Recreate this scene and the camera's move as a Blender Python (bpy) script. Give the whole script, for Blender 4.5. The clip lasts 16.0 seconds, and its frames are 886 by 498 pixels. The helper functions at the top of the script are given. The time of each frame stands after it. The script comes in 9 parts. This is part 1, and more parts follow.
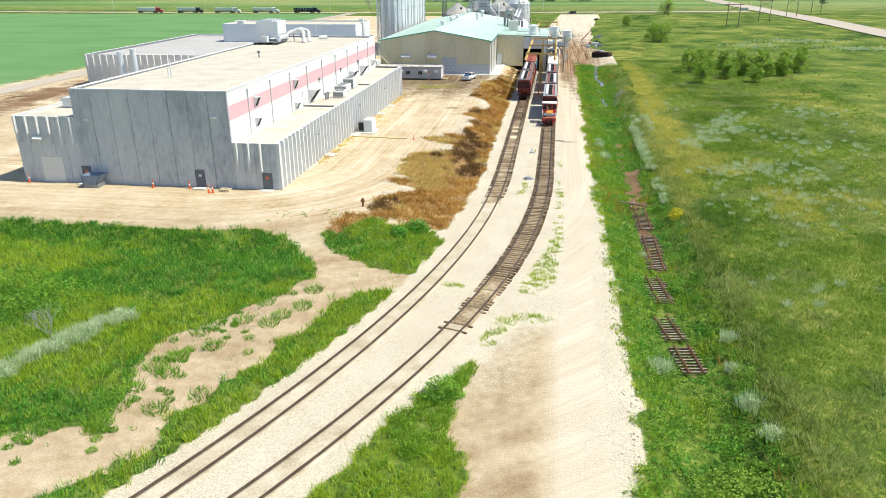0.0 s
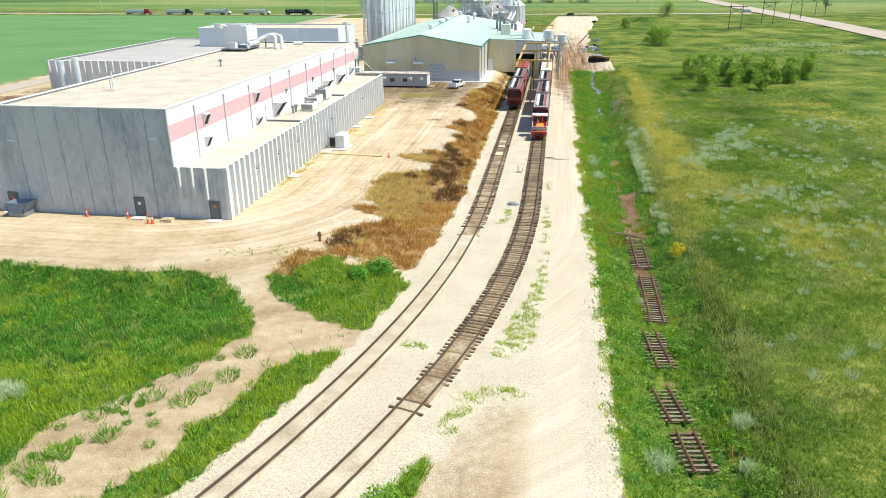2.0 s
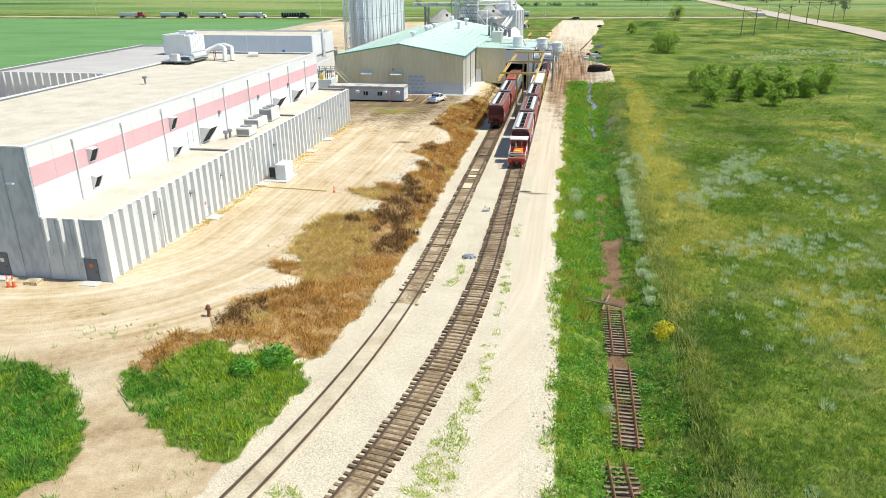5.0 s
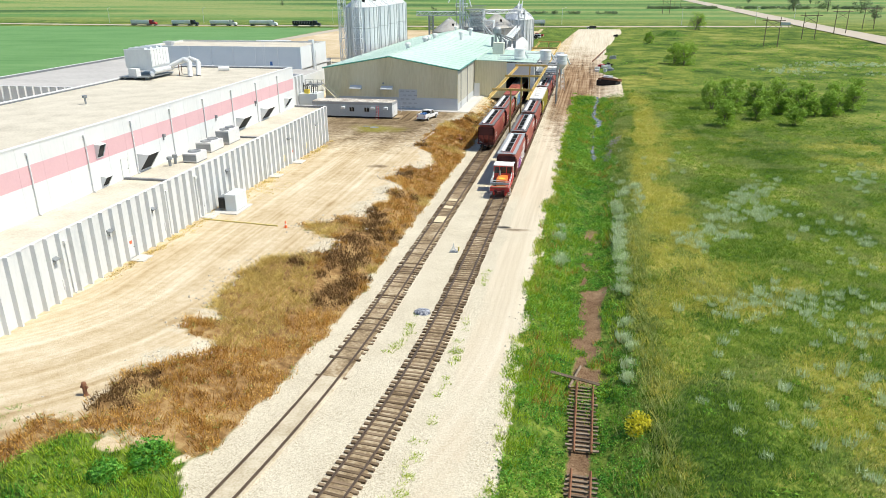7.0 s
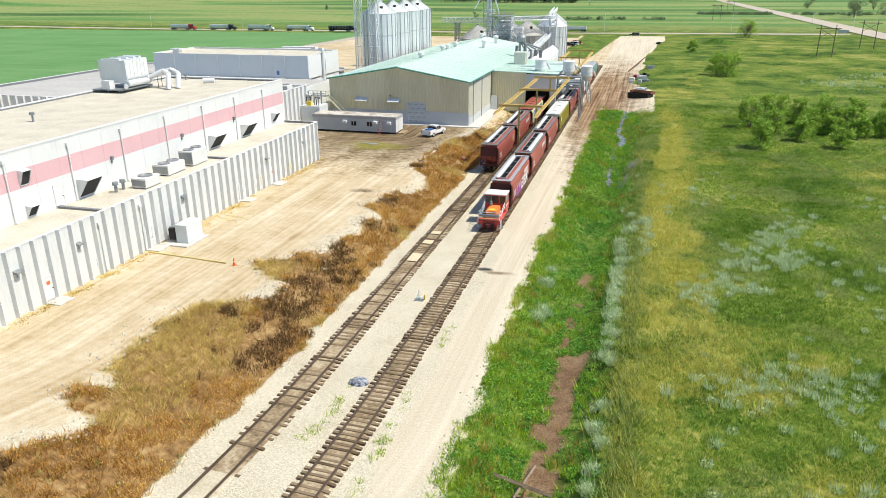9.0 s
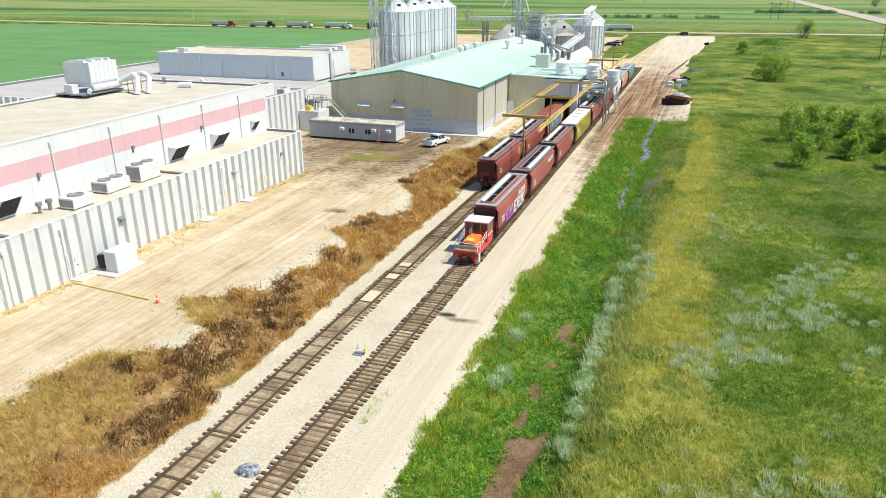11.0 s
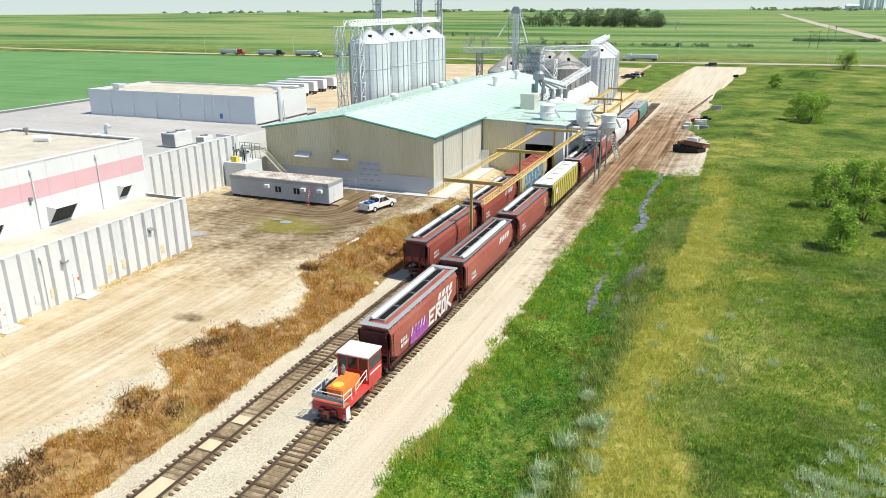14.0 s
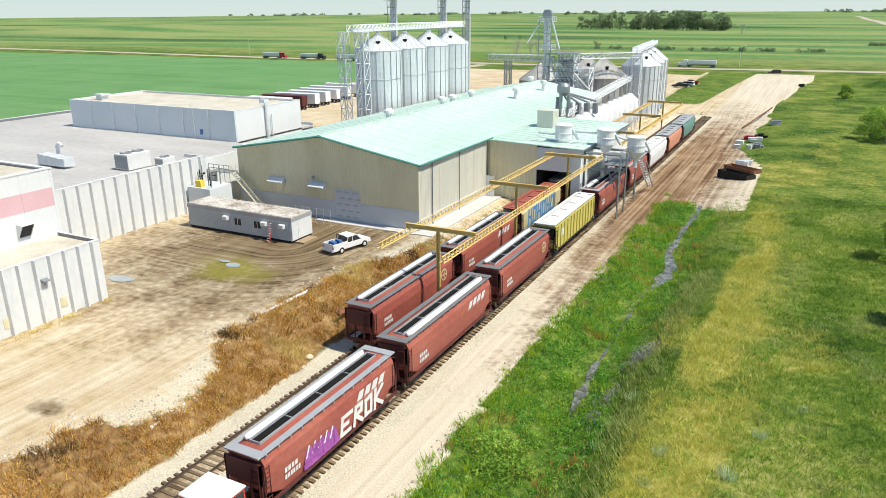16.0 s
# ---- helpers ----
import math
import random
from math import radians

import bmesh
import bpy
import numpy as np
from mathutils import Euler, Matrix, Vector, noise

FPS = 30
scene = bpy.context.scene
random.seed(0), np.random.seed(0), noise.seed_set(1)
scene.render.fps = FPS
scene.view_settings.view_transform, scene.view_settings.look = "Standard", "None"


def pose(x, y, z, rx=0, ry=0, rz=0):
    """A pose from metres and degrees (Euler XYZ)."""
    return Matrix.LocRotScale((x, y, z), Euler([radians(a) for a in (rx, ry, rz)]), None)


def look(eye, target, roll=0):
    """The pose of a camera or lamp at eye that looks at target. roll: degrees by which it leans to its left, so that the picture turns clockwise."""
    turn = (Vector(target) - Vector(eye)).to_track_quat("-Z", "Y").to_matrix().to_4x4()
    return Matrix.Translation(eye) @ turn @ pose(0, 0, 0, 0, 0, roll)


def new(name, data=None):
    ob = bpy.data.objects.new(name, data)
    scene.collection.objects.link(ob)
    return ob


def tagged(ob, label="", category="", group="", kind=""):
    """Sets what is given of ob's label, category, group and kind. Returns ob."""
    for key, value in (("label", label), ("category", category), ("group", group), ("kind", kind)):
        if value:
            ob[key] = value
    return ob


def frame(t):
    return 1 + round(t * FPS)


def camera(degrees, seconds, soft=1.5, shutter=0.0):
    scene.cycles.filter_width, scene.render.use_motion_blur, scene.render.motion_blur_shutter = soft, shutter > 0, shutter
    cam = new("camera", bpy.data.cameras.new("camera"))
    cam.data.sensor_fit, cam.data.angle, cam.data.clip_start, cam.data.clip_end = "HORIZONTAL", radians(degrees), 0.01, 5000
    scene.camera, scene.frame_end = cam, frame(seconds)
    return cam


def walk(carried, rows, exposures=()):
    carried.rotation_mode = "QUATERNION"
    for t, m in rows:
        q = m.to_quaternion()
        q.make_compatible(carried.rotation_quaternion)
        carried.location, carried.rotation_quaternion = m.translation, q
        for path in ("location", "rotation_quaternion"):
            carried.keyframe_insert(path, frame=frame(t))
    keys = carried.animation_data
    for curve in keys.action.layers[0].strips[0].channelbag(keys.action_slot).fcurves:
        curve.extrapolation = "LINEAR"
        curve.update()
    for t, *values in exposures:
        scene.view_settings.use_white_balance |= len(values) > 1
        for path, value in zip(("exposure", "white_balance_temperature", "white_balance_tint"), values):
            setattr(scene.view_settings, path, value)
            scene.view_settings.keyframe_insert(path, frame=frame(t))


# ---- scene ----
cam = camera(63.8, 16.0, soft=0.65)
METRES, EYE, TILT, LEAN, TURN = 122.44, 28.5, -0.67, 0.0, 8.9
ROWS = [
    (0.0, 0.0, 0.0, 0.0, -0.16, -20.86, 0.42),
    (0.5, 0.0061, 0.0237, 0.0004, -0.16, -20.85, 0.42),
    (1.0, 0.0126, 0.0475, 0.0006, -0.15, -20.83, 0.42),
    (1.5, 0.0199, 0.0713, 0.0008, -0.14, -20.82, 0.4),
    (2.0, 0.0278, 0.0951, 0.001, -0.15, -20.81, 0.4),
    (2.5, 0.0364, 0.1186, 0.0013, -0.14, -20.8, 0.4),
    (3.0, 0.0457, 0.142, 0.0015, -0.05, -20.79, 0.39),
    (3.5, 0.0556, 0.1658, 0.0017, 0.01, -20.79, 0.4),
    (4.0, 0.0662, 0.1895, 0.0022, 0.11, -20.8, 0.41),
    (6.5, 0.1287, 0.3097, 0.0045, 2.35, -20.27, 0.38),
    (7.0, 0.1424, 0.334, 0.0051, 2.76, -20.15, 0.38),
    (7.5, 0.1568, 0.3584, 0.0059, 3.64, -20.06, 0.37),
    (8.0, 0.1717, 0.3829, 0.0067, 4.58, -19.96, 0.33),
    (8.5, 0.1868, 0.4075, 0.0073, 5.68, -19.88, 0.31),
    (9.0, 0.2019, 0.4324, 0.0079, 6.7, -19.83, 0.3),
    (11.5, 0.2703, 0.5697, 0.0085, 11.58, -20.02, 0.21),
    (12.0, 0.2812, 0.6055, 0.0088, 12.01, -19.84, 0.22),
    (12.5, 0.2918, 0.6443, 0.0093, 12.45, -19.43, 0.19),
    (13.0, 0.3017, 0.6848, 0.0096, 13.17, -18.97, 0.19),
    (13.5, 0.3122, 0.7262, 0.01, 13.7, -18.51, 0.22),
    (14.0, 0.3215, 0.7689, 0.0106, 13.72, -18.09, 0.23),
    (14.5, 0.3311, 0.8121, 0.0108, 14.93, -17.95, 0.22),
    (15.0, 0.3411, 0.8542, 0.0118, 15.87, -17.9, 0.23),
    (15.5, 0.3495, 0.8925, 0.0125, 16.85, -17.88, 0.24),
    (16.0, 0.3587, 0.9256, 0.0135, 18.45, -17.9, 0.25),
]
walk(cam, [(t, pose(0, 0, EYE, TILT, LEAN, TURN) @ pose(METRES * x, METRES * y, METRES * z, 90 + pitch, roll, yaw)) for t, x, y, z, yaw, pitch, roll in ROWS], ((0.0, 0.32, 6850, 6), (3.0, 0.29, 6850, 6), (7.0, 0.22, 6850, 6), (16.0, 0.20, 6850, 6)))

# ---- light ----
SUN_DIR = Vector((0.52, 0.035, 0.85)).normalized()
world = bpy.data.worlds.new("sky_world")
scene.world = world
world.use_nodes = True
wn = world.node_tree
sky = wn.nodes.new("ShaderNodeTexSky")
sky.sky_type, sky.sun_disc = "NISHITA", False
sky.sun_elevation = math.asin(SUN_DIR.z)
sky.sun_rotation = math.atan2(SUN_DIR.x, SUN_DIR.y)
sky.air_density, sky.dust_density, sky.ozone_density = 0.75, 0.15, 2.5
wn.links.new(sky.outputs[0], wn.nodes["Background"].inputs[0])
wn.nodes["Background"].inputs[1].default_value = 0.145
sun = new("sun", bpy.data.lights.new("sun", "SUN"))
sun.data.energy, sun.data.angle, sun.data.color = 4.6, radians(0.53), (1.0, 0.965, 0.90)
sun.matrix_world = look(SUN_DIR * 400, (0, 0, 0))

# ---- materials ----
def material(name, colors, rough=0.8, metal=0.0, scale=1.0, fine=14.0, bump=0.15, spread=0.5, island=0.0, objvar=0.0, stretch=(1, 1, 1), bumpdist=0.03, spec=0.3):
    """Two or three colours mixed by a broad and a fine noise in metres, with relief."""
    m = bpy.data.materials.new(name)
    m.use_nodes = True
    nt, N, L = m.node_tree, m.node_tree.nodes, m.node_tree.links
    b = N["Principled BSDF"]
    b.inputs["Roughness"].default_value, b.inputs["Metallic"].default_value = rough, metal
    b.inputs["Specular IOR Level"].default_value = spec
    geo = N.new("ShaderNodeNewGeometry")
    mp = N.new("ShaderNodeMapping")
    mp.inputs["Scale"].default_value = stretch
    L.new(geo.outputs["Position"], mp.inputs[0])
    n1, n2 = N.new("ShaderNodeTexNoise"), N.new("ShaderNodeTexNoise")
    n1.inputs["Scale"].default_value, n2.inputs["Scale"].default_value = scale, fine
    n1.inputs["Detail"].default_value, n2.inputs["Detail"].default_value = 5, 4
    L.new(mp.outputs[0], n1.inputs["Vector"]), L.new(mp.outputs[0], n2.inputs["Vector"])
    mix = N.new("ShaderNodeMath")
    mix.operation = "MULTIPLY_ADD"
    L.new(n2.outputs["Fac"], mix.inputs[0])
    mix.inputs[1].default_value = 0.45
    half = N.new("ShaderNodeMath")
    half.operation = "MULTIPLY"
    half.inputs[1].default_value = 0.55
    L.new(n1.outputs["Fac"], half.inputs[0])
    L.new(half.outputs[0], mix.inputs[2])
    fac = mix.outputs[0]
    for amount, node, socket in ((island, "ShaderNodeNewGeometry", "Random Per Island"), (objvar, "ShaderNodeObjectInfo", "Random")):
        if amount:
            src = geo if node == "ShaderNodeNewGeometry" else N.new(node)
            add = N.new("ShaderNodeMath")
            add.operation = "MULTIPLY_ADD"
            L.new(src.outputs[socket], add.inputs[0])
            add.inputs[1].default_value = amount
            L.new(fac, add.inputs[2])
            off = N.new("ShaderNodeMath")
            off.operation = "SUBTRACT"
            off.inputs[1].default_value = amount / 2
            L.new(add.outputs[0], off.inputs[0])
            fac = off.outputs[0]
    ramp = N.new("ShaderNodeValToRGB")
    els = ramp.color_ramp.elements
    while len(els) < len(colors):
        els.new(0.5)
    for i, c in enumerate(colors):
        els[i].position = 0.5 - spread / 2 + spread * i / max(1, len(colors) - 1)
        els[i].color = (*c, 1)
    L.new(fac, ramp.inputs[0])
    L.new(ramp.outputs[0], b.inputs["Base Color"])
    if bump:
        bp = N.new("ShaderNodeBump")
        bp.inputs["Strength"].default_value, bp.inputs["Distance"].default_value = bump, bumpdist
        L.new(n2.outputs["Fac"], bp.inputs["Height"])
        L.new(bp.outputs[0], b.inputs["Normal"])
    return m


def glass(name, tint=(0.02, 0.025, 0.03)):
    m = bpy.data.materials.new(name)
    m.use_nodes = True
    b = m.node_tree.nodes["Principled BSDF"]
    b.inputs["Base Color"].default_value = (*tint, 1)
    b.inputs["Roughness"].default_value = 0.08
    b.inputs["Specular IOR Level"].default_value = 0.6
    return m


def leafy(m, share=0.42):
    """Lets some light through a leaf material."""
    N, L = m.node_tree.nodes, m.node_tree.links
    b, out = N["Principled BSDF"], N["Material Output"]
    tr, mx = N.new("ShaderNodeBsdfTranslucent"), N.new("ShaderNodeMixShader")
    L.new(b.inputs["Base Color"].links[0].from_socket, tr.inputs["Color"])
    mx.inputs[0].default_value = share
    L.new(b.outputs[0], mx.inputs[1]), L.new(tr.outputs[0], mx.inputs[2])
    L.new(mx.outputs[0], out.inputs["Surface"])


M = {
    "white_panel": material("white_panel", [(0.64, 0.655, 0.66), (0.71, 0.715, 0.71), (0.75, 0.75, 0.745)], 0.7, scale=0.25, fine=3, bump=0.05, stretch=(1, 1, 0.3)),
    "pink_paint": material("pink_paint", [(0.66, 0.40, 0.43), (0.73, 0.47, 0.49)], 0.75, scale=0.4, fine=5, bump=0.03),
    "grey_concrete": material("grey_concrete", [(0.34, 0.375, 0.41), (0.53, 0.56, 0.585), (0.62, 0.64, 0.655)], 0.85, scale=0.35, fine=2.2, bump=0.1, spread=0.42, objvar=0.12, stretch=(1, 1, 0.35)),
    "white_concrete": material("white_concrete", [(0.58, 0.60, 0.60), (0.68, 0.685, 0.68), (0.73, 0.73, 0.715)], 0.8, scale=0.5, fine=4, bump=0.08, stretch=(1, 1, 0.25)),
    "roof_gravel": material("roof_gravel", [(0.40, 0.355, 0.28), (0.57, 0.52, 0.425), (0.68, 0.63, 0.53)], 0.95, scale=0.35, fine=5, bump=0.4, spread=0.5),
    "roof_grey": material("roof_grey", [(0.36, 0.345, 0.325), (0.46, 0.44, 0.42), (0.54, 0.52, 0.49)], 0.9, scale=0.12, fine=1.6, bump=0.1, spread=0.4, stretch=(0.4, 1, 1)),
    "pale_blue_wall": material("pale_blue_wall", [(0.60, 0.65, 0.67), (0.69, 0.72, 0.73)], 0.75, scale=0.3, fine=4, bump=0.04, objvar=0.08),
    "flashing": material("flashing", [(0.16, 0.17, 0.18), (0.24, 0.25, 0.26)], 0.6, metal=0.2, scale=1),
    "white_trim": material("white_trim", [(0.66, 0.665, 0.66), (0.74, 0.74, 0.73)], 0.6, scale=1.2, bump=0.04),
    "door_grey": material("door_grey", [(0.13, 0.14, 0.155), (0.17, 0.18, 0.19)], 0.55, scale=2, bump=0.03),
    "door_white": material("door_white", [(0.68, 0.68, 0.66), (0.76, 0.76, 0.74)], 0.6, scale=1.4, bump=0.04),
    "sign_orange": material("sign_orange", [(0.66, 0.14, 0.05), (0.74, 0.19, 0.07)], 0.6, scale=4, bump=0),
    "sign_white": material("sign_white", [(0.75, 0.75, 0.74), (0.8, 0.8, 0.8)], 0.6, scale=4, bump=0),
    "tan_steel": material("tan_steel", [(0.60, 0.54, 0.34), (0.72, 0.66, 0.455), (0.79, 0.745, 0.56)], 0.55, metal=0.1, scale=0.22, fine=5, bump=0.03, spread=0.5, objvar=0.10, stretch=(1, 1, 0.12)),
    "pale_steel": material("pale_steel", [(0.56, 0.54, 0.45), (0.66, 0.64, 0.55), (0.72, 0.70, 0.62)], 0.5, metal=0.1, scale=0.3, fine=5, bump=0.03, objvar=0.1, stretch=(1, 1, 0.15)),
    "green_roof": material("green_roof", [(0.43, 0.615, 0.50), (0.54, 0.69, 0.59), (0.72, 0.79, 0.73)], 0.5, metal=0.05, scale=0.06, fine=1.5, bump=0.02, spread=0.42, stretch=(1, 0.35, 1), spec=0.5),
    "green_trim": material("green_trim", [(0.05, 0.22, 0.18), (0.08, 0.28, 0.22)], 0.5, scale=2, bump=0.02),
    "plinth_blue": material("plinth_blue", [(0.50, 0.53, 0.55), (0.60, 0.62, 0.63)], 0.8, scale=0.6, fine=5, bump=0.06),
    "galvanised": material("galvanised", [(0.60, 0.63, 0.64), (0.70, 0.72, 0.73), (0.76, 0.78, 0.78)], 0.45, metal=0.25, scale=0.35, fine=3, bump=0.04, objvar=0.10, stretch=(1, 1, 0.4)),
    "galv_dark": material("galv_dark", [(0.24, 0.26, 0.27), (0.36, 0.38, 0.39)], 0.5, metal=0.5, scale=0.8, fine=5, bump=0.05),
    "silo_seam": material("silo_seam", [(0.36, 0.39, 0.40), (0.46, 0.48, 0.49)], 0.5, metal=0.4, scale=1),
    "oxide_red": material("oxide_red", [(0.22, 0.055, 0.042), (0.34, 0.092, 0.066), (0.42, 0.14, 0.10)], 0.6, scale=0.35, fine=4, bump=0.05, spread=0.5, objvar=0.10, stretch=(1, 0.5, 1)),
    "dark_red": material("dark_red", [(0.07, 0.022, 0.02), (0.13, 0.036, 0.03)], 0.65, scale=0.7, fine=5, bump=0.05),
    "car_white": material("car_white", [(0.58, 0.57, 0.55), (0.70, 0.69, 0.67), (0.76, 0.75, 0.73)], 0.6, scale=0.5, fine=5, bump=0.04),
    "car_grey": material("car_grey", [(0.34, 0.35, 0.36), (0.44, 0.45, 0.46)], 0.6, metal=0.2, scale=0.6, fine=5, bump=0.05),
    "walkway_grey": material("walkway_grey", [(0.15, 0.15, 0.15), (0.24, 0.23, 0.23)], 0.7, metal=0.2, scale=0.6, fine=5, bump=0.05),
    "car_yellow": material("car_yellow", [(0.50, 0.42, 0.09), (0.60, 0.52, 0.16)], 0.6, scale=0.5, fine=4, bump=0.05),
    "car_tan": material("car_tan", [(0.52, 0.46, 0.26), (0.62, 0.56, 0.34)], 0.6, scale=0.5, fine=4, bump=0.05),
    "car_orange": material("car_orange", [(0.52, 0.22, 0.13), (0.62, 0.30, 0.19)], 0.6, scale=0.4, fine=4, bump=0.05),
    "car_green": material("car_green", [(0.10, 0.22, 0.18), (0.15, 0.30, 0.25)], 0.6, scale=0.4, fine=4, bump=0.05),
    "hatch_shade": material("hatch_shade", [(0.010, 0.010, 0.010), (0.022, 0.021, 0.02)], 0.95, scale=2, fine=9, bump=0.05, spec=0.1),
    "black_metal": material("black_metal", [(0.012, 0.012, 0.012), (0.035, 0.033, 0.03)], 0.7, scale=2, fine=12, bump=0.08),
    "rail_steel": material("rail_steel", [(0.10, 0.07, 0.05), (0.20, 0.15, 0.115)], 0.5, metal=0.5, scale=1, fine=10, bump=0.05),
    "tie_wood": material("tie_wood", [(0.045, 0.028, 0.016), (0.12, 0.08, 0.046), (0.25, 0.18, 0.115)], 0.9, scale=1.2, fine=14, bump=0.3, spread=0.5, objvar=0.35, island=0.35, stretch=(0.5, 2, 1)),
    "machine_red": material("machine_red", [(0.50, 0.045, 0.04), (0.60, 0.075, 0.06)], 0.45, scale=1, fine=6, bump=0.03),
    "machine_orange": material("machine_orange", [(0.72, 0.20, 0.04), (0.80, 0.28, 0.07)], 0.5, scale=1, fine=6, bump=0.03),
    "yellow_steel": material("yellow_steel", [(0.58, 0.40, 0.12), (0.70, 0.50, 0.18)], 0.55, scale=0.8, fine=5, bump=0.03),
    "bright_yellow": material("bright_yellow", [(0.72, 0.52, 0.06), (0.80, 0.60, 0.10)], 0.6, scale=1, bump=0.03),
    "rust": material("rust", [(0.16, 0.07, 0.04), (0.28, 0.13, 0.07)], 0.9, scale=1, fine=8, bump=0.2),
    "timber": material("timber", [(0.30, 0.22, 0.13), (0.42, 0.32, 0.20)], 0.85, scale=1.5, fine=12, bump=0.1, objvar=0.2, stretch=(1, 4, 1)),
    "pale_board": material("pale_board", [(0.60, 0.48, 0.30), (0.72, 0.60, 0.42)], 0.85, scale=1.5, fine=12, bump=0.1),
    "old_timber": material("old_timber", [(0.13, 0.09, 0.06), (0.25, 0.19, 0.135), (0.36, 0.29, 0.22)], 0.9, scale=1.5, fine=10, bump=0.2, spread=0.5, objvar=0.3, island=0.3),
    "tyre": material("tyre", [(0.015, 0.015, 0.015), (0.03, 0.03, 0.03)], 0.85, scale=3, bump=0.1),
    "paint_white": material("paint_white", [(0.76, 0.76, 0.76), (0.81, 0.81, 0.81)], 0.3, scale=1, bump=0.0, spec=0.5),
    "paint_red": material("paint_red", [(0.40, 0.03, 0.03), (0.48, 0.05, 0.05)], 0.35, scale=1, bump=0.0),
    "paint_dark": material("paint_dark", [(0.02, 0.022, 0.026), (0.035, 0.036, 0.04)], 0.35, scale=1, bump=0.0),
    "paint_blue": material("paint_blue", [(0.06, 0.16, 0.40), (0.09, 0.22, 0.48)], 0.5, scale=1, bump=0.0),
    "graffiti_purple": material("graffiti_purple", [(0.24, 0.05, 0.27), (0.42, 0.12, 0.40)], 0.6, scale=1.4, fine=5, bump=0.0, spread=0.3),
    "graffiti_blue": material("graffiti_blue", [(0.04, 0.17, 0.42), (0.12, 0.34, 0.60)], 0.6, scale=1.4, fine=5, bump=0.0, spread=0.3),
    "conc_pad": material("conc_pad", [(0.50, 0.48, 0.45), (0.62, 0.60, 0.57)], 0.9, scale=0.8, fine=8, bump=0.1),
    "trailer_wall": material("trailer_wall", [(0.40, 0.44, 0.47), (0.49, 0.53, 0.55)], 0.7, scale=0.6, fine=4, bump=0.04),
    "trailer_roof": material("trailer_roof", [(0.28, 0.23, 0.19), (0.50, 0.45, 0.39), (0.66, 0.62, 0.56)], 0.85, scale=0.5, fine=3, bump=0.08, spread=0.2),
    "asphalt_pale": material("asphalt_pale", [(0.42, 0.36, 0.29), (0.52, 0.45, 0.37)], 0.95, scale=0.05, fine=2, bump=0.05),
    # grey patches in the water colour imitate sky reflection and foamy stones
    "water": material("water", [(0.045, 0.05, 0.04), (0.13, 0.13, 0.105), (0.34, 0.34, 0.30)], 0.22, scale=0.9, fine=3.5, bump=0.1, spec=0.5, spread=0.3),
    "puddle": material("puddle", [(0.30, 0.33, 0.33), (0.42, 0.46, 0.46)], 0.12, scale=0.8, fine=4, bump=0.0, spec=0.5),
    "stone": material("stone", [(0.34, 0.29, 0.22), (0.50, 0.445, 0.36), (0.62, 0.565, 0.47)], 0.95, scale=1.2, fine=8, bump=0.3, island=0.4, spread=0.5),
    "leaf_green": material("leaf_green", [(0.06, 0.18, 0.017), (0.19, 0.41, 0.04), (0.38, 0.57, 0.08)], 0.6, scale=0.22, fine=0.7, bump=0, island=0.35, spread=0.5),
    "leaf_lush": material("leaf_lush", [(0.03, 0.14, 0.018), (0.11, 0.36, 0.04), (0.26, 0.56, 0.08)], 0.55, scale=0.3, fine=1.2, bump=0, island=0.5, spread=0.5),
    "leaf_olive": material("leaf_olive", [(0.17, 0.23, 0.045), (0.34, 0.42, 0.11), (0.54, 0.58, 0.22)], 0.7, scale=0.2, fine=1.0, bump=0, island=0.45, spread=0.45),
    "leaf_lilac": material("leaf_lilac", [(0.38, 0.30, 0.38), (0.55, 0.46, 0.55)], 0.7, scale=0.5, fine=2, bump=0, island=0.4),
    "leaf_dark": material("leaf_dark", [(0.075, 0.042, 0.018), (0.15, 0.085, 0.032), (0.25, 0.155, 0.06)], 0.9, scale=0.3, fine=1.0, bump=0, island=0.4),
    "leaf_fresh": material("leaf_fresh", [(0.22, 0.35, 0.02), (0.40, 0.55, 0.04), (0.60, 0.68, 0.10)], 0.6, scale=0.12, fine=0.9, bump=0, island=0.4, spread=0.5),
    "leaf_brown": material("leaf_brown", [(0.27, 0.125, 0.03), (0.60, 0.33, 0.075), (0.80, 0.55, 0.18)], 0.85, scale=0.14, fine=0.7, bump=0, island=0.35, spread=0.42),
    "leaf_straw": material("leaf_straw", [(0.46, 0.33, 0.09), (0.70, 0.54, 0.18), (0.84, 0.71, 0.30)], 0.85, scale=0.14, fine=0.8, bump=0, island=0.3, spread=0.45),
    "leaf_sage": material("leaf_sage", [(0.46, 0.58, 0.31), (0.58, 0.68, 0.41), (0.70, 0.77, 0.52)], 0.75, scale=0.3, fine=1.2, bump=0, island=0.35, spread=0.45),
    "leaf_meadow": material("leaf_meadow", [(0.07, 0.165, 0.018), (0.22, 0.36, 0.04), (0.48, 0.56, 0.12)], 0.75, scale=0.09, fine=0.9, bump=0, island=0.35, spread=0.42),
    "leaf_seed": material("leaf_seed", [(0.40, 0.42, 0.06), (0.60, 0.56, 0.12), (0.76, 0.70, 0.24)], 0.8, scale=0.1, fine=0.7, bump=0, island=0.35, spread=0.45),
    "galv_dusty": material("galv_dusty", [(0.30, 0.275, 0.24), (0.44, 0.42, 0.385), (0.54, 0.53, 0.50)], 0.6, metal=0.3, scale=0.3, fine=2, bump=0.05, spread=0.4),
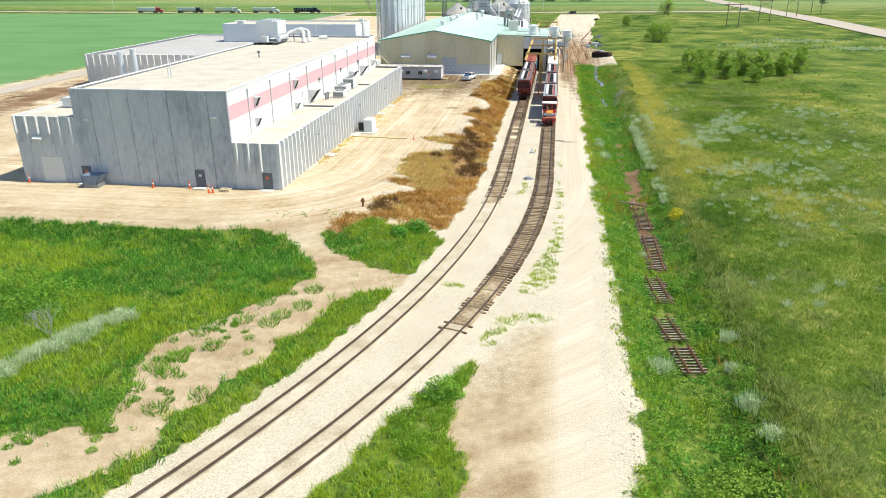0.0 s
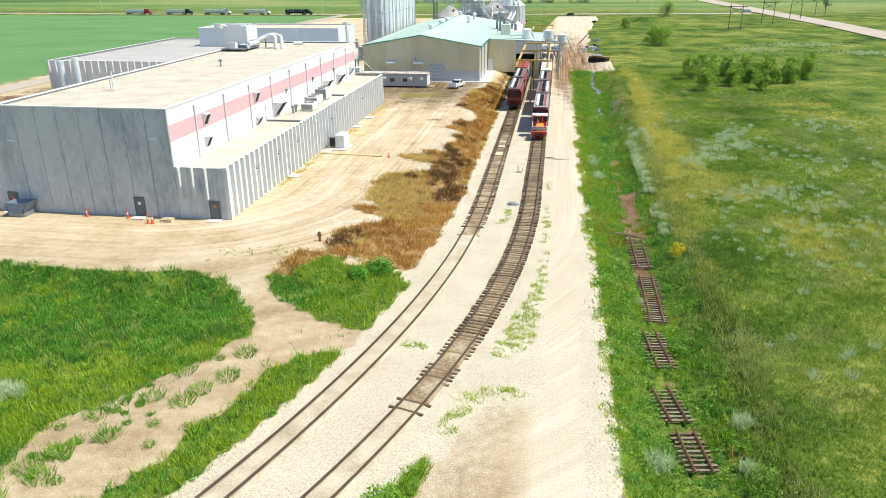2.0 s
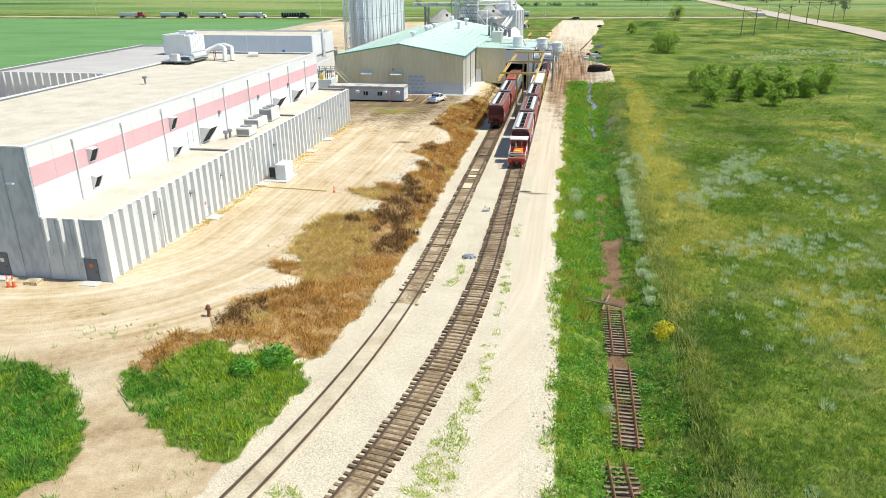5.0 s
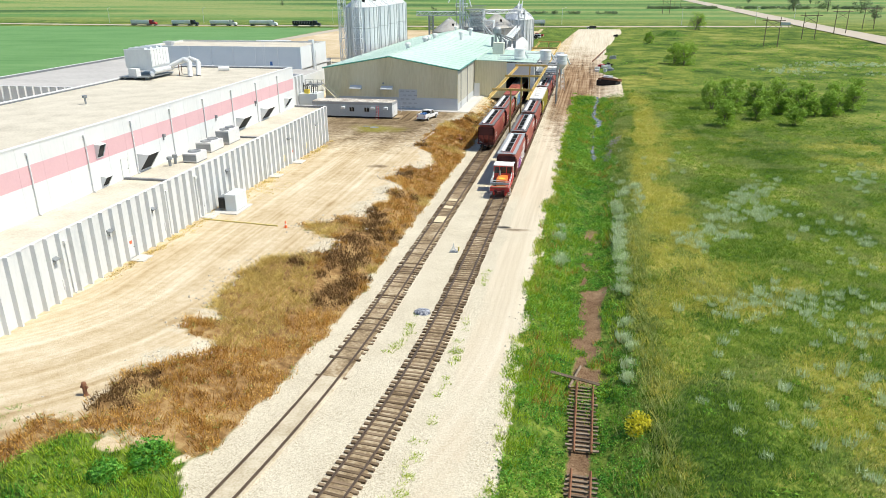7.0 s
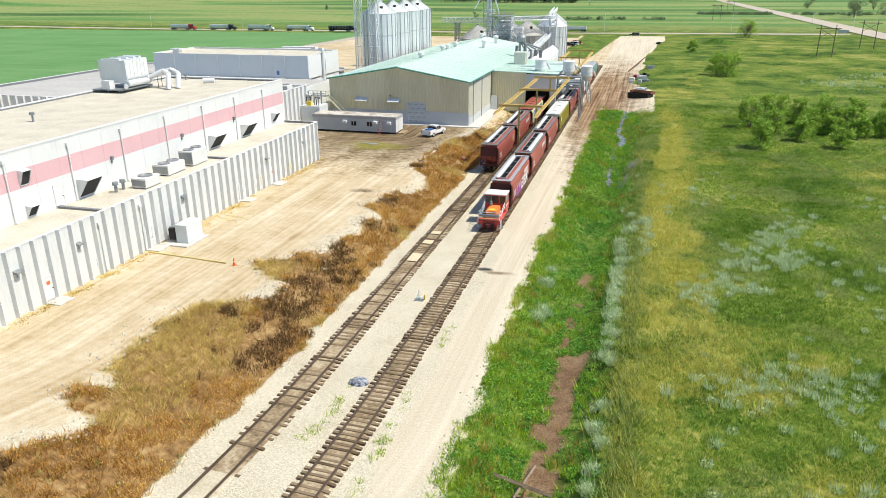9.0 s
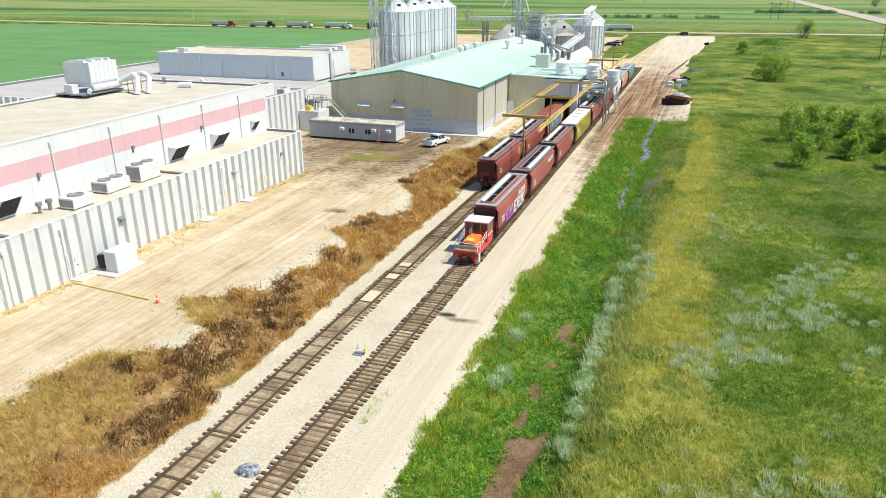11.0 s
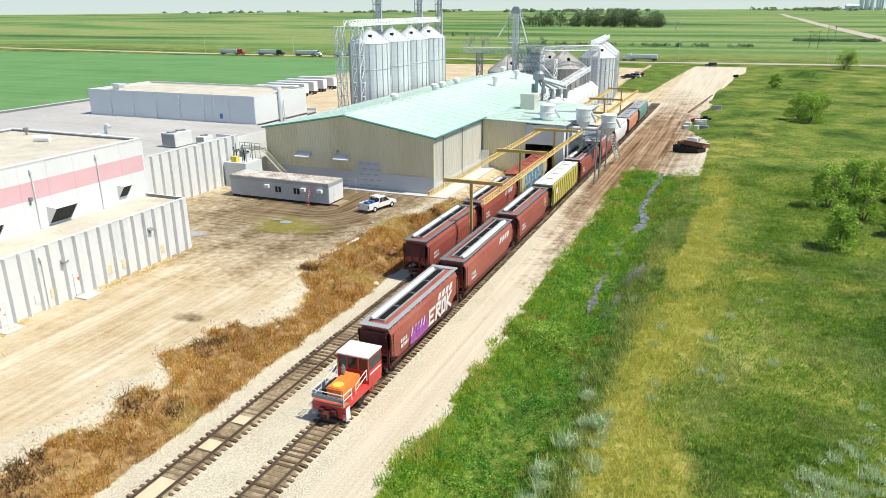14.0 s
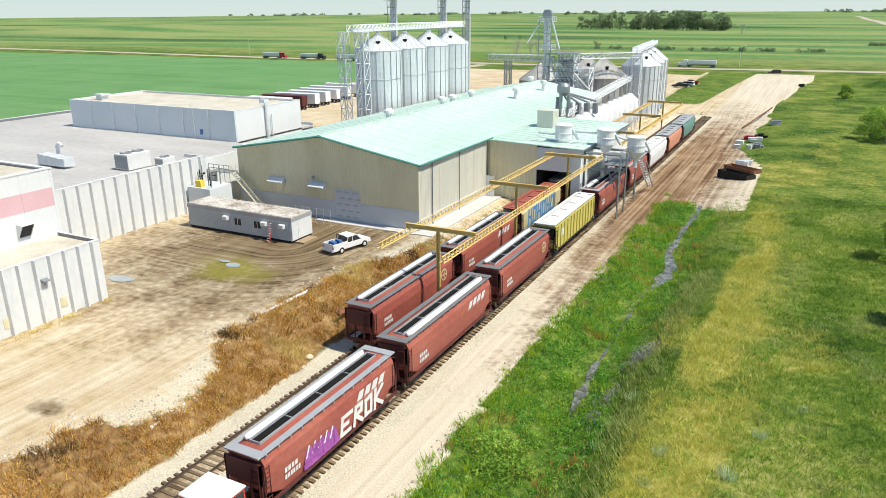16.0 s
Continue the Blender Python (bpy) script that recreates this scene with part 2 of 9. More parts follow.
    "dull_yellow": material("dull_yellow", [(0.58, 0.46, 0.16), (0.68, 0.56, 0.24)], 0.7, scale=1, bump=0.03),
    "leaf_yellow": material("leaf_yellow", [(0.60, 0.54, 0.03), (0.76, 0.68, 0.06)], 0.7, scale=0.5, fine=2, bump=0, island=0.3),
    "leaf_tree": material("leaf_tree", [(0.14, 0.26, 0.03), (0.29, 0.46, 0.06), (0.46, 0.60, 0.11)], 0.6, scale=0.4, fine=1.5, bump=0, island=0.4, spread=0.5),
    # distant foliage, haze put into its colour as a lighter grey-green
    "leaf_far_hazed": material("leaf_far_hazed", [(0.16, 0.215, 0.11), (0.24, 0.31, 0.165)], 0.8, scale=0.08, fine=0.4, bump=0, island=0.3),
    "bark": material("bark", [(0.14, 0.11, 0.08), (0.24, 0.20, 0.15)], 0.9, scale=2, fine=12, bump=0.2),
    "dead_wood": material("dead_wood", [(0.34, 0.30, 0.27), (0.46, 0.42, 0.38)], 0.9, scale=1, fine=8, bump=0.1),
    # near-black for joint backing and for shade put into hoods and the shed
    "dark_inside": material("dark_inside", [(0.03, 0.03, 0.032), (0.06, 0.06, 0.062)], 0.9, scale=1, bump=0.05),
    "cone_orange": material("cone_orange", [(0.75, 0.13, 0.04), (0.82, 0.18, 0.06)], 0.6, scale=3, bump=0),
    "tarp": material("tarp", [(0.05, 0.06, 0.09), (0.45, 0.46, 0.5)], 0.5, scale=2.5, fine=6, bump=0.1, spread=0.15),
    "pale_bed": material("pale_bed", [(0.36, 0.29, 0.19), (0.52, 0.45, 0.33), (0.66, 0.60, 0.475)], 0.95, scale=0.5, fine=7, bump=0.4, spread=0.36),
    "track_bed": material("track_bed", [(0.12, 0.08, 0.045), (0.32, 0.24, 0.145), (0.54, 0.455, 0.325)], 0.95, scale=0.35, fine=4, bump=0.4, spread=0.34),
    "hull_glass": glass("hull_glass"),
}
for leaf_name in [k for k in M if k.startswith("leaf_")]:
    leafy(M[leaf_name])

# ---- building helpers ----
def box(bm, x0, x1, y0, y1, z0, z1):
    vs = [bm.verts.new((x, y, z)) for z in (z0, z1) for x, y in ((x0, y0), (x1, y0), (x1, y1), (x0, y1))]
    for f in ((3, 2, 1, 0), (4, 5, 6, 7), (0, 1, 5, 4), (1, 2, 6, 5), (2, 3, 7, 6), (3, 0, 4, 7)):
        bm.faces.new([vs[i] for i in f])
    return vs


def rod(bm, a, b, r0, r1=None, seg=8, caps=True):
    """A tapered bar between two points."""
    a, b = Vector(a), Vector(b)
    r1 = r0 if r1 is None else r1
    d = (b - a).normalized()
    u = d.orthogonal().normalized()
    v = d.cross(u)
    rings = []
    for c, r in ((a, r0), (b, r1)):
        rings.append([bm.verts.new(c + r * (math.cos(t) * u + math.sin(t) * v)) for t in (math.tau * (i + 0.5) / seg for i in range(seg))])
    for i in range(seg):
        j = (i + 1) % seg
        bm.faces.new((rings[0][i], rings[0][j], rings[1][j], rings[1][i]))
    if caps:
        bm.faces.new(rings[0][::-1]), bm.faces.new(rings[1])


def beam(bm, a, b, w, h=None):
    """A square bar between two points."""
    rod(bm, a, b, w * 0.7071, None if h is None else h * 0.7071, 4)


def lathe(bm, profile, x=0, y=0, seg=24):
    """A turned body from (radius, z) pairs."""
    rings = [[bm.verts.new((x + r * math.cos(math.tau * i / seg), y + r * math.sin(math.tau * i / seg), z)) for i in range(seg)] for r, z in profile]
    for lo, hi in zip(rings, rings[1:]):
        for i in range(seg):
            j = (i + 1) % seg
            bm.faces.new((lo[i], lo[j], hi[j], hi[i]))
    bm.faces.new(rings[0][::-1]), bm.faces.new(rings[-1])


def prism(bm, pts, axis, a, b):
    """A closed outline drawn out along an axis; pts are the other two coordinates in order."""
    def at(p, c):
        q = list(p)
        q.insert("xyz".index(axis), c)
        return bm.verts.new(q)
    lo, hi = [at(p, a) for p in pts], [at(p, b) for p in pts]
    for i in range(len(pts)):
        j = (i + 1) % len(pts)
        bm.faces.new((lo[i], lo[j], hi[j], hi[i]))
    bm.faces.new(lo[::-1]), bm.faces.new(hi)


def mesh_of(name, bm, material_, smooth=False):
    bmesh.ops.recalc_face_normals(bm, faces=bm.faces)
    me = bpy.data.meshes.new(name)
    bm.to_mesh(me)
    bm.free()
    me.materials.append(M[material_])
    if smooth:
        me.shade_smooth()
    return me


def part(name, bm, material_, parent, label="", smooth=False):
    ob = new(name, mesh_of(name, bm, material_, smooth))
    ob.parent = parent
    if label:
        tagged(ob, label)
    return ob


def piece(name, me, parent, loc, scale=(1, 1, 1), rz=0.0):
    ob = new(name, me)
    ob.parent = parent
    ob.location, ob.scale, ob.rotation_euler = loc, scale, (0, 0, radians(rz))
    return ob


def thing(name, label, category, at=(0, 0, 0), rz=0.0, group="", kind=""):
    ob = new(name)
    ob.empty_display_size = 0.3
    ob.location, ob.rotation_euler = at, (0, 0, radians(rz))
    return tagged(ob, label, category, group, kind)


def single(name, bm, material_, label, category, group="", kind="", smooth=False):
    return tagged(new(name, mesh_of(name, bm, material_, smooth)), label, category, group, kind)


def B():
    return bmesh.new()


def pbox(name, parent, material_, x0, x1, y0, y1, z0, z1, label=""):
    bm = B()
    box(bm, x0, x1, y0, y1, z0, z1)
    return part(name, bm, material_, parent, label)


def raw(name, verts, faces, material_):
    me = bpy.data.meshes.new(name)
    me.from_pydata(verts, [], faces)
    me.materials.append(M[material_])
    return me

# ---- the lie of the land ----
YARD, MEADOW = 1.7, 0.8


def left_track(y):
    return -6.9 - 0.000735 * max(0.0, 105 - y) ** 2.3


def right_track(y):
    return -0.8 - 0.000506 * max(0.0, 105 - y) ** 2.4


def smooth(a, b, v):
    t = min(1.0, max(0.0, (v - a) / (b - a)))
    return t * t * (3 - 2 * t)


def wob(x, y, s=0.1, k=0):
    return noise.noise((x * s + 13.7 * k, y * s - 7.1 * k, 0.3 * k))


BANK_EDGE = ((70, -22), (81, -21), (83.5, -21.4), (85.5, -19.3), (88.5, -17.0), (90.6, -21.4), (92.0, -21.6), (92.9, -18.7), (95.3, -21.3), (103, -21.9), (106.5, -21.5), (108.5, -18), (110, -15.5), (113, -15.7), (115, -19), (117, -21.8), (119, -19), (121, -18), (122.3, -15.5), (126, -15.6), (130, -14.2), (133.5, -15.9), (135.5, -14), (139, -17.8), (142, -16.5), (145, -17), (147.7, -13.5), (151, -13), (155, -14), (159, -17), (161, -18.3), (179, -18), (188, -14.7), (200, -14), (400, -14))


def bank_edge(y):
    """The ragged line where the dry weeds end and the dirt yard begins."""
    for (ya, xa), (yb, xb) in zip(BANK_EDGE, BANK_EDGE[1:]):
        if y < yb:
            return xa + (xb - xa) * smooth(ya, yb, max(ya, y)) + 0.6 * wob(0, y, 0.8, 6)
    return -14.0


def bank_top(y):
    """Where the yard breaks off towards the tracks."""
    return -16.6 - 4.2 * smooth(116, 92, y) + 0.8 * wob(0, y, 0.09, 2) + 1.6 * smooth(180, 196, y)


def signed(x, y, pts):
    """Distance to a closed outline, positive inside."""
    best, inside = 1e9, False
    for (ax, ay), (bx, by) in zip(pts, pts[1:] + pts[:1]):
        dx, dy = bx - ax, by - ay
        t = max(0.0, min(1.0, ((x - ax) * dx + (y - ay) * dy) / (dx * dx + dy * dy)))
        best = min(best, math.hypot(x - ax - t * dx, y - ay - t * dy))
        if (ay > y) != (by > y) and x < ax + (y - ay) * dx / dy:
            inside = not inside
    return best if inside else -best


def road_edge(y):
    """Where the gravel road ends and the ditch bank begins."""
    return 6.3 + 0.5 * smooth(96, 84, y) + 0.55 * wob(0, y, 0.11, 13) + 0.35 * wob(0, y, 0.5, 14)


def ditch_x(y):
    return 11.7 + 0.4 * wob(0, y, 0.03, 9) + 0.9 * smooth(192, 200, y) * smooth(209, 202, y)


def height(x, y):
    if y > 330 or x > 60 or x < -150:
        far = math.hypot(max(0, abs(x) - 150), max(0, y - 400))
        rise = 7 * smooth(1300, 4600, far) + 9 * smooth(500, 900, -x) * smooth(1500, 900, -x) * smooth(700, 900, y) * smooth(1300, 1000, y)
        base = MEADOW + 1.0 * smooth(300, 420, y) if x > -20 else YARD
        return base + rise + smooth(250, 900, far) * 2.2 * wob(x, y, 0.0022, 1)
    lt = left_track(y)
    if x < lt - 2.6:
        foot, top = lt - 2.6, min(bank_top(y), lt - 5.5)
        z = YARD * smooth(foot, top, x) * smooth(66, 73, y + 1.2 * wob(x, y, 0.15, 3) - 4 * smooth(-26, -16, x))
        low = 0.5 * smooth(foot, foot - 8, x) * smooth(72, 60, y) + 0.22 * wob(x, y, 0.12, 4) * smooth(72, 60, y) * smooth(foot, foot - 3, x)
        low -= 1.3 * smooth(-42, -56, x) * smooth(60, 50, y)
        return z + low + 0.07 * wob(x, y, 0.25, 6) * smooth(foot, foot - 4, x)
    if x > 6.0:
        dx = x - ditch_x(y)
        fade = smooth(232, 206, y)
        if dx < 0:
            z = -1.45 * smooth(6.0, ditch_x(y) - 0.6, x) * fade
        else:
            z = -1.45 * fade + (MEADOW + 1.45 * fade) * smooth(0.6, 6.4, dx)
        return z + 0.12 * wob(x, y, 0.2, 7) * smooth(6.0, 8, x) + 0.3 * wob(x, y, 0.03, 8) * smooth(14, 30, x)
    return 0.03 * wob(x, y, 0.4, 10)


def axis_steps(stops):
    out = []
    for (a, b, s) in stops:
        n = max(1, round((b - a) / s))
        out += [a + (b - a) * i / n for i in range(n)]
    return out + [stops[-1][1]]


GX = axis_steps([(-4200, -900, 300), (-900, -300, 60), (-300, -130, 17), (-130, -76, 4), (-76, -30, 1.3), (-30, 26, 0.7), (26, 60, 1.7), (60, 160, 5), (160, 500, 34), (500, 900, 80), (900, 4200, 300)])
GY = axis_steps([(-400, -40, 45), (-40, 16, 4), (16, 78, 0.8), (78, 240, 1.0), (240, 340, 2.5), (340, 560, 8), (560, 1000, 40), (1000, 4800, 200)])


def near_line(x, y, pts, half):
    """1 on a polyline, 0 at half its width and beyond."""
    best = 1e9
    for (ax, ay), (bx, by) in zip(pts, pts[1:]):
        dx, dy = bx - ax, by - ay
        t = max(0, min(1, ((x - ax) * dx + (y - ay) * dy) / (dx * dx + dy * dy)))
        best = min(best, math.hypot(x - ax - t * dx, y - ay - t * dy))
    return best


# outlines of the weed patches
WEED_FIELD = [(-90, 71), (-57, 70.5), (-36, 70.6), (-31.4, 71.2), (-28.2, 69.5), (-25.5, 67.1), (-23.6, 64), (-22.3, 60.5), (-23.6, 57), (-27.3, 52), (-30.4, 48.3), (-30.4, 43), (-28.6, 38.5), (-28.9, 35.4), (-34.5, 33.7), (-37, 29), (-90, 20)]
WEED_STRIP = [(-12.5, 62.6), (-16, 59.5), (-20.1, 56.8), (-20.4, 49.4), (-22.3, 44.5), (-23.1, 41.3), (-24.5, 37.6), (-24.6, 35.2), (-27.4, 30.8), (-31, 24), (-33, 14), (-24, 14), (-20, 35), (-12, 55)]
LOBE = [(-24.8, 71.1), (-22.6, 68.2), (-19.9, 66.4), (-16.4, 64.6), (-13, 63.6), (-11.3, 66.2), (-10.4, 71.7), (-11.9, 74.5), (-14.6, 77.8), (-17, 75.4), (-19.8, 76.2), (-23.4, 77.2)]
TRACK_WEEDS = [(-5.2, 47.4), (-6.1, 43.2), (-5.5, 39.2), (-4.4, 35.3), (-4.0, 30), (-3.6, 14), (-22, 14), (-15.5, 27.5), (-13, 31.5), (-11.5, 35.4), (-9.9, 39.2), (-8.4, 42.1)]
ROAD_WEEDS = [(-2.4, 61.2), (-0.2, 61.0), (1.0, 65), (1.3, 72), (1.7, 82), (1.0, 82), (0.3, 74), (-0.8, 70)]


def zones(x, y):
    """Shares of ground covers: ballast, dirt, green weeds, dry weeds, dry meadow, crop."""
    lt, rt = left_track(y), right_track(y)
    foot = lt - 2.6
    ballast = dirt = green = dry = crop = 0.0
    straw = 0.0
    if y > 330 or x < -125 or x > 60:
        edge = 13 + 11 * smooth(300, 470, y) + 1.5 * wob(x, y, 0.06, 45)
        if x < -136 - 0.02 * (y - 200) and y < 463:
            crop = 1.0
        elif x < -125 and y < 300:
            dirt = 1.0
        elif 300 < y < 463 and -136 < x < -20:
            dirt = smooth(448, 440, y + 3 * wob(x, y, 0.05, 46))
            green = 0.6 * (1 - dirt)
        elif 330 < y < 462 and x < edge:
            g = smooth(-20, -16, x) * smooth(-4.5 + 0.06 * max(0, y - 340), -7.5 + 0.06 * max(0, y - 340), x) * smooth(340, 356, y)
            dirt, green = 1 - g, g
        elif y > 500 and x < 108:
            crop = smooth(0.1, 0.3, 0.25 + wob(x * 0.4, y * 1.6, 0.003, 20)) * smooth(760, 700, y)
        else:
            straw = 0.45 * max(0, wob(x, y, 0.01, 21) + 0.2)
        return ballast, dirt, green, dry, straw, crop
    if x < foot:
        dirt = 1.0
        if y > 64 and not (y < 80 and x < -26):
            edge = smooth(0.5, -0.5, x - bank_edge(y) + 0.7 * wob(x, y, 0.7, 30))
            dry = (1 - edge) * smooth(lt - 2.7, lt - 3.6, x + 0.7 * wob(x, y, 0.5, 38)) * smooth(74, 79, y + 2 * wob(x, y, 0.25, 39))
            dirt = edge
            # pale rubble spilled where the yard edge bites into the bank
            rubble = 0.62 * edge * smooth(0.3, 1.6, bank_edge(y) - bank_top(y) + 0.6) * smooth(-3.8, -1.5, x - bank_edge(y) + 1.2 * wob(x, y, 0.5, 37)) * smooth(74, 80, y)
            dirt *= 1 - rubble
            ballast = max(rubble, 1 - edge - dry) if x > lt - 4.2 or rubble > 0 else 0.0
            dirt = max(dirt, 1 - ballast - dry)
            if y < 82:
                g = smooth(-0.4, 0.5, signed(x, y, LOBE) + 0.9 * wob(x, y, 0.5, 31))
                ginger = smooth(-20.5, -22.5, x - 0.6 * (y - 74) + wob(x, y, 0.4, 33)) * smooth(70, 72.5, y)
                green, dry = 0.9 * g * (1 - ginger), max(dry * (1 - g), g * ginger)
                dirt, ballast = dirt * (1 - g), ballast * (1 - g)
            if y > 192:
                dry *= 0.5
                dirt = max(dirt, 0.6)
        if y <= 74:
            rag = 0.9 * wob(x, y, 0.35, 32) + 0.5 * wob(x, y, 1.1, 12)
            field = smooth(-0.4, 0.5, signed(x, y, WEED_FIELD) + rag)
            strip = smooth(-0.4, 0.5, signed(x, y, WEED_STRIP) + 1.6 * rag) if x > -34 else 0.0
            if y < 64 or x < -26:
                green, dry, ballast = max(field, strip), 0.0, 0.0
                dirt = 1 - green
            else:
                green = max(green, field, strip)
                dirt, ballast = min(dirt, 1 - green), ballast * (1 - green)
    elif x < road_edge(y):
        worn = smooth(1.4 + 0.5 * wob(0, y, 0.1, 14), 2.4, x) * smooth(5.4 + 1.4 * smooth(85, 105, y), 4.3 + 1.4 * smooth(85, 105, y), x + 0.5 * wob(x, y, 0.2, 15))
        road_ = worn * (0.66 + 0.24 * smooth(95, 135, y) + 0.5 * wob(x, y, 0.15, 47))
        ballast, dirt = 1 - road_, road_
        if y < 72 and x > rt + 2.2:
            tri = smooth(rt + 2.2, rt + 5.5, x) * smooth(4.0, 2.0, x) * smooth(58, 48, y + 5 * wob(x, y, 0.1, 48))
            dirt = max(dirt, (0.78 + 0.5 * wob(x, y, 0.12, 49)) * tri)
            ballast = 1 - dirt
        weed = 0.0
        if y < 50:
            weed = smooth(-0.4, 0.4, signed(x, y, TRACK_WEEDS) + 0.9 * wob(x, y, 0.6, 35))
        if 50 < y < 86:
            weed = max(weed, (0.85 + 0.5 * wob(x, y, 0.9, 40)) * smooth(-0.3, 0.4, signed(x, y, ROAD_WEEDS) + 0.5 * wob(x, y, 0.7, 36)))
            weed = max(weed, (0.65 + 0.7 * wob(x, y, 0.9, 41)) * smooth(1.2, 0.4, near_line(x, y, ((-4.2, 51.5), (-3.2, 55.6), (-0.2, 56.0)), 1)))
        weed = max(weed, 0.9 * smooth(0.55, 0.1, near_line(x, y, ((1.4, 81), (1.4, 94), (1.0, 100)), 1)) * (0.7 + 1.0 * wob(x, y, 0.35, 42)))
        weed = max(weed, 0.9 * smooth(0.5, 0.1, near_line(x, y, ((1.4, 104), (1.3, 121)), 1)) * (0.35 + 1.5 * wob(x, y, 0.25, 42)))
        weed = max(weed, 0.95 * smooth(0.7, 0.1, near_line(x, y, ((-3.6, 100.0), (-3.4, 96), (-4.1, 92.3)), 1)) * (0.8 + 0.9 * wob(x, y, 0.5, 43)))
        weed = max(weed, 0.9 * smooth(0.9, 0.2, near_line(x, y, ((lt + 1.5, 62.3), (rt - 0.3, 61.3)), 1)) * (0.4 + 1.3 * wob(x, y, 0.8, 44)))
        if 4.6 < x:
            weed = max(weed, 0.8 * smooth(road_edge(y) - 1.5, road_edge(y) - 0.1, x) * smooth(-0.1, 0.35, wob(x, y, 0.3, 44) + 0.1 * smooth(78, 90, y)))
        if weed > 0:
            green, dirt, ballast = weed, dirt * (1 - weed), ballast * (1 - weed)
        if y > 178:
            mud = smooth(178, 200, y + 4 * wob(x, y, 0.15, 49)) * smooth(0.6, 2.2, x)
            dirt, ballast = max(dirt, mud), ballast * (1 - mud)
    else:
        if y > 222:
            edge = 18.5 - 6 * smooth(255, 290, y) + 4 * smooth(290, 345, y) + 1.5 * wob(x, y, 0.1, 45)
            dirt = smooth(224, 236, y + 3 * wob(x, y, 0.2, 15)) * smooth(edge + 0.8, edge - 0.8, x)
        g = smooth(16.6, 14.6, x + 1.0 * wob(x, y, 0.12, 16) + 0.5 * wob(x, y, 0.6, 17))
        green = g * (1 - dirt)
        bare = smooth(1.6, 0.9, abs(x - 12.0 + 0.9 * wob(x, y, 0.2, 24))) * smooth(136, 124, y) * smooth(90, 96, y) * smooth(-0.12, 0.16, wob(x, y, 0.15, 17) + 0.8 * wob(x, y, 0.5, 18) + 0.05)
        bare = max(bare, smooth(1.2, 0.6, abs(x - 11.6)) * smooth(49, 52, y) * smooth(90, 86, y) * smooth(-0.3, 0.1, wob(x, y, 0.3, 26)))
        green *= 1 - bare
        dry = max(dry, 0.95 * bare)
        # band of seeding yellow grass along the top of the slope
        west = 17.3 + 2.2 * smooth(150, 195, y) - 2.2 * smooth(112, 80, y) + 0.8 * wob(0, y, 0.09, 22)
        band = smooth(west - 0.6, west + 0.8, x + 0.6 * wob(x, y, 0.4, 25)) * smooth(west + 8.5, west + 2.5, x + 2.5 * wob(x, y, 0.09, 18))
        band *= (0.20 + 0.45 * smooth(106, 122, y)) * smooth(250, 205, y) * smooth(58, 70, y) + 0.12
        straw = (1 - g) * (1 - dirt) * max(band * (1 + 0.9 * wob(x, y, 0.12, 22) + 0.8 * wob(x, 0.5 * y, 0.5, 27)), smooth(0.1, 0.5, wob(x, y, 0.03, 19) + 0.5 * wob(x, y, 0.15, 23)) * 0.55)
    return ballast, dirt, green, dry, straw, crop


def build_ground():
    nx, ny = len(GX), len(GY)
    verts, masks = [], []
    for y in GY:
        for x in GX:
            verts.append((x, y, height(x, y)))
            z = zones(x, y)
            if left_track(y) - 2.6 < x < road_edge(y) and 49 < y < 330:
                # thin weeds stand on the ballast; only their blades show
                z = (z[0] + z[2], z[1], 0.0, z[3], z[4], z[5])
            if z[0] + z[1] > 0.3 and z[2] < 0.3 and z[3] < 0.3 and y < 330 and x > -125:
                # bare ground has dirt under its gravel
                z = (z[0], 1.0, *z[2:])
            masks.append(z)
    faces = [(j * nx + i, j * nx + i + 1, (j + 1) * nx + i + 1, (j + 1) * nx + i) for j in range(ny - 1) for i in range(nx - 1)]
    me = bpy.data.meshes.new("ground")
    me.from_pydata(verts, [], faces)
    masks = np.array(masks, dtype=np.float32)
    for k, name in enumerate(("ballast", "dirt", "green", "dry", "straw", "crop")):
        at = me.attributes.new(name, "FLOAT", "POINT")
        at.data.foreach_set("value", np.ascontiguousarray(masks[:, k]))
    me.shade_smooth()
    ob = tagged(new("ground", me), "open ground of ballast, packed dirt, weeds, meadow and crop fields", "ground", kind="structure")
    return ob


